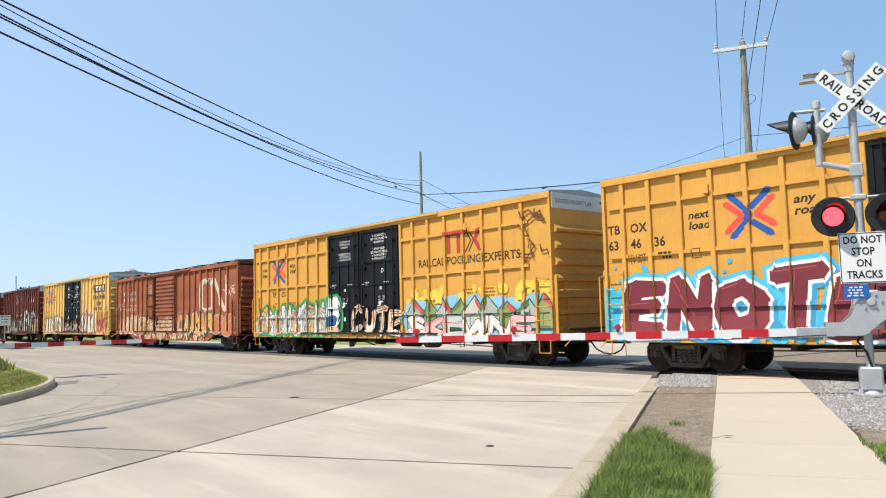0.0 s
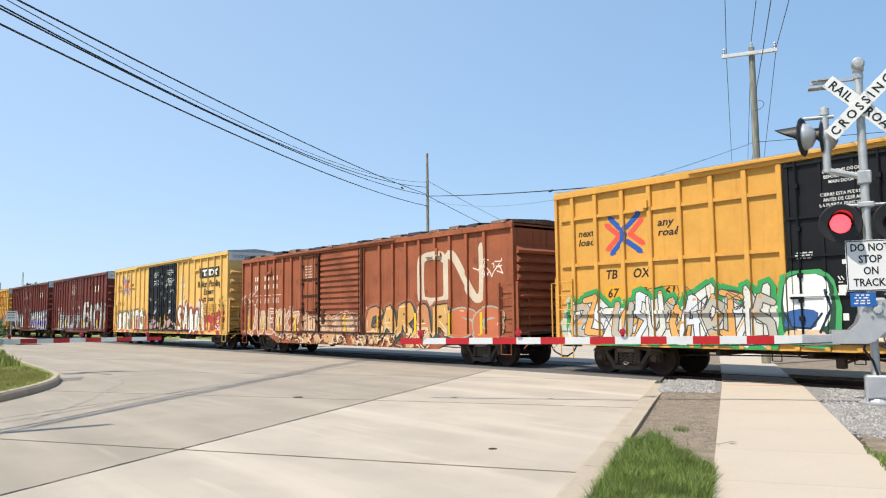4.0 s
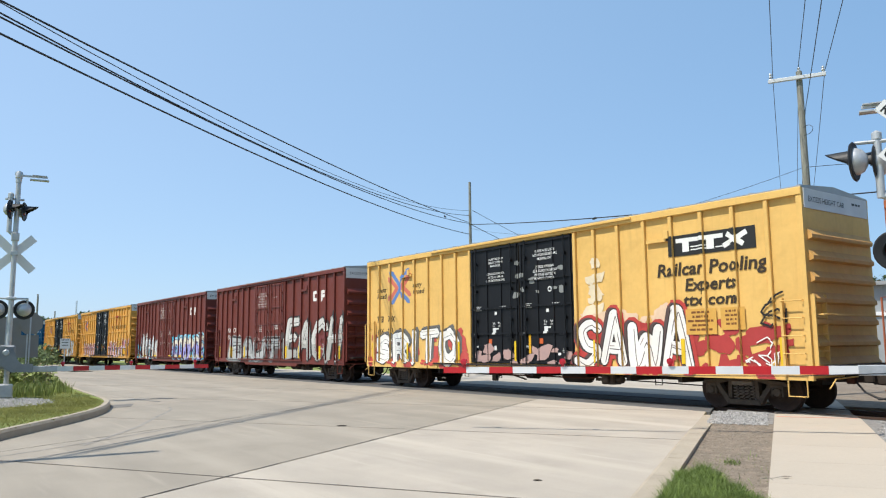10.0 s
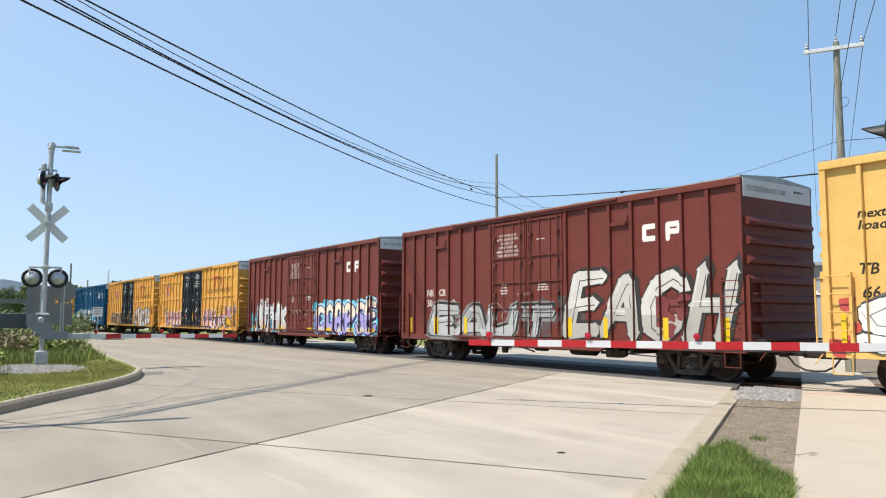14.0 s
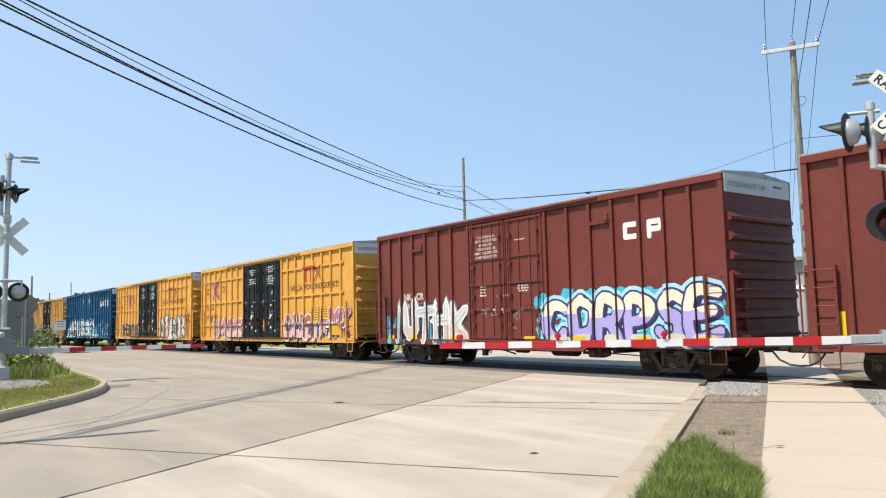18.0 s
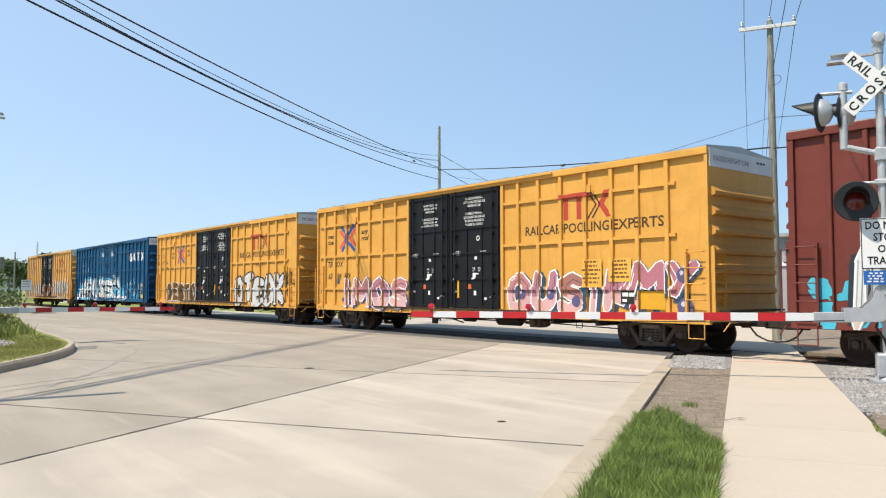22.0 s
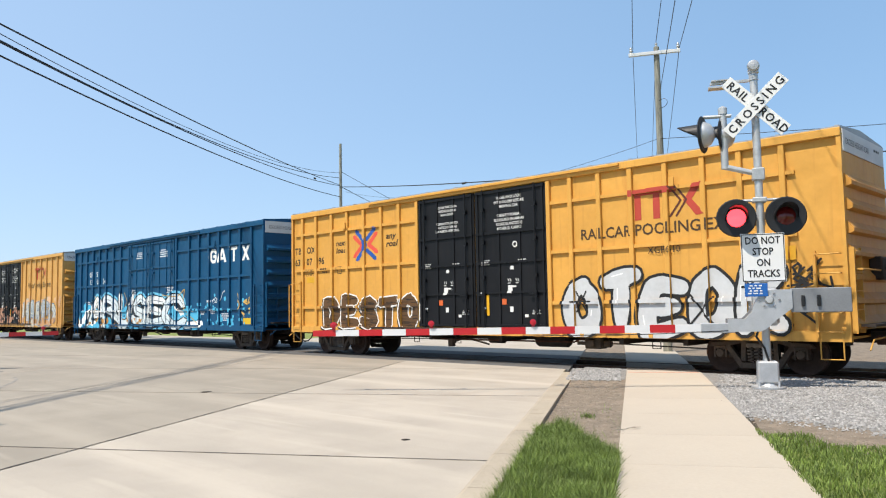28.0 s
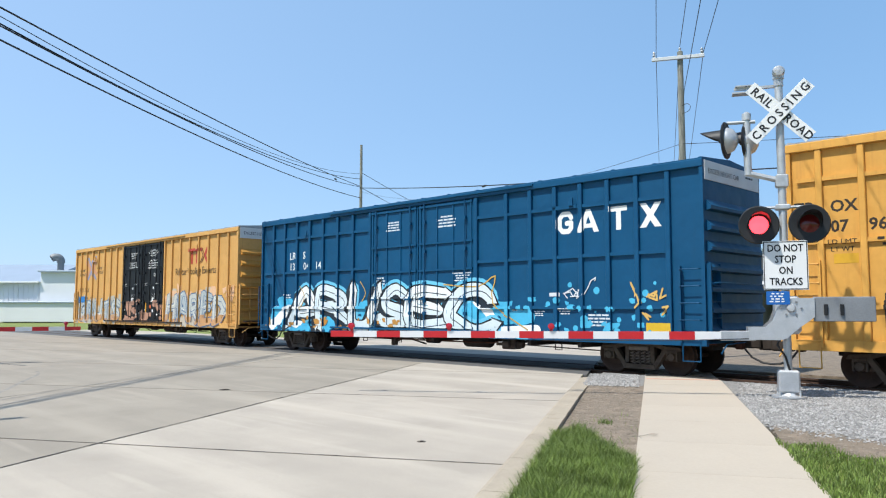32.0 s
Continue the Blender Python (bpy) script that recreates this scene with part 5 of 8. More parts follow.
add_car(-21.0, "weathered brown boxcar with a ribbed sliding door and graffiti", length=19.3, top=4.58, col=BROWN, end_col=BROWN, style="cn", door=(-3.68, -2.05, 1.20), spacing=1.02, rib_levels=(), posts=(-8.70, -7.88, -7.05, -6.25, -5.40, -4.60, 2.37, 3.24, 4.05, 4.86, 5.75, 6.56, 7.42, 8.30), roof_mat=TARROOF, ladder_col=BROWN, white_band=False, black_door=False, sill="belly",
        lettering=[L("D8C8B0", stroke(bent([(6.15, 3.62), (6.0, 3.74), (5.2, 3.74), (4.95, 3.5), (4.95, 2.40), (5.2, 2.16), (6.05, 2.16), (6.3, 2.40), (6.3, 3.45), (6.52, 3.74), (6.85, 3.5), (7.6, 2.42), (7.9, 2.2), (8.12, 2.45), (8.12, 3.88)], 3), 0.30), "logo", "cream logo of one bent stripe"),
                   L("E0D2BE", [p for z in (3.42, 3.02) for x, k in ((-8.35, 3), (-7.35, 3), (-6.3, 2)) for j in range(k) for p in rect(x + 0.2 * j, x + 0.2 * j + 0.11, z, z + 0.21)] + [p for x in (-8.35, -7.35, -6.35) for p in rect(x, x + 0.68, 2.70, 2.735)], "painted_name", "cream painted name in plain bars"),
                   L("E0D2BE", text_polys("CN", -8.2, 2.35, 0.24) + text_polys("598", -7.35, 2.35, 0.24) + text_polys("083", -6.35, 2.35, 0.24), "reporting_mark", "cream stencilled car number"),
                   L("C8B098", bars(-3.4, 3.9, 0.8, 0.6, 5, 6), "door_print", "faded small print")]
        + spray([cloud(-9.2, -4.0, 0.9, 1.8, "A86A46", 31, 26, (0.1, 0.25)), drips(8.3, 9.2, 3.1, 3.5, "E6D8C8", 32, 8, 0.04), drips(-9.5, -8.4, 2.1, 2.7, "E6D8C8", 33, 9, 0.04)])
        + spray(word("LADEOKZ", -9.2, -3.9, 0.86, 2.02, 34, ("C49A78", "B07850"), "EADCC8", None, 0.26, 0.04, True, 0.12, None, ("C08A62", 0.3), None, "E8D4BC", 0.14, 1.15, 0.1, 0.03))
        + spray(piece(-3.6, 1.1, 0.85, 1.75, 7, 35, ("C89468", "B07048", "D8B088"), "EADCC8", None, 0.36, 0.02, "6A4A38", 0.4, True))
        + spray(word("CARAR", 1.4, 6.6, 0.8, 2.05, 36, ("C98A5C", "D9A860", "D6A258"), "2E3430", "A0644A", 0.32, 0.05, True, 0.12, ("46524C", 0.12, -0.08), ("E2C08C", 0.3), None, "F0E4CC", 0.2, 1.1, 0.07)) + spray(word("SG", 6.4, 9.1, 0.82, 1.95, 37, "C8714A", "9FB0A0", None, 0.34, 0.05, False, 0.05, None, None, None, "E8D4BC", 0, 1.2)) + spray([cloud(-5.6, 5.6, 0.62, 0.95, "CFA070", 40, 30, (0.12, 0.25)), drips(-5.6, 5.6, 0.60, 0.9, "E6CDA8", 38, 40, 0.05), drips(-5.6, 5.6, 0.6, 0.9, "4A3A30", 39, 40, 0.03)])
        + [L("E8C21A", rect(x - 0.06, x + 0.06, 1.0, 1.75), "reflector_strip", "yellow reflector strip") for x in (-8.9, -7.3, -5.8, -4.2, 0.0, 2.3, 4.6, 6.6, 8.1)])
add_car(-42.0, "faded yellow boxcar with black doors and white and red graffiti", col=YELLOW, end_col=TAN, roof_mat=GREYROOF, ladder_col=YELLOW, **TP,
        lettering=tbox("660150", 0.0, True, True) + door_print(TP["door"], 4.5, 3)
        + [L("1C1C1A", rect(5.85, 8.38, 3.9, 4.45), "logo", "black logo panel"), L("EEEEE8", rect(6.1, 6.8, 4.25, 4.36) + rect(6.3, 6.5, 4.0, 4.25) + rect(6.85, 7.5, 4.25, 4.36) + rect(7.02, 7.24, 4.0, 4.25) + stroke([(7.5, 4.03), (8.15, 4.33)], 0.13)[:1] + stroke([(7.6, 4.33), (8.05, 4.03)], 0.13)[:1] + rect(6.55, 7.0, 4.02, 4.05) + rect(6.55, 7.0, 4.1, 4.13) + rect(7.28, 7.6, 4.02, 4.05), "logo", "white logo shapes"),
           L("3A2C18", fitted("Railcar Pooling", 5.44, 8.62, 3.40, 0.33, 0.15, 0.024) + fitted("Experts", 6.3, 7.82, 2.98, 0.31, 0.15, 0.024) + fitted("ttx com", 6.24, 7.82, 2.60, 0.28, 0.15, 0.024), "slogan", "dark italic slogan")]
        + spray([cloud(-9.3, -2.8, 0.9, 2.0, "C8524A", 41, 34, (0.15, 0.3)), cloud(2.6, 9.2, 0.9, 2.1, "B03A36", 42, 44, (0.15, 0.32)), cloud(2.7, 6.0, 2.2, 2.6, "E8C8A8", 43, 20, (0.1, 0.3)), cloud(3.0, 3.4, 2.6, 4.2, "EAD9B8", 44, 10, (0.15, 0.25)), cloud(-0.2, 2.0, 3.2, 4.4, "8A8C88", 45, 9, (0.06, 0.16)), cloud(-2.3, 2.2, 1.0, 1.5, "B89890", 46, 14, (0.1, 0.25))])
        + spray(word("SRITO", -8.95, -3.3, 0.86, 2.2, 47, "F2F0E8", "3E3A36", None, 0.31, 0.035, True, 0.02, ("6A6864", 0.13, 0.09), None, None, "C8BEB0", 0.12, 1.12, 0.05, 0.022)) + spray(word("SAWA", 2.5, 6.5, 0.88, 2.4, 48, "F2EEE6", "2E2624", "BE4038", 0.30, 0.035, False, 0.06, ("5A4844", -0.10, 0.03), None, None, "A89890", 0, 1.16, 0.06, 0.025)) + [L("D9A64C", rect(6.32, 7.22, 1.85, 2.5) + rect(7.34, 8.0, 1.95, 2.5), "data_panel", "pale orange panels", 14), L("7A4A18", bars(6.38, 2.44, 0.75, 0.55, 5, 3) + bars(7.4, 2.44, 0.5, 0.42, 4, 4), "data_print", "dark small print", 15)] + spray([drips(8.0, 8.8, 1.05, 1.35, "F0EEE6", 49, 7, 0.03), drips(8.3, 8.9, 2.2, 2.6, "1E1A18", 50, 5, 0.05)])
        + [L("E8C21A", rect(x - 0.06, x + 0.06, 1.1, 1.75), "reflector_strip", "yellow reflector strip") for x in (-9.2, -6.6, -3.3, -0.2, 3.2, 6.2, 8.9)])
add_car(-61.65, "maroon boxcar with grey letter graffiti", col=MAROON, end_col=MAROON, ladder_col=MAROON, **NK,
        lettering=nk_marks("50319", 51) + spray([cloud(-0.2, 2.6, 0.9, 2.3, "5A4A48", 53, 16, (0.15, 0.35))]) + spray(word("EAUT", -5.9, 1.2, 0.82, 2.15, 52, ("B4B6B4", "A4A6A4"), "242422", "8A8886", 0.36, 0.035, True, 0.22, ("2A2A28", 0.09, 0.06), ("BABCBA", 0.4), None, "E8E8E6", 0.16, 1.12, 0.07, 0.03)) + spray(word("EACH", 1.75, 7.85, 0.98, 3.05, 55, ("D2D0C9", "C4C2BA"), "2A2826", None, 0.31, 0.04, True, 0.20, ("34302E", 0.11, 0.06), ("B2B0A8", 0.4), None, "E2E0DA", 0.3, 1.06, 0.06, 0.03)) + spray([cloud(5.4, 6.2, 1.3, 2.2, "7E3A3A", 54, 12, (0.1, 0.22))])
        + [L("E8C21A", rect(x - 0.09, x + 0.09, 1.05, 1.65), "reflector_strip", "yellow reflector strip") for x in (-7.4, -5.5, -3.6, 1.9, 3.4, 5.6, 7.5)])
add_car(-79.75, "maroon boxcar with white, blue and violet graffiti", col=MAROON, end_col=MAROON, ladder_col=MAROON, **NK,
        lettering=nk_marks("50314", 61) + spray([cloud(-7.6, -2.6, 0.9, 1.7, "3FB4CC", 62, 34, (0.15, 0.3)), cloud(1.4, 8.0, 0.9, 2.3, "38B2CE", 63, 60, (0.2, 0.35))]) + spray(word("IUTHK", -6.9, -2.3, 0.88, 2.3, 67, ("D8DAD8", "CFCFCA", "C6CACC"), "F4F4F2", "1E2A34", 0.34, 0.04, True, 0.0, ("7E8A92", 0.06, 0.05), ("CBBBA8", 0.35), None, "9CA4A8", 0.3, 1.15, 0.06, 0.03)) + spray(word("CORPSE", 1.6, 7.85, 0.9, 2.25, 65, "E9DEC6", "3A3068", "9FD8EA", 0.29, 0.06, False, 0.04, ("2C2650", 0.10, -0.05), ("A9A2DA", 0.62), None, "F8F4EA", 0.12, 1.1, 0.08)) + spray([("CFC8B4", [q for x in (2.2, 3.2, 4.3, 5.3, 6.4, 7.3) for q in [blob(x, 1.05, 0.7, 0.22, 0, random.Random(int(x * 10)), 0, 0.2, 9)]], 14)])
        + [L("E8C21A", rect(x - 0.25, x + 0.25, 0.98, 1.1), "reflector_strip", "yellow reflector strip") for x in (-7.2, -5.6, -2.9, 1.0, 3.0, 5.4, 7.4)])
add_car(-99.4, "orange ribbed boxcar with black doors and pink graffiti", col=ORANGE, end_col=ORANGE_B, roof_mat=GREYROOF, ladder_col=ORANGE, **TB,
        lettering=tbox("639489", 0.0, True) + caps_slogan() + door_print(TB["door"], 4.62, 4) + spray([cloud(-7.9, -3.0, 1.0, 2.0, "2C4C66", 73, 22, (0.1, 0.24)), cloud(2.8, 8.9, 1.0, 1.9, "2C4C66", 74, 26, (0.1, 0.24))]) + spray(word("IMOS", -7.6, -2.85, 0.88, 2.12, 71, ("C08488", "B47A78", "A9707E"), "F2ECEA", None, 0.31, 0.05, True, 0.03, ("4A4468", 0.12, -0.05), ("D8B0B0", 0.4), None, "F6F0EE", 0.08, 1.08, 0.04, 0.025)) + spray(word("OUSIM", 2.45, 7.6, 0.88, 2.2, 72, ("BC7C7E", "B27480", "A86E62"), "F2ECEA", None, 0.31, 0.05, True, 0.03, ("2E4A66", 0.13, -0.06), ("D6A8A8", 0.45), None, "F6F0EE", 0.08, 1.08, 0.04, 0.025)) + spray(word("MY", 7.2, 9.2, 1.4, 2.4, 75, "B4707C", "F2ECEA", None, 0.32, 0.04, True, 0.15, ("2E4A66", 0.06, -0.05), None, None, "F6F0EE", 0.1)) + spray([("5A567E", [disc(8.85, 2.0, 0.2, 12), disc(8.9, 1.2, 0.24, 12), disc(3.1, 1.5, 0.16, 12), disc(4.3, 1.5, 0.16, 12), disc(5.3, 1.3, 0.16, 12)], 15), ("C8C4DC", [disc(8.8, 2.06, 0.06, 9), disc(8.84, 1.27, 0.07, 9), disc(3.06, 1.55, 0.05, 9), disc(4.26, 1.55, 0.05, 9)], 16)]) + data_panel())
add_car(-120.5, "orange ribbed boxcar with black doors and silver graffiti", col=ORANGE, end_col=ORANGE_B, roof_mat=GREYROOF, ladder_col=ORANGE, brake=True, **TB,
        lettering=tbox("630796") + caps_slogan() + door_print(TB["door"], 4.62, 5) + spray(word("DESTO", -7.75, -2.75, 0.88, 2.05, 81, "5E4222", "F2F0EA", None, 0.36, 0.045, True, 0.0, ("241A10", -0.05, -0.04), None, "1E150C", "F2F0EA", 0.0, 1.06, 0.04)) + spray(word("OTEOK", 2.65, 8.45, 0.82, 2.38, 82, "C6C9CB", "121212", None, 0.36, 0.075, False, 0.02, None, None, None, "F4F4F2", 0, 1.08, 0.05)) + spray([("161616", [p for a in range(6) for p in stroke([(3.2, 1.7), (3.2 + 0.3 * math.cos(a * 1.05), 1.7 + 0.3 * math.sin(a * 1.05))], 0.04)] + [p for a in range(6) for p in stroke([(7.6, 1.95), (7.6 + 0.15 * math.cos(a * 1.05), 1.95 + 0.15 * math.sin(a * 1.05))], 0.05)] + stroke([(6.2, 1.15), (6.75, 1.75)], 0.05) + stroke([(6.75, 1.1), (6.2, 1.8)], 0.05), 15), drips(8.5, 9.0, 1.9, 2.4, "181614", 83, 9, 0.05), ("181614", stroke([(8.7, 1.35), (8.5, 1.5), (8.7, 1.65), (8.88, 1.5), (8.7, 1.35), (8.95, 1.15)], 0.05), 0)])
        + [L("2A2216", text_polys("XGH610", 5.15, 2.83, 0.16), "stencil", ""), L("D8A020", rect(8.3, 8.6, 2.5, 2.8), "yellow_label", "yellow label")])
add_car(-141.6, "blue ribbed boxcar with white and cyan graffiti", col=BLUE, end_col=BLUE, roof_mat=BLUE, ladder_col=BLUE, black_door=False, **{**TB, "door": (-2.58, -0.18, 2.30), "posts": (-8.75, -7.95, -7.10, -6.25, -5.40, -4.50, -3.60, 3.55, 4.43, 5.29, 6.13, 6.97, 7.81, 8.67)},
        lettering=[L("F0F0EC", stroke([(5.80, 4.10), (5.72, 4.20), (5.52, 4.20), (5.42, 4.08), (5.42, 3.84), (5.52, 3.73), (5.72, 3.73), (5.80, 3.82), (5.80, 3.95), (5.66, 3.95)], 0.14)
                     + [[(6.02, 3.66), (6.18, 3.66), (6.42, 4.27), (6.28, 4.27)], [(6.28, 4.27), (6.42, 4.27), (6.68, 3.66), (6.52, 3.66)]] + rect(6.18, 6.52, 3.78, 3.89)
                     + rect(7.02, 7.52, 4.14, 4.27) + rect(7.20, 7.34, 3.66, 4.16)
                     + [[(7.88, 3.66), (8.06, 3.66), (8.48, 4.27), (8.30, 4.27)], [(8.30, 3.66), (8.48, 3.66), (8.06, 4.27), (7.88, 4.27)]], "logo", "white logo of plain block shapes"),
                   L("E8E8E4", text_polys("LR", -7.66, 3.56, 0.27, bold=0.01) + text_polys("S", -6.76, 3.56, 0.27, bold=0.01) + text_polys("13", -7.66, 3.14, 0.27, bold=0.01) + text_polys("04", -6.72, 3.14, 0.27, bold=0.01) + text_polys("14", -5.95, 3.14, 0.27, bold=0.01), "reporting_mark", "white stencilled reporting mark"),
                   L("D8DCE0", bars(-1.8, 4.55, 0.8, 0.35, 4, 90) + bars(0.7, 4.55, 0.85, 0.4, 4, 91) + bars(-2.3, 2.7, 0.5, 0.3, 3, 92) + bars(1.4, 2.75, 0.8, 0.3, 4, 93) + bars(-8.0, 2.2, 0.5, 0.3, 3, 94) + bars(-7.1, 2.2, 0.5, 0.3, 3, 95) + bars(6.2, 1.5, 0.9, 0.35, 4, 96) + bars(3.7, 1.62, 0.45, 0.22, 3, 104) + bars(4.5, 1.58, 0.4, 0.16, 3, 105) + bars(5.35, 1.66, 0.45, 0.2, 3, 106) + rect(5.05, 5.4, 1.98, 2.08) + bars(-8.7, 1.75, 0.4, 0.3, 4, 107) + bars(-6.6, 1.8, 0.45, 0.3, 4, 108), "small_print", "white small print"), L("D8B020", rect(8.0, 8.7, 1.05, 1.3), "yellow_label", "yellow label"), L("C8964A", rect(-9.2, -8.7, 0.95, 1.3), "yellow_label", "")]
        + spray([cloud(-8.6, 4.2, 0.9, 1.9, "4CB4DA", 97, 90, (0.2, 0.4)), cloud(4.0, 8.4, 1.0, 2.2, "4CB4DA", 98, 12, (0.07, 0.14))]) + spray([speckle(3.2, 8.6, 1.0, 2.4, "4CB4DA", 102, 22, (0.03, 0.13)), ("F2F4F0", stroke(bent([(-8.7, 1.0), (-7.6, 1.6), (-7.0, 1.1), (-6.4, 2.2)], 4), 0.42) + stroke(bent([(2.0, 2.2), (3.0, 1.3), (2.2, 0.95), (4.6, 1.05)], 4), 0.3), 1)]) + spray(word("ARUSEC", -7.4, 3.0, 0.86, 2.45, 99, ("EEF2F0", "DDE8EC"), "11161A", "6FC4E6", 0.27, 0.05, False, 0.08, ("1C2A34", -0.20, -0.08), ("D8E4E6", 0.4), None, "8FB4C4", 0.34, 1.22, 0.12, 0.03)) + spray([("C9A24C", stroke(bent([(-6.9, 2.5), (-6.6, 2.1), (-6.9, 1.6)], 3), 0.035) + stroke(bent([(-3.2, 2.6), (-2.9, 2.2), (-3.1, 1.9)], 3), 0.035) + stroke(bent([(1.0, 2.4), (2.4, 2.3), (3.1, 2.6), (3.0, 1.8), (4.4, 1.0)], 3), 0.04), 15), drips(5.6, 6.2, 1.9, 2.15, "D8DCE0", 103, 5, 0.03)]) + spray([drips(7.6, 8.6, 1.4, 2.0, "D8B060", 100, 7, 0.05), cloud(-7.6, -1.0, 0.9, 1.3, "C08A3C", 101, 16, (0.06, 0.16))]))
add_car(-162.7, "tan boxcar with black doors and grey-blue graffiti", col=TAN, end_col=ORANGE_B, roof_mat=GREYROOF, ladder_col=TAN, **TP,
        lettering=tbox("665208", 0.0, True, 2) + door_print(TP["door"], 4.5, 6) + slogan_logo(6.0, 4.1, 0.95) + [L("4A3820", text_polys("Railcar Pooling Experts", 3.6, 3.25, 0.32, wide=0.92), "slogan", "dark slogan lettering")]
        + spray([cloud(-9.4, -2.8, 0.9, 2.3, "B8B2A4", 111, 40, (0.2, 0.35)), cloud(2.6, 8.0, 0.9, 2.4, "BEB6A6", 112, 44, (0.2, 0.35)), cloud(2.6, 9.2, 2.0, 2.6, "E4B890", 113, 20, (0.15, 0.3)), cloud(-2.3, 2.3, 1.0, 2.0, "B88A70", 114, 20, (0.15, 0.3))]) + spray(word("GRUTS", -9.0, -2.9, 0.88, 2.2, 115, ("C2C4BC", "ACB4B4"), "4A6A86", None, 0.30, 0.045, True, 0.05, None, ("C89A6A", 0.25), None, "E8E4D8", 0.1, 1.12, 0.07, 0.03)) + spray(word("HARED", 2.7, 8.6, 0.88, 2.35, 116, ("C2C4BC", "ACB4B4"), "44648A", None, 0.30, 0.045, True, 0.05, None, ("C89A6A", 0.25), None, "E8E4D8", 0.1, 1.12, 0.07, 0.03)) + [L("2F7CC0", rect(-9.2, -7.8, 2.0, 2.35), "blue_label", "")])


# ---- ground, road, track ----
RD, RN = (-0.51, 0.86), (0.86, 0.51)      # along the street, across it


def uv(u, v):
    return (u * RD[0] + v * RN[0], u * RD[1] + v * RN[1])


TRACK_Y = 18.3


def edge_v(u):
    """Street edge of the pavement, which drifts a little from the kerb's line."""
    return -0.10 + 0.0174 * (u - 6.5)


ground = Mesh()
G = 24
for i in range(G):
    for k in range(G):
        f = lambda q: math.copysign(abs(q / (G / 2) - 1) ** 2.2, q / (G / 2) - 1) * 2500
        ground.poly([(f(i), f(k), -0.14), (f(i + 1), f(k), -0.14), (f(i + 1), f(k + 1), -0.14), (f(i), f(k + 1), -0.14)])
OLDC = mat("grey_old_concrete", (0.20, 0.20, 0.20), 0.9, vary=0.25, scale=0.2, bump=0.1)
tagged(part("ground", ground, LAWN), "rough turf with dry patches", "ground", kind="structure")

road = tagged(part("road", Mesh().slab([uv(-16, -1.4), uv(21.0, -1.4), (-90.0, 16.15), (-90.0, -40.0), uv(-30, -40)], -0.12, -0.030), JOINT), "pale concrete street with tarred joints", "road", kind="structure")
STRIPS = ((16.15, TRACK_Y - 0.79), (TRACK_Y - 0.70, TRACK_Y + 0.70), (TRACK_Y + 0.79, 20.6))


def across(v, y):
    """Point of the street line v at height y of the plan."""
    return (-0.593 * y + 1.162 * v, y)


panels, walkway = Mesh(), Mesh()
for y0, y1 in STRIPS:
    panels.slab([(-62.0, y0), across(-1.3, y0), across(-1.3, y1), (-62.0, y1)], -0.12, -0.010)
    y0 = max(y0, 16.62)
    walkway.slab([across(0.11, y0), across(1.76, y0), across(1.78, y1), across(0.13, y1)], -0.12, -0.008)
walkway.slab([across(0.13, 20.61), across(1.78, 20.61), across(1.78, 32.0), across(0.13, 32.0)], -0.12, -0.012)
tagged(part("crossing", panels, ASPH), "grey crossing surface between the rails", "level crossing", kind="structure")
tagged(part("pavement_crossing", walkway, WALKC), "tan concrete pavement going on over the railway", "pavement", kind="structure")
far_road = tagged(part("road_far_side", Mesh().slab([(-13.7, 20.6), (-62.0, 20.6), (-62.0, 24.0), (-34.0, 24.5), (-150.0, 220.0), (-132.0, 220.0)], -0.12, -0.014), CONC), "pale street beyond the railway", "road", kind="structure")
track = thing("railway_track", pose(0, TRACK_Y, 0), "single railway track with steel rails on ballast", "railway track", kind="structure")
RAILP = [(-0.036, 0.0), (0.036, 0.0), (0.036, -0.04), (0.012, -0.05), (0.012, -0.13), (0.07, -0.15), (0.07, -0.165), (-0.07, -0.165), (-0.07, -0.15), (-0.012, -0.13), (-0.012, -0.05), (-0.036, -0.04)]
for s in (-1, 1):
    m = Mesh().prism([(s * 0.755 + x, z) for x, z in RAILP], -60, 250)
    m.v = [(-v[1] + 0.0, v[0], v[2]) for v in m.v]
    part("rail", m, RAILSIDE, track, "worn steel rail")
tie = Mesh().box(-0.11, 0.11, -1.3, 1.3, -0.30, -0.155, 0.01).data("tie")
for i in range(44):
    part("tie", tie, WOODP, track, at=pose(-7.7 + i * 0.52, 0, 0))

# concrete slabs with recessed joints; the last edge follows the track
slab_n = 0
ROAD_SLABS = []
for iv in range(13):
    for iu in range(14):
        u0, u1 = 2.32 - 5.75 * 3 + 5.75 * iu, 2.32 - 5.75 * 3 + 5.75 * (iu + 1)
        v1, v0 = -1.38 - 5.02 * iv, -1.38 - 5.02 * (iv + 1)
        g, gv = 0.030, 0.009
        p = clip([uv(u0 + g, v0 + gv), uv(u1 - g, v0 + gv), uv(u1 - g, v1 - gv), uv(u0 + g, v1 - gv)], 1, 16.13, True)
        if len(p) > 2:
            p = clip(p, 0, -88.0, False)
        if len(p) > 2:
            ROAD_SLABS.append((p, iv))

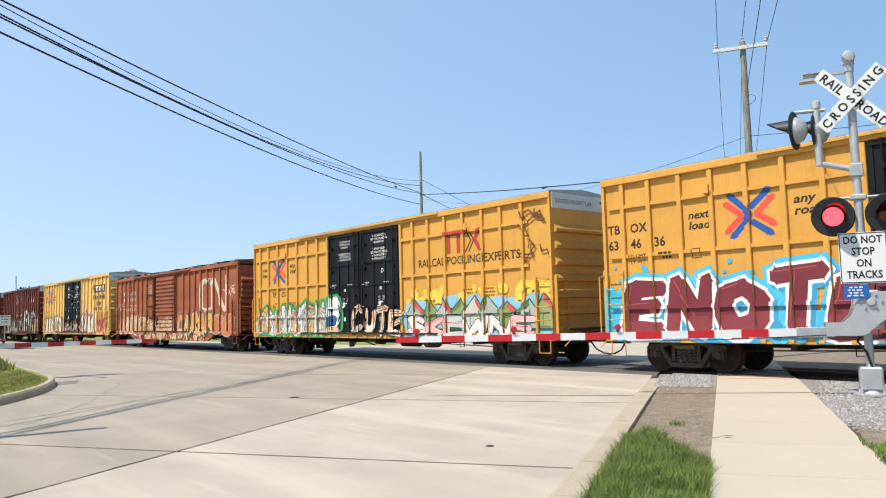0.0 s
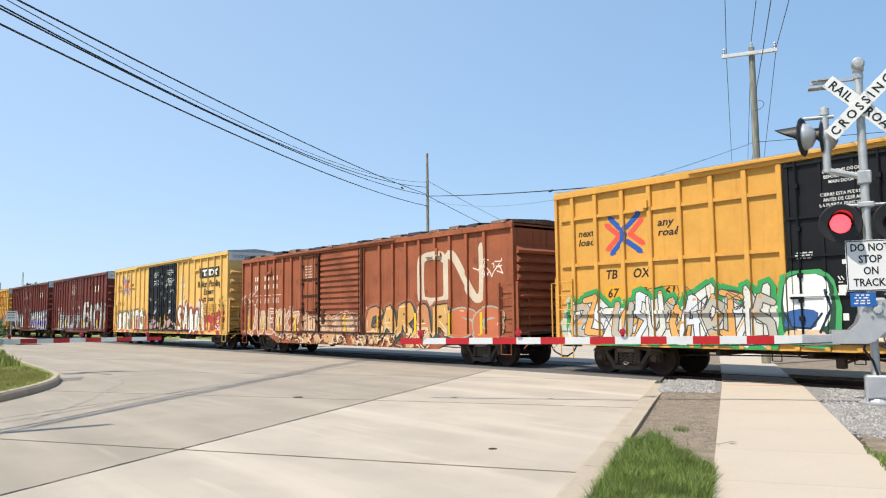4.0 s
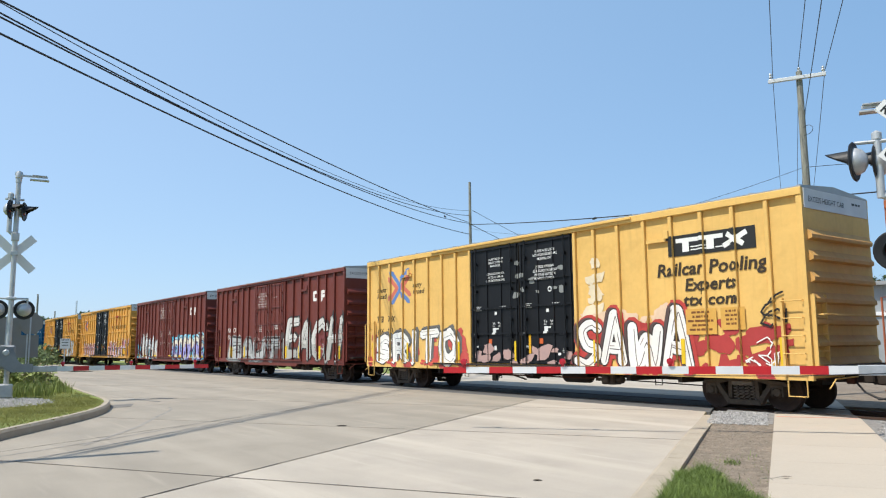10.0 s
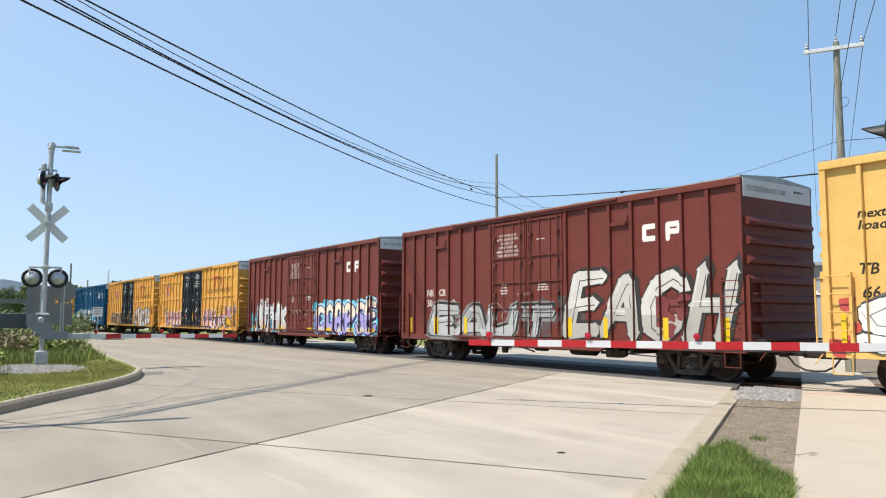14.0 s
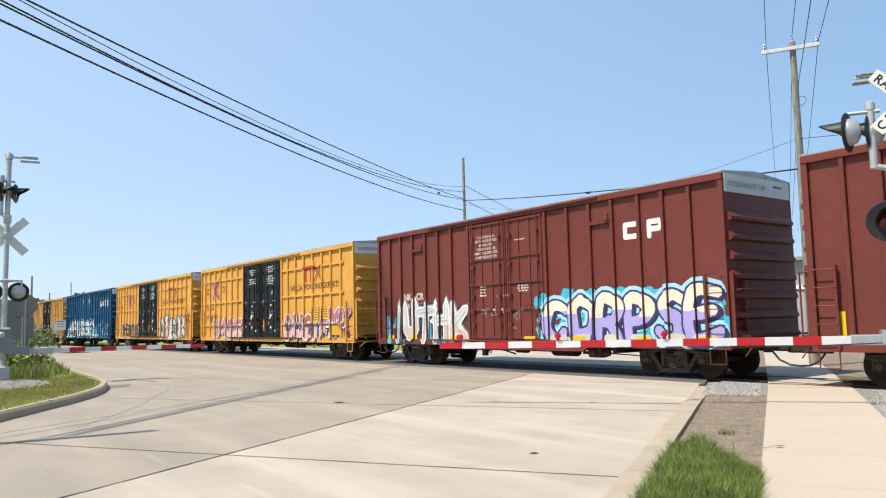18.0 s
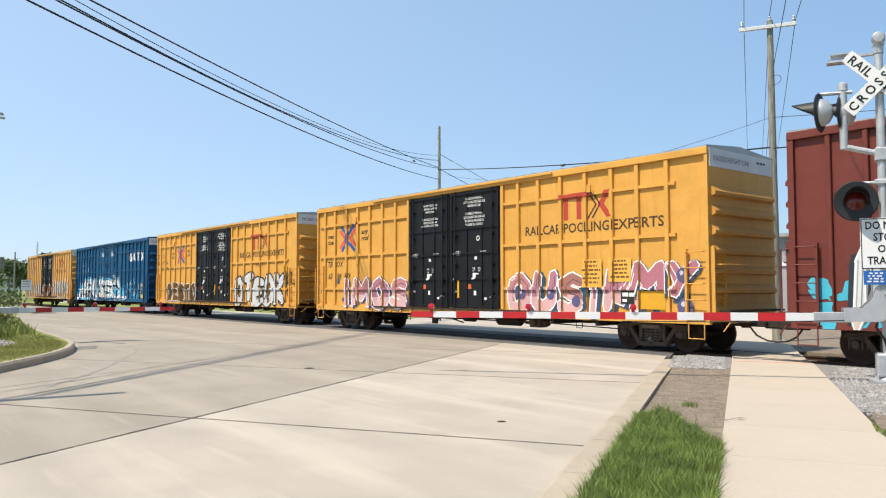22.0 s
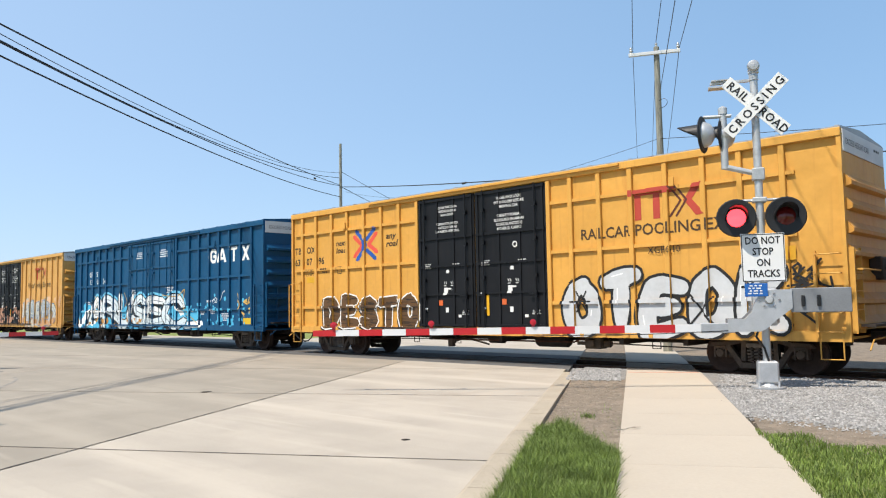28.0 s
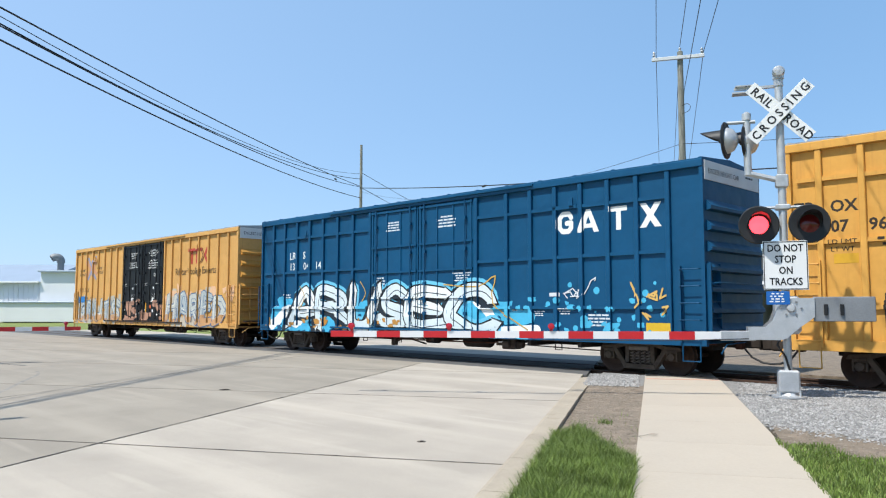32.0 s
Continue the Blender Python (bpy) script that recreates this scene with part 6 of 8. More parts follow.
# kerb and planted strip beside the street
kerb = Mesh()
kerb.v, kerb.f = [], []
prof = [(-1.40, -0.1), (-1.385, 0.02), (-1.36, 0.075), (-1.32, 0.09), (-1.06, 0.09), (-1.06, -0.1)]
us = [-16 + 1.5 * i for i in range(23)] + [18.6]
for a, b in zip(us, us[1:]):
    fade = lambda u: 1.0 if u < 14 else max(0.12, 1 - (u - 14) / 5.0)
    A = [(*uv(a + 0.006, v), z * (fade(a) if z > 0 else 1)) for v, z in prof]
    B = [(*uv(b - 0.006, v), z * (fade(b) if z > 0 else 1)) for v, z in prof]
    n = len(kerb.v)
    kerb.v += A + B
    for i in range(6):
        j = (i + 1) % 6
        kerb.f.append((n + i, n + j, n + 6 + j, n + 6 + i))
    kerb.f += [tuple(n + i for i in range(6)), tuple(n + 6 + i for i in range(6))]
tagged(part("kerb", kerb, CURB), "tan concrete kerb beside the street", "kerb", kind="structure")
tagged(part("verge", Mesh().slab([uv(-16, -1.065), uv(-16, edge_v(-16) + 0.008), uv(18.6, edge_v(18.6) + 0.008), uv(18.6, -1.065)], -0.12, 0.03), DIRT), "bare dirt and turf strip between kerb and pavement", "verge", kind="structure")

# pavement in slabs
pavement = tagged(part("pavement", Mesh().slab([uv(-16, edge_v(-16) + 0.01), uv(-16, edge_v(-16) + 1.64), uv(19.0, edge_v(19) + 1.64), uv(19.4, edge_v(19.4) + 0.01)], -0.12, 0.03), JOINT), "tan concrete pavement leading to the crossing", "pavement", kind="structure")
PAVE = []
cuts = [-16, -14.2, -12.4, -10.6, -8.8, -7.0, -5.2, -3.4, -1.6, 0.2, 2.0, 3.8, 16.9 - 1.8 * 6, 16.9 - 1.8 * 5, 16.9 - 1.8 * 4, 16.9 - 1.8 * 3, 16.9 - 1.8 * 2, 16.9 - 1.8, 16.9, 18.9]
for a, b in zip(cuts, cuts[1:]):
    q = [uv(a + 0.0025, edge_v(a)), uv(b - 0.0025, edge_v(b)), uv(b - 0.0025, edge_v(b) + 1.65), uv(a + 0.0025, edge_v(a) + 1.65)]
    q = clip(q, 1, 16.6, True)
    if len(q) > 2:
        PAVE.append(q)

# dirt and ballast on the other side of the pavement
tagged(part("dirt_strip", Mesh().slab([uv(9.0, 1.57), (-3.2, 8.7), (26.0, 4.0), (26.0, 7.2), (-2.6, 11.2), (-4.70, 11.5)], -0.12, 0.015), DIRT), "dry dirt beside the ballast", "ground", kind="structure")
bal = Mesh().slab([(-7.9, 16.75), (-5.75, 12.9), (-4.62, 11.0), (-2.6, 10.5), (26.0, 6.5), (26.0, 16.75)], -0.16, 0.02).slab([(-16.0, 16.75), (26.0, 16.75), (26.0, 20.61), (-16.0, 20.61)], -0.20, -0.125)
tagged(part("ballast_bed", bal, GRAVEL), "grey crushed stone ballast", "ballast", kind="structure")
tagged(part("gravel_strip", Mesh().slab([uv(16.6, -1.07), uv(16.6, 0.06), (-9.7, 16.6), (-10.9, 16.6)], -0.1, 0.035), GRAVEL), "grey crushed stone at the end of the verge", "ballast", kind="structure")


def stones(name, spots, size, seed, label, material=STONE):
    rg = random.Random(seed)
    m = Mesh()
    for x, y, z in spots:
        s = size * rg.uniform(0.5, 1.3)
        n = len(m.v)
        a = rg.uniform(0, 6.28)
        for k in range(4):
            t = a + k * 1.57 + rg.uniform(-.4, .4)
            m.v.append((x + s * math.cos(t) * rg.uniform(.7, 1.2), y + s * math.sin(t) * rg.uniform(.7, 1.2), z + rg.uniform(-.3, .25) * s))
        m.v.append((x + rg.uniform(-.3, .3) * s, y + rg.uniform(-.3, .3) * s, z + s * rg.uniform(.5, .9)))
        m.f += [(n, n + 1, n + 4), (n + 1, n + 2, n + 4), (n + 2, n + 3, n + 4), (n + 3, n, n + 4)]
    me = m.data(name, fix=False)
    ob = part(name, me, material)
    return tagged(ob, label, "gravel", kind="stuff")


rg = random.Random(5)
sp = []
while len(sp) < 42000:
    x, y = rg.uniform(-7.6, 4.0), rg.uniform(9.6, 16.7)
    low = 10.9 + (-4.54 - x) * 1.7 if x < -4.54 else 10.9 - (x + 4.54) * 0.2
    if x < -5.6:
        low = 12.7 - (x + 5.6) * 2.4
    d = y - low
    if d > rg.uniform(-0.5, 0.25):
        sp.append((x, y, 0.022 + 0.012 * noise.noise((x * 2, y * 2, 0))))
tagged(part("gravel_lot", Mesh().slab([(-14.8, 20.62), (60.0, 20.62), (60.0, 46.0), (-29.6, 46.0)], -0.12, -0.05), DIRT), "dry dirt and gravel beyond the railway", "ground", kind="structure")
stones("ballast_stones", sp, 0.025, 6, "loose grey crushed stones")
sp = []
while len(sp) < 1800:
    u, v = rg.uniform(16.3, 19.2), rg.uniform(-1.18, -0.03)
    x, y = uv(u, v)
    if y < 16.7:
        sp.append((x, y, 0.04))
stones("gravel_stones", sp, 0.03, 7, "loose grey crushed stones beside the kerb")

sp = []
while len(sp) < 6000:
    if rg.random() < 0.5:
        u, v = rg.uniform(8.5, 16.6), rg.uniform(-1.17, -0.03)
        sp.append((*uv(u, v), 0.03))
    else:
        x, y = rg.uniform(-5.0, 4.0), rg.uniform(8.0, 11.2)
        if y > 8.9 - (x + 3.2) * 0.16 and (x + 4.9) * 0.86 + (y - 9.3) * 0.51 > 0.0:
            sp.append((x, y, 0.015))
stones("dirt_clods", sp, 0.016, 12, "small clods and pebbles on the dirt", CLOD)

# grassy island across the street with its kerb
EDGE = [(-9.0, -3.0), (-14.05, 0.68), (-16.5, 2.24), (-19.0, 3.85), (-20.6, 4.65), (-21.8, 5.07), (-23.2, 5.42), (-25.5, 5.67), (-33.7, 6.34), (-50.0, 8.4), (-85.0, 11.5)]


def smooth_line(pts, n=6):
    out = []
    for i in range(len(pts) - 1):
        p0, p1, p2, p3 = pts[max(i - 1, 0)], pts[i], pts[i + 1], pts[min(i + 2, len(pts) - 1)]
        for k in range(n):
            t = k / n
            out.append(tuple(0.5 * ((2 * b) + (c - a) * t + (2 * a - 5 * b + 4 * c - d) * t * t + (-a + 3 * b - 3 * c + d) * t ** 3) for a, b, c, d in zip(p0, p1, p2, p3)))
    return out + [pts[-1]]


edge = smooth_line(EDGE)

k2 = Mesh()
for (a, b) in zip(range(len(edge) - 1), range(1, len(edge))):
    pa, pb = Vector(edge[a]), Vector(edge[b])
    d = (pb - pa).normalized()
    nrm = Vector((d.y, -d.x))
    if nrm.dot(Vector((-30, -5)) - pa) < 0:
        nrm = -nrm
    A = [pa, pa + nrm * 0.02, pa + nrm * 0.06, pa + nrm * 0.18, pa + nrm * 0.18]
    Bq = [pb, pb + nrm * 0.02, pb + nrm * 0.06, pb + nrm * 0.18, pb + nrm * 0.18]
    zz = [-0.1, 0.13, 0.18, 0.18, -0.1]
    n = len(k2.v)
    k2.v += [(p.x, p.y, z) for p, z in zip(A, zz)] + [(p.x, p.y, z) for p, z in zip(Bq, zz)]
    for i in range(4):
        k2.f.append((n + i, n + i + 1, n + 6 + i, n + 5 + i))
tagged(part("kerb_island", k2, CURB), "tan concrete kerb curving round a grassy corner", "kerb", kind="structure")
isl = [(p[0] - 0.10, p[1] - 0.16) for p in edge] + [(-85.0, -60.0), (-9.0, -60.0)]
tagged(part("lawn_corner", Mesh().slab(isl, -0.1, 0.165), LAWN), "mown grass corner behind the kerb", "lawn", kind="structure")
sp = []
while len(sp) < 3200:
    a, r = rg.uniform(0, 6.28), rg.uniform(0, 1) ** 0.55 * rg.uniform(0.92, 1.12)
    sp.append((-24.3 + 2.2 * r * math.cos(a), 2.5 + 1.5 * r * math.sin(a), 0.18))
stones("gravel_patch", sp, 0.032, 8, "patch of grey stones round the signal foot")


def blades(name, spots, hmin, hmax, seed, label, material=GRASS, width=0.008, lean=0.35):
    rg = random.Random(seed)
    m = Mesh()
    for x, y, z in spots:
        clump = 0.5 + 0.5 * noise.noise((x * 3.5, y * 3.5, seed))
        h, a = hmin + (hmax - hmin) * rg.random() * (0.35 + 1.1 * clump), rg.uniform(0, 6.28)
        lx, ly = math.cos(a) * h * rg.uniform(0.05, lean), math.sin(a) * h * rg.uniform(0.05, lean)
        b = rg.uniform(0, 6.28)
        wx, wy = math.cos(b) * width, math.sin(b) * width
        n = len(m.v)
        m.v += [(x - wx, y - wy, z), (x + wx, y + wy, z), (x + lx * 0.4 - wx * 0.7, y + ly * 0.4 - wy * 0.7, z + h * 0.6), (x + lx * 0.4 + wx * 0.7, y + ly * 0.4 + wy * 0.7, z + h * 0.6), (x + lx, y + ly, z + h)]
        m.f += [(n, n + 1, n + 3, n + 2), (n + 2, n + 3, n + 4)]
    return tagged(part(name, m.data(name, fix=False), material), label, "grass", kind="stuff")


tagged(part("lawn_roadside", Mesh().slab([uv(-16, 1.14), uv(9.7, 1.58), uv(7.6, 3.6), uv(4.0, 7.0), uv(-4, 14), uv(-16, 14)], -0.12, 0.022), LAWN), "green turf beside the pavement", "lawn", kind="structure")
sp = []
while len(sp) < 90000:
    u, v = rg.uniform(2.0, 10.3), rg.uniform(-1.05, 0.0)
    lim = 10.0 - 0.9 * abs(v + 0.75) + 0.5 * noise.noise((v * 3, u, 0))
    if u < lim - max(0.0, v + 0.72) * 1.9 and v < edge_v(u) + 0.01 and noise.noise((u * 2.3, v * 2.3, 7)) > rg.uniform(-1.0, -0.25):
        sp.append((*uv(u, v), 0.03))
blades("verge_tuft", [(*uv(11.1 + rg.gauss(0, 0.10), -0.50 + rg.gauss(0, 0.06)), 0.03) for _ in range(90)] + [(*uv(rg.uniform(8.8, 12.0), rg.uniform(-1.1, -0.05)), 0.03) for _ in range(60)], 0.03, 0.10, 14, "short grass tufts on the bare dirt", width=0.004, lean=0.9)
blades("verge_grass", sp, 0.04, 0.19, 9, "tall green grass between kerb and pavement", width=0.0025, lean=0.95)
sp = []
while len(sp) < 50000:
    u, v = rg.uniform(2.5, 10.8), rg.uniform(1.30, 6.0)
    lim = 10.2 - 1.05 * (v - 1.63) + 0.5 * noise.noise((v * 2, u * 2, 3))
    if u < lim and v > edge_v(u) + 1.62 + 0.05 * noise.noise((u * 2.2, 0, 5)):
        sp.append((*uv(u, v), 0.0))
blades("roadside_grass", [(q[0], q[1], 0.03) for q in sp], 0.03, 0.085, 10, "short green grass beside the pavement", width=0.005, lean=0.9)
sp = []
while len(sp) < 110000:
    k = rg.randrange(6, len(edge) - 14)
    p = edge[k]
    d = rg.uniform(0.2, 7.0)
    q = (p[0] - 0.35 * d, p[1] - 0.85 * d - 0.15)
    if math.hypot((q[0] + 24.3) / 2.2, (q[1] - 2.5) / 1.5) < 0.9 + 0.25 * noise.noise((q[0] * 2, q[1] * 2, 4)):
        continue
    sp.append((p[0] - 0.35 * d + rg.uniform(-.7, .7), p[1] - 0.85 * d - 0.15, 0.165))
blades("corner_grass", sp, 0.015, 0.045, 11, "mown green grass on the corner", MOWN, width=0.006, lean=1.2)
sp = []
while len(sp) < 26000:
    k = rg.randrange(34, len(edge) - 8)
    t, d = rg.random(), rg.uniform(0.5, 9.0)
    q = (edge[k][0] + (edge[k + 1][0] - edge[k][0]) * t, edge[k][1] + (edge[k + 1][1] - edge[k][1]) * t - d)
    if q[0] < -26.6 and (q[0] < -28.0 or d > 1.2) and noise.noise((q[0] * 0.7, q[1] * 0.7, 2)) > rg.uniform(-0.9, 0.1):
        sp.append((*q, 0.16))
blades("rank_grass", sp, 0.10, 0.46, 15, "tall unmown grass and weeds behind the signal", LEAF, width=0.011, lean=0.55)
sp = [(rg.gauss(-23.6, 1.5), rg.gauss(0.75, 0.35), 0.16) for _ in range(5000)]
blades("rank_grass", sp, 0.15, 0.95, 16, "tall unmown grass beside the gravel patch", GRASS, width=0.008, lean=0.5)
rn = random.Random(17)
blades("verge_grass", [(*uv(u, rn.uniform(-1.05, edge_v(u))), 0.03) for u in (rn.uniform(-12.0, 2.1) for _ in range(26000))], 0.04, 0.17, 18, "tall green grass between kerb and pavement", width=0.006, lean=0.95)
blades("roadside_grass", [(*uv(u, edge_v(u) + 1.66 + rn.uniform(0.0, 4.2)), 0.03) for u in (rn.uniform(-12.0, 2.6) for _ in range(40000))], 0.03, 0.085, 19, "short green grass beside the pavement", width=0.009, lean=0.9)


# ---- small castings, marks and litter on the street ----
def casting(x, y, r, label):
    ob = thing("manhole_cover", pose(x, y, 0.0), label, "manhole cover")
    part("ring", Mesh().lathe([(r + 0.02, -0.02), (r + 0.02, 0.004), (r, 0.004), (r, -0.02)], (0, 0, 0), (0, 0, 1), 24), STEEL, ob)
    part("lid", Mesh().lathe([(r - 0.01, -0.02), (r - 0.01, 0.006), (r * 0.6, 0.006), (r * 0.58, 0.011), (0.0, 0.011)], (0, 0, 0), (0, 0, 1), 24), STEEL, ob)


casting(-14.15, 7.84, 0.09, "small dark iron cover set in the concrete")
casting(-6.95, 6.55, 0.035, "small dark iron cover set in the concrete")
SEAL = mat("joint_sealant", (0.055, 0.045, 0.037), 0.85, vary=0.4, scale=5, bump=0.2)


def sealant(a, b, wmin, wmax, seed, label):
    """Uneven bead of tar along a joint."""
    rg = random.Random(seed)
    a, b = Vector(a), Vector(b)
    d = (b - a).normalized()
    nrm = Vector((-d.y, d.x))
    n = int((b - a).length / 0.16)
    m, k = Mesh(), len([])
    for i in range(n + 1):
        p = a.lerp(b, i / n) + nrm * rg.uniform(-0.008, 0.008)
        w = rg.uniform(wmin, wmax) * (0.6 + 0.8 * abs(noise.noise((i * 0.13, seed, 0)))) / 2
        m.v += [(*(p + nrm * w), 0.003), (*(p - nrm * w), 0.003)]
        if i:
            m.f.append((2 * i - 2, 2 * i - 1, 2 * i + 1, 2 * i))
    tagged(part("joint_sealant", m, SEAL, fix=False), label, "road joint", kind="structure")


for k, u in enumerate((-3.43, 2.32, 8.07, 13.82)):
    sealant(uv(u, -1.42), uv(u, -6.3 if k == 3 else -28), 0.016, 0.052, k, "dark tar bead along a concrete joint")
sealant(uv(-6, -6.40), uv(22.0, -6.45), 0.010, 0.042, 9, "dark tar bead along a concrete joint")
sealant(uv(-6, -11.42), uv(24.0, -11.42), 0.008, 0.025, 10, "thin dark crack along a concrete joint")
TYRE_SHADOW = mat("tyre_mark", (0.27, 0.242, 0.208), 0.9, vary=0.35, scale=2.0, fine=14, bump=0.0, dirt=(0.36, 0.325, 0.275), dirt_amt=0.7)


def tyre_mark(pts, w):
    line = smooth_line(pts, 10)
    m = Mesh()
    for i in range(len(line) - 1):
        a, b = Vector(line[i]), Vector(line[i + 1])
        d = (b - a).normalized()
        nrm = Vector((-d.y, d.x)) * w / 2
        m.poly([(*(a + nrm), 0.004), (*(a - nrm), 0.004), (*(b - nrm), 0.004), (*(b + nrm), 0.004)])
    tagged(part("tyre_mark", m, TYRE_SHADOW, fix=False), "faint dark line on concrete, tyre arc and painted cable shadows", "tyre mark", kind="structure")


# two straight lines: overhead cables' shadows painted onto the concrete
tyre_mark([(-11.9, -1.4), (-14.3, 2.65), (-17.08, 6.3), (-24.45, 16.1)], 0.06)
tyre_mark([(-11.1, -1.4), (-13.59, 2.72), (-16.45, 6.07), (-22.88, 14.25)], 0.06)
# curved mark of turning tyres
tyre_mark([(-21.68, 6.6), (-20.6, 6.3), (-18.85, 5.45), (-16.56, 4.35), (-14.2, 2.9)], 0.08)
DARKPATCH = mat("dark_road_patch", (0.17, 0.155, 0.135), 0.8, vary=0.35, scale=3.0, fine=14, bump=0.0, dirt=(0.30, 0.27, 0.23), dirt_amt=0.5)
tagged(part("stain", Mesh().slab([(-23.6, 5.46), (-23.7, 6.18), (-22.7, 5.85), (-22.45, 5.30)], 0.001, 0.004), DARKPATCH), "dark damp stain beside the kerb", "stain", kind="structure")
# two flat dark shapes, a few millimetres proud of the concrete
tagged(part("drain_frame", Mesh().slab([(-25.7, 7.2), (-25.9, 7.5), (-25.2, 7.9), (-25.05, 7.6)], 0.001, 0.004).slab([(-25.4, 6.75), (-25.2, 6.75), (-23.9, 6.95), (-24.2, 7.1)], 0.001, 0.004), DARKPATCH), "two dark angled shapes on the concrete", "stain", kind="structure")
tw = thing("twig", pose(-5.12, 8.56, 0.04, 0, 0, 20), "small dry brown twig on the pavement", "twig")
part("stem", Mesh().path([(-0.09, -0.04, 0.004), (-0.02, 0.0, 0.008), (0.05, 0.012, 0.015), (0.12, 0.09, 0.03)], 0.0035, 5), WOODP, tw)
part("side_twig", Mesh().path([(0.0, 0.0, 0.01), (0.05, -0.08, 0.006), (0.07, -0.16, 0.004)], 0.003, 5), WOODP, tw)
part("dry_leaf", Mesh().slab([(0.11, 0.07), (0.17, 0.09), (0.22, 0.15), (0.14, 0.14)], 0.028, 0.031), DIRT, tw)



# ---- plants ----
def leaf_cloud(m, c, r, n, size, rg, squash=1.0):
    for _ in range(n):
        d = Vector((rg.gauss(0, 1), rg.gauss(0, 1), rg.gauss(0, 1))).normalized() * (r * rg.uniform(0.55, 1.0))
        p = Vector(c) + Vector((d.x, d.y, d.z * squash))
        a = Vector((rg.gauss(0, 1), rg.gauss(0, 1), rg.gauss(0, 1))).normalized()
        b = a.orthogonal().normalized()
        s = size * rg.uniform(0.6, 1.4)
        q = a.cross(b)
        m.poly([p - b * s, p + q * s * 0.6, p + b * s, p - q * s * 0.6])


def tree_meshes(seed, h, spread):
    rg = random.Random(seed)
    t = Mesh().tube((0, 0, 0), (0.1, 0, h * 0.45), 0.03 * h, 0.018 * h, 8)
    c = Mesh()
    for _ in range(9):
        a, z = rg.uniform(0, 6.28), rg.uniform(0.35, 0.85) * h
        r = spread * rg.uniform(0.3, 0.8) * (1.2 - z / h)
        e = (math.cos(a) * r, math.sin(a) * r, z)
        t.tube((0.05, 0, h * 0.3), e, 0.011 * h, 0.004 * h, 5)
        leaf_cloud(c, e, spread * rg.uniform(0.28, 0.45), 230, 0.028 * h, rg, 0.8)
    leaf_cloud(c, (0, 0, h * 0.78), spread * 0.45, 300, 0.028 * h, rg, 0.9)
    return t.data("trunk"), c.data("crown", fix=False)


def tree(at, seed, h, spread, label):
    ob = thing("tree", at, label, "tree", "trees along the far skyline")
    t, c = tree_meshes(seed, h, spread)
    part("trunk", t, WOODP, ob)
    part("crown", c, LEAFD, ob)
    return ob


t0 = [tree(pose(-150, 30, 0), 1, 8.5, 4.5, "leafy green broad tree"), tree(pose(-158, 18, 0), 2, 7.5, 5.0, "leafy green broad tree"), tree(pose(-140, 6, 0), 3, 7.0, 4.2, "leafy green broad tree")]
rg = random.Random(77)
for i in range(34):
    a = 74 + i * 0.85 + rg.uniform(-.4, .4)
    d = rg.uniform(140, 200)
    copy_thing(t0[i % 3], pose(-d * math.sin(radians(a)), d * math.cos(radians(a)), -0.15, 0, 0, rg.uniform(0, 360)))
for i in range(14):
    a = 8 + i * 2.1
    d = rg.uniform(120, 180)
    copy_thing(t0[i % 3], pose(-d * math.sin(radians(a)), d * math.cos(radians(a)), -0.15, 0, 0, rg.uniform(0, 360)))


def bush(at, seed, r, h, label, n=500, leaf=0.06):
    rg = random.Random(seed)
    ob = thing("bush", at, label, "bush", "weeds and bushes on the corner")
    m, st = Mesh(), Mesh()
    for _ in range(7):
        a, q = rg.uniform(0, 6.28), rg.uniform(0, 0.6) * r
        e = (q * math.cos(a), q * math.sin(a), h * rg.uniform(0.35, 0.75))
        st.tube((0, 0, 0), e, 0.02, 0.008, 5)
        leaf_cloud(m, e, r * 0.5, n // 7, leaf, rg, h / r * 0.6)
    part("stems", st, WOODP, ob)
    part("leaves", m.data("leaves", fix=False), LEAFB if seed == 2 else LEAF, ob)
    return ob


b0 = [bush(pose(-30.5, 4.6, 0.1), 1, 0.8, 0.9, "low green weedy bush"), bush(pose(-32.0, 4.9, 0.1), 2, 0.9, 1.0, "low dry brown-green weeds"), bush(pose(-22.5, 1.05, 0.15), 3, 0.8, 1.0, "tall green leafy weeds", 700, 0.07)]
rg = random.Random(91)
for i in range(30):
    x = rg.uniform(-44, -30)
    y = rg.uniform(-3.0, 5.0 - max(0, (x + 32)) * 0.6)
    copy_thing(b0[i % 2], pose(x, y, 0.1, 0, 0, rg.uniform(0, 360)))
for i in range(9):
    copy_thing(b0[2], pose(-25.5 + 0.62 * i, rg.uniform(0.2, 1.15), 0.15, 0, 0, rg.uniform(0, 360)))


rg = random.Random(131)
m = Mesh()
for i in range(120):
    a, d = radians(rg.uniform(80.8, 94.0)), rg.uniform(62, 120)
    h = rg.uniform(0.9, 2.1) * d / 90
    leaf_cloud(m, (-d * math.sin(a), d * math.cos(a), h * 0.5), h * 0.8, 110, 0.16 * d / 80, rg, 0.8)
tagged(part("far_thicket", m.data("far_thicket", fix=False), LEAFD), "dense green thicket along the far roadside", "bushes", kind="stuff")
m = Mesh()
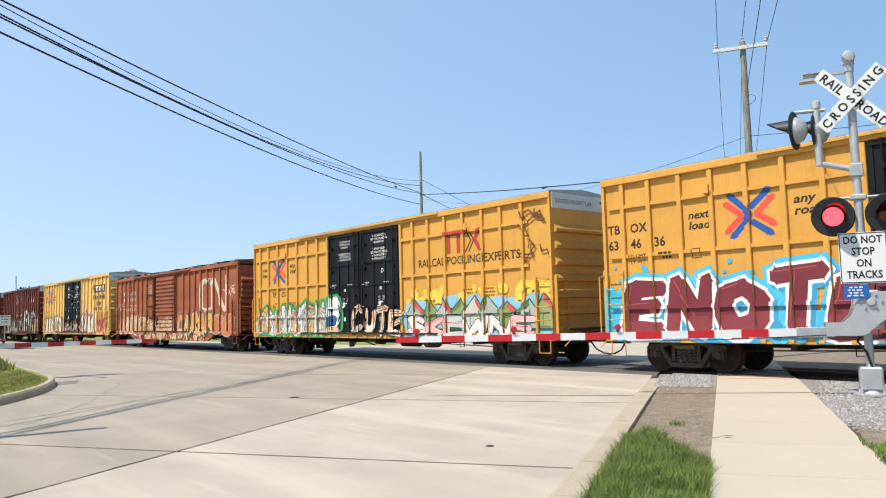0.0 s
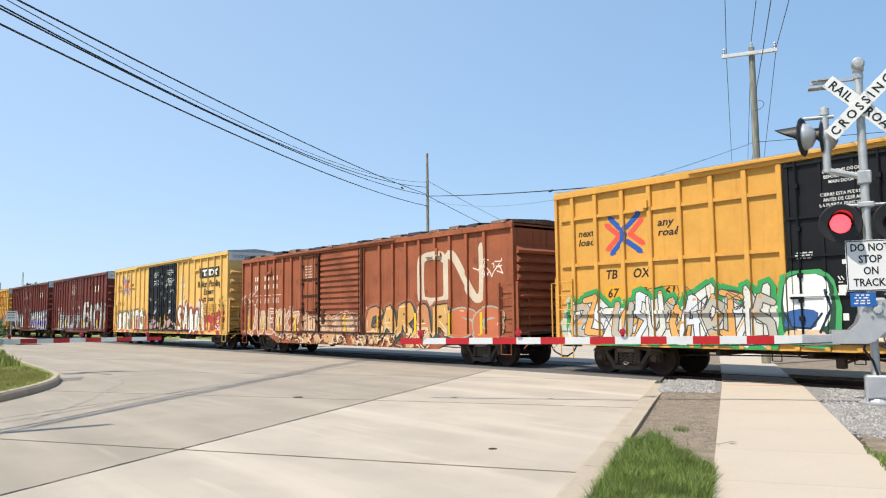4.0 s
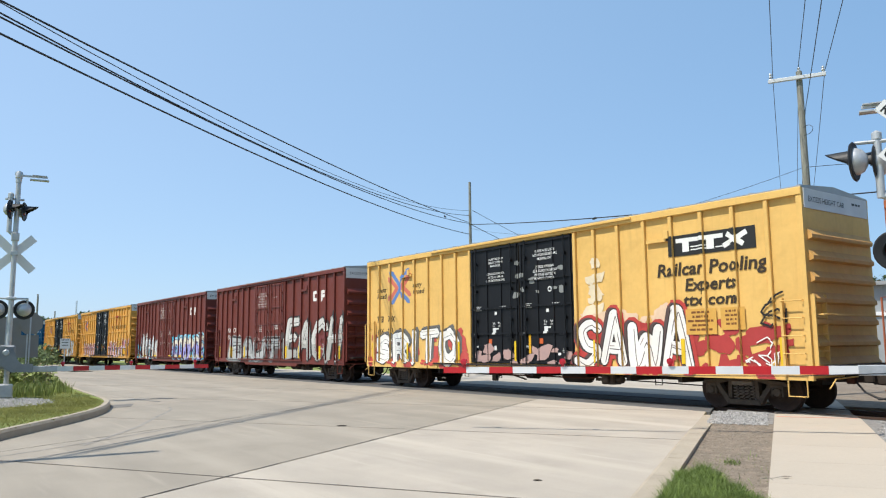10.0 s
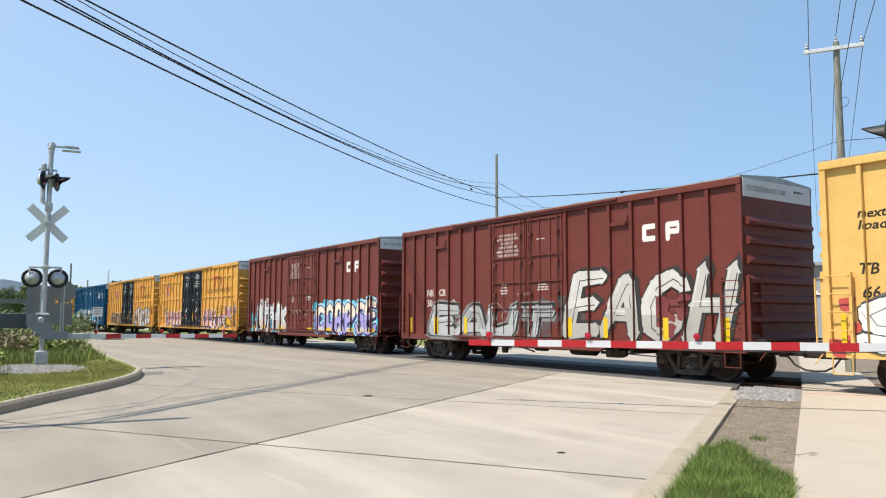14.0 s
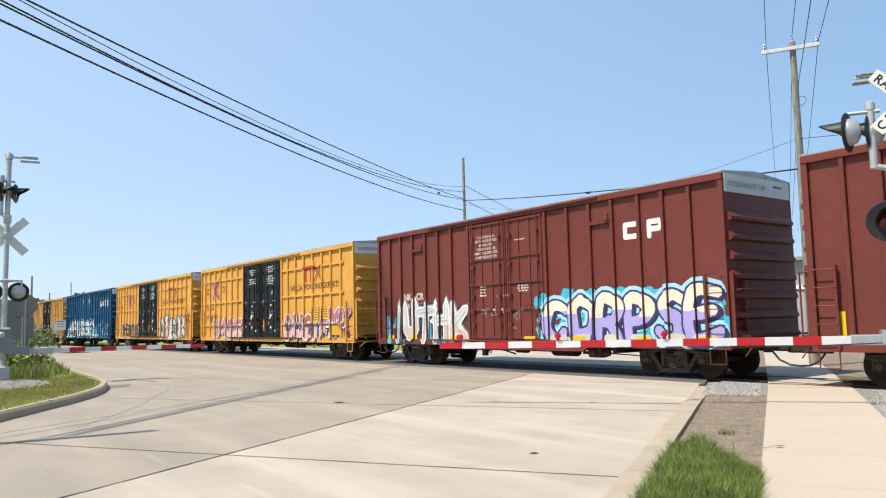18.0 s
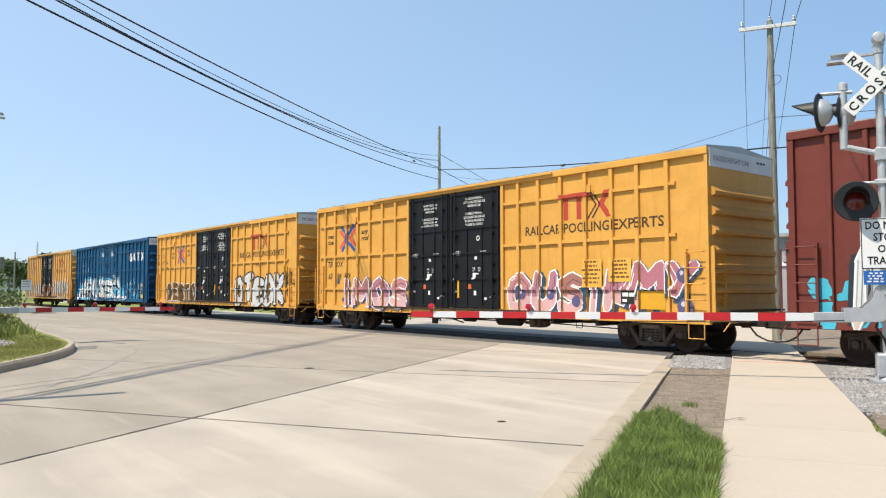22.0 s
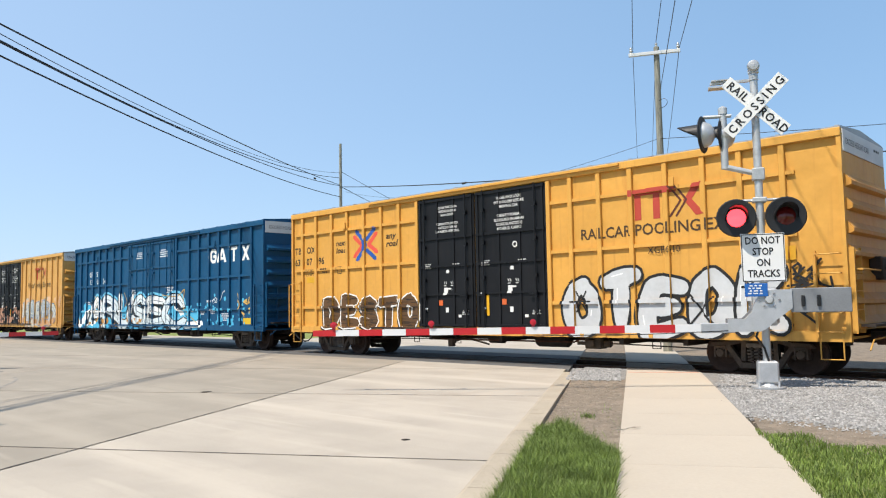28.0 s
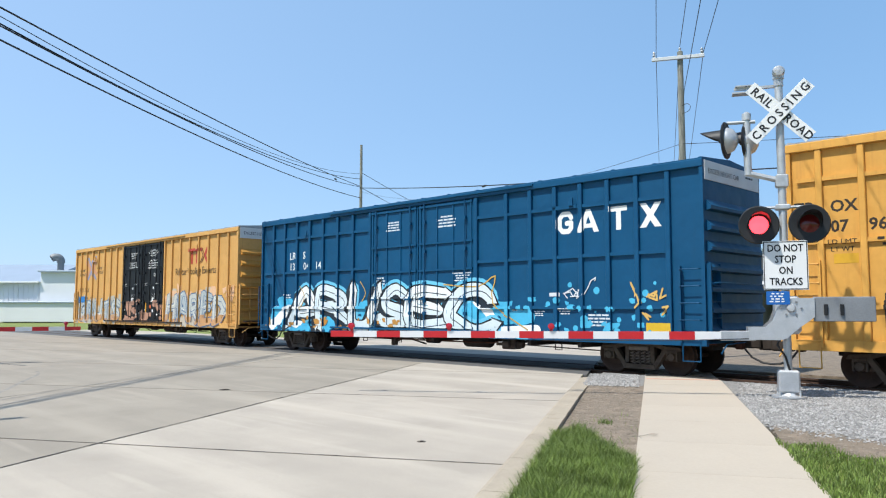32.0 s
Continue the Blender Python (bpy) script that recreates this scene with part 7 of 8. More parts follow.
for k in range(12):
    a0, a1 = radians(83.6 + k), radians(84.6 + k)
    p = lambda a, d, z: (-d * math.sin(a), d * math.cos(a), z)
    m.v += [p(a0, 130, 3.55), p(a1, 130, 3.55), p(a1, 130, 4.25), p(a0, 130, 4.25), p(a0, 131, 3.55), p(a1, 131, 3.55), p(a1, 131, 4.25), p(a0, 131, 4.25)]
    n = 8 * k
    m.f += [(n, n + 1, n + 2, n + 3), (n + 5, n + 4, n + 7, n + 6), (n + 3, n + 2, n + 6, n + 7), (n, n + 4, n + 5, n + 1)]
tagged(part("overpass", m, OLDC), "pale concrete parapet of a distant overpass", "overpass", kind="structure")


# ---- crossing signals ----
FLASHERS = []


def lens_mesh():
    """Turning lens, made up for the flashing: glows on the face towards -y, dark on the other."""
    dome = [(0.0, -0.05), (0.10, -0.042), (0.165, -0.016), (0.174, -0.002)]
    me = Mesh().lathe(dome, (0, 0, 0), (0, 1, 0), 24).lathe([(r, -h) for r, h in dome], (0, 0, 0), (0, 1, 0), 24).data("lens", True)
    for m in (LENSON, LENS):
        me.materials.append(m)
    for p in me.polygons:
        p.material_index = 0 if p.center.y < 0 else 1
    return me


def lamp(parent, at, lit, nm="flasher", turns=False):
    """Round crossing lamp: black background disc, hood, lens; faces -y."""
    fl = part(nm, Mesh().lathe([(0.20, 0.0), (0.34, 0.0), (0.36, -0.02), (0.34, -0.045), (0.18, -0.03)], (0, 0, 0), (0, 1, 0), 28), SIGNB, parent, "red flashing lamp with black backing disc", True, at)
    part("housing", Mesh().lathe([(0.0, 0.20), (0.10, 0.185), (0.20, 0.12), (0.245, 0.03), (0.25, -0.01)], (0, 0, 0), (0, 1, 0), 24), ALU, fl, "cast grey lamp housing", True)
    hood = Mesh()
    seg = 16
    for i in range(seg):
        a0, a1 = math.pi * (-0.12 + 1.24 * i / seg), math.pi * (-0.12 + 1.24 * (i + 1) / seg)
        p = lambda a, y, r: (r * math.cos(a), y, r * math.sin(a))
        e = lambda a: -0.10 - 0.40 * max(0.0, math.sin(a)) ** 0.8
        hood.poly([p(a0, -0.02, 0.215), p(a1, -0.02, 0.215), p(a1, e(a1), 0.205), p(a0, e(a0), 0.205)])
        hood.poly([p(a0, -0.02, 0.205), p(a0, e(a0), 0.195), p(a1, e(a1), 0.195), p(a1, -0.02, 0.205)])
    part("hood", hood, SIGNB, fl, "black lamp hood", fix=False)
    # made-up turn: the dark face stands in for a switched-off lamp
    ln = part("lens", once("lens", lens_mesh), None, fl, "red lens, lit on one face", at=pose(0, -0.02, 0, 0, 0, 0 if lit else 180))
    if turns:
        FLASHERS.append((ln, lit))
    return fl


def plate_text(parent, rows, y, material, nm="letter"):
    """rows: (text, x, z, height) centred; laid just proud of a plate that faces -y."""
    for body, x, z, h, sp_, wd in rows:
        groups = []
        for p in text_polys(body, x, z, h, bold=0.022, align="CENTER", space=sp_, wide=wd):
            keys = {(round(q[0], 5), round(q[1], 5)) for q in p}
            near = [g for g in groups if g[0] & keys]
            groups = [g for g in groups if not g[0] & keys]
            groups.append((keys.union(*[g[0] for g in near]), [q for g in near for q in g[1]] + [p]))
        for _, polys in groups:
            m = Mesh()
            for p in polys:
                m.poly([(q[0], y, q[1]) for q in p])
            part(nm, m, material, parent, fix=False)


def gate_arm(parent, at, n, seg, root):
    """Arm along +x: bare root, then n stripes."""
    arm = part("gate_arm", Mesh().box(0.0, root, -0.03, 0.03, -0.09, 0.09, 0.01), ALU, parent, "red and white striped gate arm", at=at)
    for i in range(n):
        x0 = root + i * seg
        part("stripe", Mesh().box(x0, x0 + seg - 0.002, -0.022, 0.022, -0.075 + 0.018 * i / n, 0.075 - 0.018 * i / n), ARMR if (n - 1 - i) % 2 == 0 else ARMW, arm, "red stripe" if (n - 1 - i) % 2 == 0 else "white stripe")
    for x in (root + n * seg - 0.42, root + n * seg - 2.35, root + n * seg - 4.3):
        la = part("arm_lamp", Mesh().box(x - 0.03, x + 0.03, -0.02, 0.02, 0.06, 0.11).lathe([(0.0, -0.07), (0.055, -0.06), (0.06, 0.06), (0.0, 0.07)], (x, 0, 0.16), (0, 1, 0), 12), ARMLENS, arm, "small red arm lamp", True)
    part("arm_cable", Mesh().path([(root + n * seg - 4.1, 0.03, -0.10), (root + 1.0, 0.03, -0.10), (0.1, 0.03, -0.05)], 0.008, 5), SIGNB, arm)
    return arm


def signal(at, label, top, buck, lampz, upz, uparm, arm_yaw, arm, sign, lit, brk, size=1.0, mz=0.0, cast=ALU, weight=CWEIGHT):
    """Crossing signal mast; its signs face -y, its arm leaves towards -x."""
    s = thing("crossing_signal", at, label, "crossing signal", "signals of the level crossing")
    part("mast_pole", Mesh().tube((0, 0, 0.35), (0, 0, top - 0.25), 0.072, seg=16), GALV, s, "galvanised steel mast", True)
    base = part("base_casting", Mesh().box(-0.18, 0.18, -0.18, 0.18, 0.10, 0.50, 0.03).lathe([(0.30, 0.0), (0.30, 0.03), (0.20, 0.05), (0.16, 0.10)], (0, 0, 0.0), (0, 0, 1), 16), ALU, s, "cast junction base")
    for x in (-0.17, 0.17):
        for y in (-0.17, 0.17):
            part("anchor_bolt", Mesh().tube((x, y, 0.0), (x, y, 0.14), 0.022, seg=6), GALV, base)
    part("foundation", Mesh().lathe([(0.27, -0.35), (0.27, 0.0)], (0, 0, 0), (0, 0, 1), 16), CURB, s, "concrete foundation")
    # bell
    part("bell", Mesh().lathe([(0.0, 0.24), (0.07, 0.22), (0.10, 0.12), (0.10, 0.02), (0.085, 0.0), (0.085, -0.12), (0.0, -0.14)], (0, 0, top - 0.18), (0, 0, 1), 18), GALV, s, "round grey bell", True)
    part("bell_cup", Mesh().lathe([(0.115, -0.02), (0.11, 0.03), (0.08, 0.06), (0.0, 0.07)], (0, -0.08, top - 0.04), (0, -1, 0), 18), ALU, s, smooth=True)
    part("top_bracket", Mesh().box(-0.78, 0.0, 0.04, 0.10, brk + 0.05, brk + 0.10).box(-0.82, -0.30, -0.06, 0.16, brk - 0.04, brk - 0.01).box(-0.76, -0.36, -0.04, 0.14, brk + 0.10, brk + 0.12), GALV, s)
    # crossbuck
    for k, (words, ang, y) in enumerate(((("RAIL", "ROAD"), -45, -0.12), (("CROSSING",), 45, -0.16))):
        bl = part("crossbuck_blade", Mesh().box(-0.72, 0.72, -0.004, 0.004, -0.125, 0.125, 0.002), SIGNW, s, "white crossbuck blade with black lettering", at=pose(0, y, buck, 0, 0, 0) @ Matrix.Rotation(radians(-ang), 4, "Y"))
        if len(words) == 2:
            plate_text(bl, [(words[0], -0.42, -0.075, 0.15, 1.12, 0.95), (words[1], 0.43, -0.075, 0.15, 1.12, 0.95)], -0.007, SIGNB)
        else:
            plate_text(bl, [(words[0], 0.0, -0.075, 0.15, 1.5, 0.95)], -0.007, SIGNB)
    part("crossbuck_bracket", Mesh().box(-0.10, 0.10, -0.11, 0.08, buck - 0.06, buck + 0.06, 0.01), GALV, s)
    # main lamp pair
    part("lamp_crossarm", Mesh().tube((-0.45, 0, lampz + 0.33), (0.45, 0, lampz + 0.33), 0.028).tube((-0.43, 0, lampz + 0.33), (-0.43, 0.02, lampz + 0.1), 0.025).tube((0.43, 0, lampz + 0.33), (0.43, 0.02, lampz + 0.1), 0.025).box(-0.13, 0.13, -0.10, 0.10, lampz + 0.28, lampz + 0.38, 0.02), GALV, s, smooth=True)
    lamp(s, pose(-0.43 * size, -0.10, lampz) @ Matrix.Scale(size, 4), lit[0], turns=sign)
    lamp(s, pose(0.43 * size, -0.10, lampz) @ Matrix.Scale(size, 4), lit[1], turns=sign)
    # upper bracket with a second lamp pair turned aside
    ub = part("upper_bracket", Mesh().tube((0, 0, upz - 0.85), (uparm, 0, upz - 0.68), 0.055, seg=10).tube((uparm, 0, upz - 0.72), (uparm, 0, upz + 0.36), 0.07, seg=12).lathe([(0.085, 0), (0.085, 0.12), (0.03, 0.16)], (uparm, 0, upz + 0.34), (0, 0, 1), 12).box(-0.11, 0.11, -0.10, 0.10, upz - 0.98, upz - 0.74, 0.02).tube((uparm - 0.36, -0.05, upz + 0.30), (uparm + 0.15, -0.02, upz + 0.30), 0.035), GALV, s, "galvanised side bracket", True)
    for q in (-0.36, 0.02):
        lamp(s, pose(uparm + q, -0.12 if q < 0 else 0.16, upz - 0.05, 0, 0, -106) @ Matrix.Scale(size, 4), False)
    # gate machine, counterweight, arm
    mech = [(-0.67, -0.42), (-0.12, -0.42), (-0.02, -0.38), (0.15, -0.22), (0.44, 0.0), (0.44, 0.34), (0.10, 0.34), (-0.06, 0.30), (-0.17, 0.17), (-0.26, -0.07), (-0.38, -0.19), (-0.67, -0.19)]
    gm = part("gate_machine", Mesh().prism([(x, z + 1.47 + mz) for x, z in mech], -0.30, -0.16), cast, s, "cast grey gate mechanism")
    part("gate_housing", Mesh().box(-0.20, 0.24, -0.14, 0.34, 1.15 + mz, 1.85 + mz, 0.06), cast, s)
    part("hub", Mesh().lathe([(0.0, -0.35), (0.06, -0.345), (0.085, -0.30), (0.085, -0.28)], (0.05, 0, 1.63 + mz), (0, 1, 0), 16), GALV, gm, smooth=True)
    part("arm_bracket", Mesh().prism([(x, z + 1.47 + mz) for x, z in mech], 0.36, 0.42), CWEIGHT if sign else cast, s, "flat grey arm bracket")
    part("hub", Mesh().lathe([(0.0, 0.47), (0.07, 0.465), (0.09, 0.44), (0.09, 0.41)], (0.05, 0, 1.63 + mz), (0, 1, 0), 16), GALV, gm, smooth=True)
    for k in range(6):
        a = k * math.pi / 3
        part("hub_bolt", Mesh().lathe([(0.0, -0.325), (0.022, -0.32), (0.022, -0.295)], (0.05 + 0.17 * math.cos(a), 0, 1.63 + mz + 0.13 * math.sin(a)), (0, 1, 0), 6), DULL, gm)
    part("counterweight", Mesh().box(0.42, 1.42, -0.27, -0.21, 1.39 + mz, 1.83 + mz, 0.012), weight, s, "grey counterweight plate")
    for x in (0.62, 0.88):
        part("bolt", Mesh().box(x - 0.03, x + 0.03, -0.31, -0.27, 1.50 + mz, 1.70 + mz, 0.01), SIGNB, s)
    gate_arm(s, pose(-0.55, -0.23, 1.12 + mz, 0, 0, 180 + arm_yaw), *arm)
    part("cable_loop", Mesh().path([(-0.10, -0.1, 1.15), (-0.18, -0.12, 0.95), (-0.05, -0.1, 0.75), (0.02, -0.09, 0.5)], 0.022, 7), SIGNB, s)
    if sign:
        pl = part("sign_plate", Mesh().box(-0.38, 0.38, -0.152, -0.146, 1.96, 2.86, 0.002), SIGNW, s, "white sign with black lettering")
        plate_text(pl, [("DO NOT", 0, 2.665, 0.13, 1.0, 0.80), ("STOP", 0, 2.46, 0.13, 1.0, 0.80), ("ON", 0, 2.255, 0.13, 1.0, 0.80), ("TRACKS", 0, 2.05, 0.13, 1.0, 0.80)], -0.156, SIGNB)
        m = Mesh()
        for a, b, c, d in ((-0.37, 0.37, 2.835, 2.85), (-0.37, 0.37, 1.97, 1.985), (-0.37, -0.355, 1.97, 2.85), (0.355, 0.37, 1.97, 2.85)):
            m.box(a, b, -0.1555, -0.152, c, d)
        part("sign_border", m, SIGNB, pl)
        bp = part("blue_plate", Mesh().box(-0.36, 0.03, -0.346, -0.34, 1.69, 1.93, 0.002), SIGNBLUE, s, "small blue notice plate")
        m = Mesh()
        for p in bars(-0.30, 1.90, 0.30, 0.19, 4, 3):
            m.poly([(q[0] - 0.02, -0.35, q[1]) for q in p])
        part("notice_print", m, SIGNW, bp, fix=False)
    return s


signal(pose(-5.47, 14.38, 0.03, 0, 0, 27), "galvanised crossing signal with lowered gate, signs and lit red lamp", 6.1, 5.28, 3.17, 4.85, -0.58, 10.5, (16, 0.462, 0.62), True, (True, False), 5.75)
signal(pose(-26.06, 3.14, 0.10, 0, 0, 263), "galvanised crossing signal seen from behind with its gate lowered", 6.9, 4.41, 2.71, 5.77, 0.18, -8.0, (10, 0.445, 0.80), False, (False, False), 6.73, 0.82, -0.2, DULL, CHARCOAL)


# ---- poles and wires ----
def pole(at, h, label, arm=None, arm_yaw=0, extras=True):
    p = thing("utility_pole", at, label, "utility pole", "utility poles")
    part("shaft", Mesh().tube((0, 0, -0.5), (0, 0, h), 0.155, 0.095, 14), WOODP, p, "weathered wooden shaft", True)
    if arm:
        c = part("crossarm", Mesh().box(-arm / 2, arm / 2, -0.05, 0.05, h - 0.30, h - 0.18, 0.01), PALE, p, "pale crossarm", at=pose(0, -0.16, 0, 0, 0, arm_yaw))
        for x in (-arm / 2 + 0.08, arm / 2 - 0.08):
            part("insulator", Mesh().lathe([(0.02, -0.16), (0.05, -0.10), (0.03, -0.06), (0.06, 0.0), (0.035, 0.04), (0.05, 0.09), (0.02, 0.14)], (x, 0, h - 0.10), (0, 0, 1), 10), GALV, c, smooth=True)
        part("insulator", Mesh().lathe([(0.03, 0.0), (0.06, 0.05), (0.03, 0.09), (0.05, 0.14), (0.02, 0.18)], (0, 0, h - 0.02), (0, 0, 1), 10), GALV, p, smooth=True)
    if extras:
        part("guy_loop", Mesh().path(bent([(0.08, -0.12, h - 1.95), (0.27, -0.12, h - 1.90), (0.40, -0.12, h - 2.02), (0.32, -0.12, h - 2.17), (0.10, -0.12, h - 2.22)], 4), 0.009, 5), WIRE, p)
    return p


pole(pose(-12.43, 24.0, 0), 10.55, "weathered wooden utility pole with a pale crossarm", 1.74, 27.5)
pole(pose(-44.78, 35.81, 0), 14.08, "bare grey wooden utility pole", None, 0, False)
pole(pose(-13.56, -2.58, 0.0), 10.9, "weathered wooden utility pole behind the street corner", None, -40, False)
pole(pose(10.0, -15.0, 0), 11.0, "weathered wooden utility pole with a crossarm", 2.2, 27, False)


def wire(name, a, b, sag, r, label):
    a, b = Vector(a), Vector(b)
    pts = []
    n = 26
    for i in range(n + 1):
        t = i / n
        p = a.lerp(b, t)
        p.z -= sag * 4 * t * (1 - t)
        pts.append(p)
    return tagged(part(name, Mesh().path(pts, r * 1.2, 6), WIRE), label, "cable", "overhead wires")


FP = (-44.78, 35.81)
NPL = (-13.56, -2.58)
for z0, z1, sag, dx, r in ((10.91, 8.48, 0.41, 0.0, 0.020), (11.85, 8.73, 1.365, 0.0, 0.010), (11.46, 8.45, 1.164, 0.0, 0.017), (10.85, 8.30, 0.859, 0.0, 0.018), (10.02, 7.94, 0.668, 0.0, 0.021)):
    wire("overhead_cable", (FP[0], FP[1] - 0.1, z0), (NPL[0] + dx, NPL[1], z1), sag, r, "black overhead cable strung between wooden poles")
wire("overhead_cable", (FP[0], FP[1] - 0.1, 10.77), (-12.43, 23.9, 6.3), 0.2, 0.022, "black overhead cable strung between wooden poles")
wire("overhead_cable", (FP[0], FP[1] - 0.1, 12.0), (-88.0, 110.0, 11.7), 0.8, 0.016, "thin overhead wire running off beyond the railway")
wire("overhead_cable", (FP[0], FP[1] - 0.1, 10.84), (-91.0, 112.0, 10.7), 0.8, 0.02, "thin overhead wire running off beyond the railway")
wire("overhead_cable", (-12.43, 23.9, 7.29), (24.0, 36.0, 7.6), 0.6, 0.008, "thin overhead wire running off beyond the railway")
wire("overhead_cable", (-12.43, 23.9, 6.27), (24.0, 36.0, 6.9), 0.4, 0.018, "black overhead cable strung between wooden poles")
wire("overhead_cable", (-12.43, 23.9, 7.29), (FP[0], FP[1] - 0.1, 10.5), 1.2, 0.006, "thin overhead wire strung between wooden poles")
for a, b, c in (((-13.13, 23.62, 10.45), (8.9, -15.5, 11.0), (-43.5, 78.5, 10.4)), ((-11.73, 24.32, 10.45), (11.4, -14.4, 11.0), (-42.0, 79.4, 10.4)), ((-12.43, 24.0, 10.75), (10.2, -15.0, 11.3), (-42.7, 79.0, 10.9)), ((-12.30, 24.0, 9.2), (10.2, -15.0, 9.6), (-42.7, 79.0, 9.2))):
    wire("overhead_wire", a, b, 0.5, 0.009, "thin bare wire strung between wooden poles")
    wire("overhead_wire", a, c, 0.7, 0.009, "thin bare wire strung between wooden poles")


def splice(x, y, z, yaw):
    tagged(part("cable_splice", Mesh().lathe([(0.0, -0.22), (0.05, -0.18), (0.06, 0.0), (0.05, 0.18), (0.0, 0.22)], (0, 0, 0), (1, 0, 0), 10), WIRE, None, "", True, pose(x, y, z, 0, 0, yaw)), "black splice case hung on an overhead cable", "cable splice")


splice(-39.8, 29.7, 10.1, -51)
splice(-26.0, 28.9, 7.97, -20)


# ---- far buildings and signs ----
ROOFIN = mat("rusty_vent_hollow_shade", (0.06, 0.04, 0.03), 0.9, vary=0.4, scale=3.0, bump=0.0)


def warehouse(at):
    """Low shed: a wall with ribs, a pitched roof, a lean-to and a bent roof vent."""
    w = thing("warehouse", at, "white metal-sided warehouse with a blue-grey roof", "building")
    part("wall", Mesh().box(-9, 9, 0, 20, -0.2, 5.0), WHITEWALL, w, "white metal siding")
    rf = Mesh()
    rf.v = [(-9.4, -0.6, 4.95), (2.2, -0.6, 4.95), (2.2, 20.5, 4.95), (-9.4, 20.5, 4.95), (-9.4, 10, 7.75), (2.2, 10, 7.75)]
    rf.f = [(0, 1, 5, 4), (2, 3, 4, 5), (0, 4, 3), (1, 2, 5)]
    part("roof", rf, BLUEROOF, w, "blue-grey metal roof")
    part("gutter", Mesh().box(-9.4, 2.2, -0.72, -0.58, 4.85, 5.05, 0.02), WHITEWALL, w)
    part("tall_bay", Mesh().box(2.2, 9.0, -0.3, 18, 0, 6.2), WHITEWALL, w, "white taller bay")
    part("bay_roof", Mesh().box(2.0, 9.3, -0.8, 18.4, 6.2, 6.45, 0.04), BLUEROOF, w)
    part("lean_to", Mesh().box(-3.0, 9.0, -2.2, -0.3, 0, 2.3), WHITEWALL, w, "white lean-to")
    part("lean_to_roof", Mesh().box(-3.2, 9.2, -2.4, -0.3, 2.3, 2.5, 0.04), BLUEROOF, w)
    rib = Mesh().box(-0.04, 0.04, -0.06, 0.0, 0, 4.8).data("siding_rib")
    for i in range(18):
        part("siding_rib", rib, WHITEWALL, w, at=pose(-8.8 + i * 0.62, 0, 0))
    rv = part("roof_vent", Mesh().path([(2.5, 4, 6.0), (2.5, 4, 7.7)], 0.42, 14).path(bent([(2.5, 4, 7.65), (2.47, 3.98, 8.05), (2.25, 3.8, 8.35), (1.9, 3.55, 8.38), (1.6, 3.35, 8.2)], 4), 0.50, 14), DULL, w, "bent grey roof vent", True)
    # flat disc: rust colour darkened to paint the shaded hollow of the pipe
    part("vent_mouth", Mesh().lathe([(0.0, 0.02), (0.46, 0.0)], (1.58, 3.335, 8.185), (-0.72, -0.48, -0.5), 14), ROOFIN, rv, "rusty vent mouth with its hollow painted dark")
    return w


warehouse(pose(-105.7, 30.3, 0, 0, 0, 45))


SHEDW = mat("grey_metal_siding", (0.36, 0.38, 0.39), 0.55, vary=0.1, scale=0.6, bump=0.05, streak=0.2, dirt=(0.26, 0.26, 0.25))
BAYSHADE = mat("painted_bay_shade", (0.03, 0.03, 0.032), 0.9, vary=0.3, scale=1.0, bump=0.0)


def open_shed(at):
    """Long grey shed with an open bay between white posts."""
    w = thing("storage_shed", at, "long grey metal shed with an open bay", "building")
    part("wall", Mesh().box(-6, 3.0, 0, 10, -0.1, 4.9).box(6.5, 16, 0, 10, -0.1, 4.9).box(3.0, 6.5, 0.6, 10, 3.1, 4.9).box(3.0, 6.5, 6, 10, -0.1, 3.1), SHEDW, w, "grey metal siding")
    part("roof", Mesh().prism([(-6.4, 4.9), (16.4, 4.9), (16.4, 5.12), (-6.4, 5.12)], -0.5, 10.4), GREYROOF, w, "flat pale roof edge")
    part("fascia", Mesh().box(-6.0, 16.0, -0.10, -0.003, 3.1, 3.35), WHITEWALL, w)
    # near-black sheet paints the shade inside the open bay
    part("bay_back", Mesh().box(3.0, 6.5, 5.9, 5.997, -0.1, 3.1), BAYSHADE, w)
    for x in (2.9, 6.5):
        part("door_post", Mesh().box(x, x + 0.12, -0.12, -0.003, -0.1, 3.1), WHITEWALL, w, "white door post")
    rib = Mesh().box(-0.03, 0.03, -0.05, -0.003, 3.36, 4.88).data("siding_rib")
    for i in range(28):
        part("siding_rib", rib, SHEDW, w, at=pose(-5.6 + i * 0.78, 0, 0))
    return w


open_shed(pose(-22.5, 46.5, 0, 0, 0, 12))
copy_thing(t0[0], pose(-19.0, 60.0, -0.15, 0, 0, 40))
copy_thing(t0[2], pose(-27.0, 64.0, -0.15, 0, 0, 140))


def sign_back(at, h, shape, label):
    s = thing("road_sign", at, label, "road sign")
    part("post", Mesh().box(-0.025, 0.025, -0.02, 0.02, -0.1, h), GALV, s)
    if shape == "oct":
        m = Mesh().prism([(0.44 * math.cos(radians(22.5 + 45 * i)), h - 0.5 + 0.44 * math.sin(radians(22.5 + 45 * i))) for i in range(8)], -0.03, -0.026)
    else:
        e = 0.39 if shape == "rect" else 0.5
        m = Mesh().box(-e, e, -0.03, -0.026, h - 2.3 * e, h - 0.05)
    part("plate", m, SIGNBACK, s, "bare metal sign back")
    return s


sign_back(pose(-32.67, 4.63, 0.1, 0, 0, 262), 3.0, "oct", "bare back of an octagonal sign")
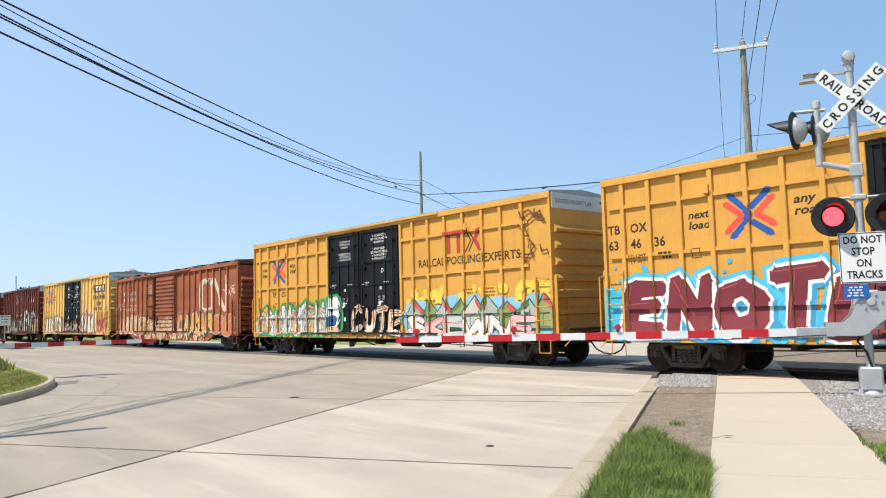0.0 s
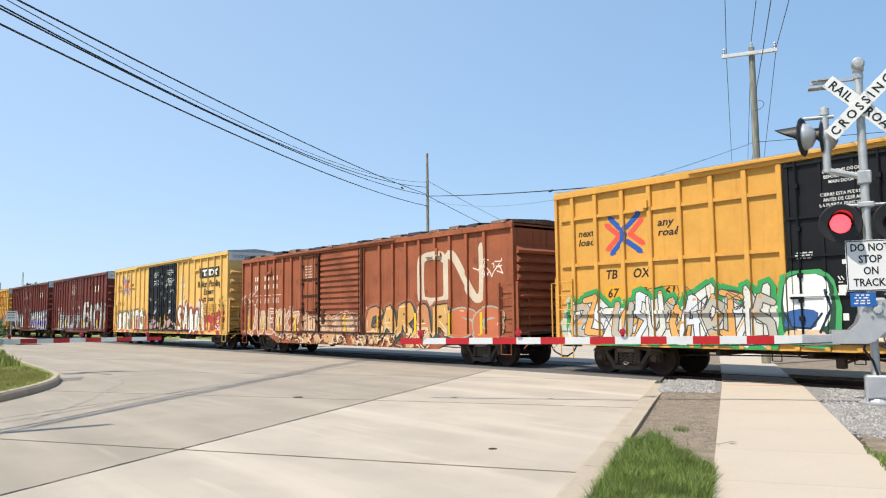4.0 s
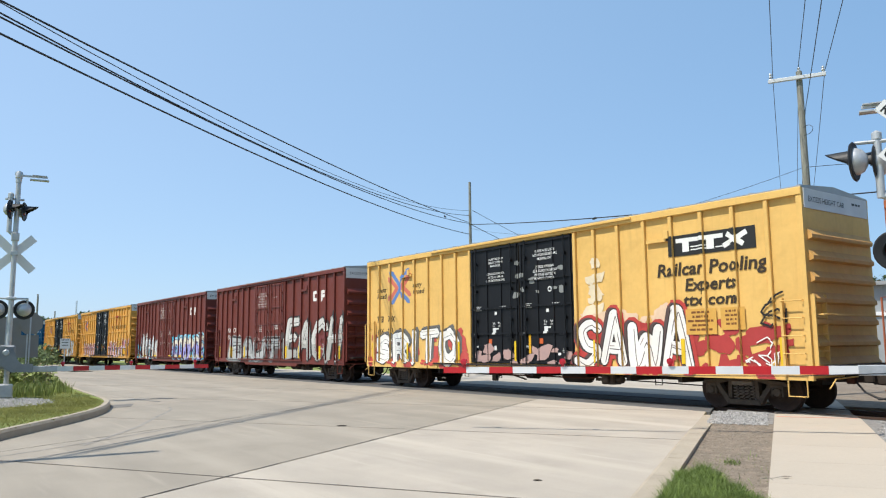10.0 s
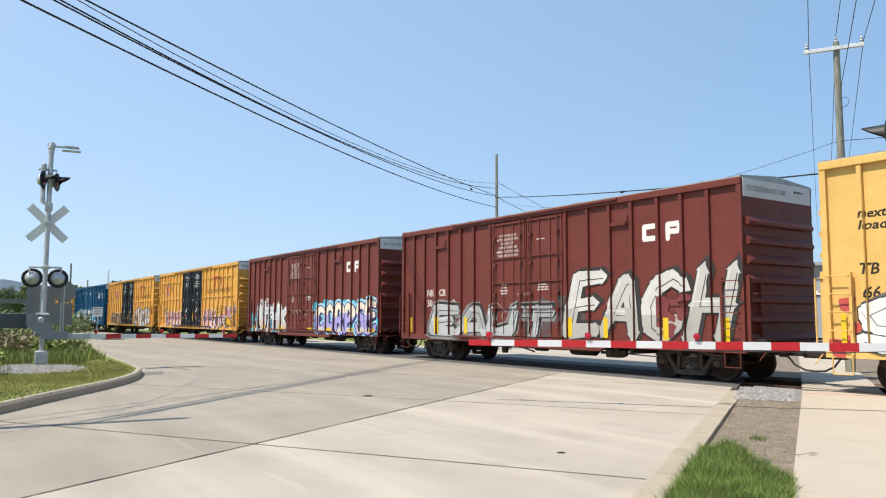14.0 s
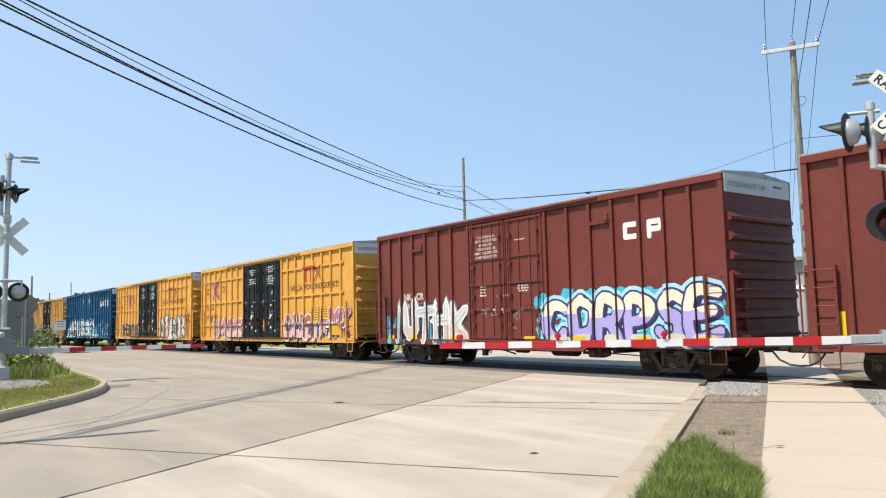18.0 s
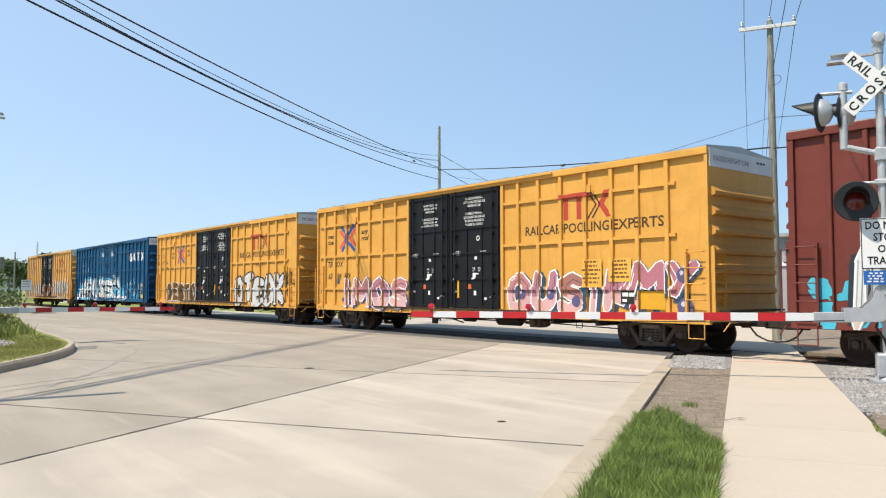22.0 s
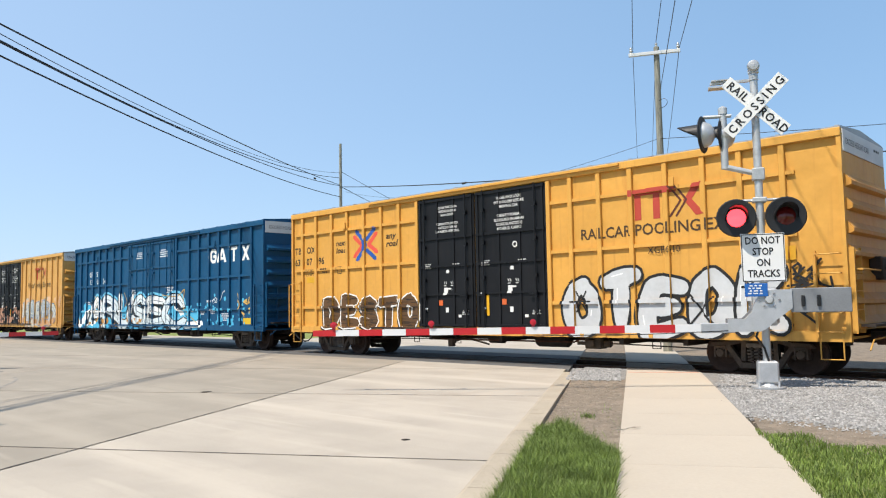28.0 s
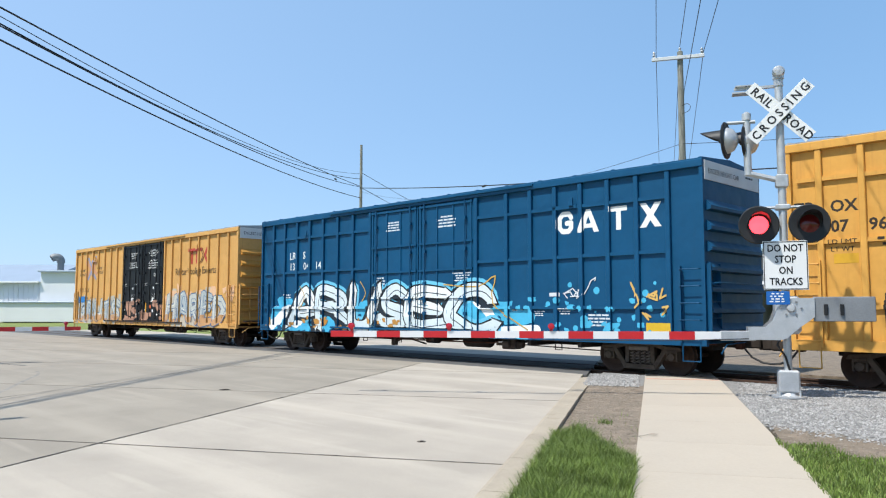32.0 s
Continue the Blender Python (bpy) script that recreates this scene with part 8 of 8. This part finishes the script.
sign_back(pose(-32.75, 4.55, 0.1, 0, 0, 262), 2.1, "rect", "bare back of a square sign")
sign_back(pose(-32.85, 3.85, 0.1, 0, 0, 262), 2.75, "big", "bare brownish back of a square sign")
for x, y, h in ((-98.9, 14.6, 7.9), (-138, 23.0, 7.7)):
    pole(pose(x, y, 0), h, "distant wooden utility pole", None, 0, False)
fs = thing("road_sign", pose(-59.1, 10.6, 0, 0, 0, 82), "white rectangular road sign on a post", "road sign")
part("post", Mesh().box(-0.03, 0.03, 0, 0.04, -0.1, 2.3), GALV, fs)
fp = part("plate", Mesh().box(-0.32, 0.32, -0.01, 0.0, 1.62, 2.32), SIGNW, fs, "white plate")
m = Mesh()
for p in bars(-0.24, 2.25, 0.48, 0.55, 3, 2):
    m.poly([(q[0], -0.014, q[1]) for q in p])
part("sign_print", m, SIGNB, fp, fix=False)
rm = thing("radio_mast", pose(-393, 74.6, 0), "distant pale lattice radio mast", "radio mast")
m = Mesh()
for k in range(3):
    a = 2.1 * k
    m.tube((0.6 * math.cos(a), 0.6 * math.sin(a), 0), (0.25 * math.cos(a), 0.25 * math.sin(a), 24), 0.09, seg=5)
part("lattice", m, GALV, rm)

hill = Mesh()
rg = random.Random(3)
for i in range(180):
    a0, a1 = radians(60 + i * 0.4), radians(60 + (i + 1) * 0.4)
    hh = lambda a: 40 + 62 * math.exp(-((math.degrees(a) - 88.3) / 1.9) ** 2) + 40 * math.exp(-((math.degrees(a) - 85.1) / 1.5) ** 2) + 30 * math.exp(-((math.degrees(a) - 82.6) / 1.4) ** 2) + 75 * math.exp(-((math.degrees(a) - 95.0) / 4.0) ** 2) + 1.5 * math.sin(a * 211)
    p = lambda a, r, z: (-r * math.sin(a), r * math.cos(a), z)
    hill.poly([p(a0, 1700, -5), p(a1, 1700, -5), p(a1, 2000, max(4, hh(a1))), p(a0, 2000, max(4, hh(a0)))])
tagged(part("distant_hills", hill, HILL), "distant hills with blue haze in their colour", "hills", kind="structure")

# ---- slabs of road and pavement ----
for p, lane in ROAD_SLABS:
    cx, cy = p[0]
    part("road_slab", Mesh().slab([(q[0] - cx, q[1] - cy) for q in p], -0.1, 0.0), CONC if lane == 0 else CONC2, road, at=pose(cx, cy, 0))
for p in PAVE:
    cx, cy = p[0]
    part("pavement_slab", Mesh().slab([(q[0] - cx, q[1] - cy) for q in p], -0.1, 0.045), WALKC, pavement, at=pose(cx, cy, 0))


tagged(part("faded_line", Mesh().slab([uv(18.15, 0.14), uv(18.15, 1.7), uv(18.25, 1.7), uv(18.25, 0.14)], 0.0455, 0.050), mat("faded_red_line", (0.66, 0.33, 0.24), 0.85, vary=0.2, scale=3, bump=0.1)), "faded reddish line across the pavement", "painted line", kind="structure")

# ---- movement ----
RUN = [(0, 0.0), (4, 19.15), (9, 43.3), (13, 62.2), (18, 85.5), (20, 94.66), (23, 108.5), (28, 130.7), (32, 148.3)]
FIRST = -24.46


def travelled(t):
    """Metres that the train has gone after t seconds, a smooth line through RUN."""
    k = max(i for i in range(len(RUN) - 1) if RUN[i][0] <= t + 1e-6)
    (t0, s0), (t1, s1) = RUN[k], RUN[k + 1]

    def slope(i):
        a, b = RUN[max(i - 1, 0)], RUN[min(i + 1, len(RUN) - 1)]
        return (b[1] - a[1]) / (b[0] - a[0])
    w, u = t1 - t0, (t - t0) / (t1 - t0)
    return s0 * (2 * u ** 3 - 3 * u ** 2 + 1) + w * slope(k) * (u ** 3 - 2 * u ** 2 + u) + s1 * (-2 * u ** 3 + 3 * u ** 2) + w * slope(k + 1) * (u ** 3 - u ** 2)


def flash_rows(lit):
    """The two lamps flash by turns: each lens turns half round in a tenth of a second, in place of switching."""
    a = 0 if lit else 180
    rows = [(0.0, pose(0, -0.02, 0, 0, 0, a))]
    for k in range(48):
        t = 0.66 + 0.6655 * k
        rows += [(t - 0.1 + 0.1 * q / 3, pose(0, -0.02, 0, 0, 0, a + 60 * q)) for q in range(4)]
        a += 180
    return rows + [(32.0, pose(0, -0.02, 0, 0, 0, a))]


def motions():
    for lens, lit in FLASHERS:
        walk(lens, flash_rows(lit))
    for offset, car, axles in CARS:
        walk(car, [(k * 0.5, pose(FIRST + offset + travelled(k * 0.5), TRACK_Y, 0)) for k in range(65)])
        for wheel, x in axles:
            walk(wheel, [(k * 0.1, pose(x, 0, 0.458, 0, math.degrees(travelled(k * 0.1) / 0.458) % 360, 0)) for k in range(321)])


motions()
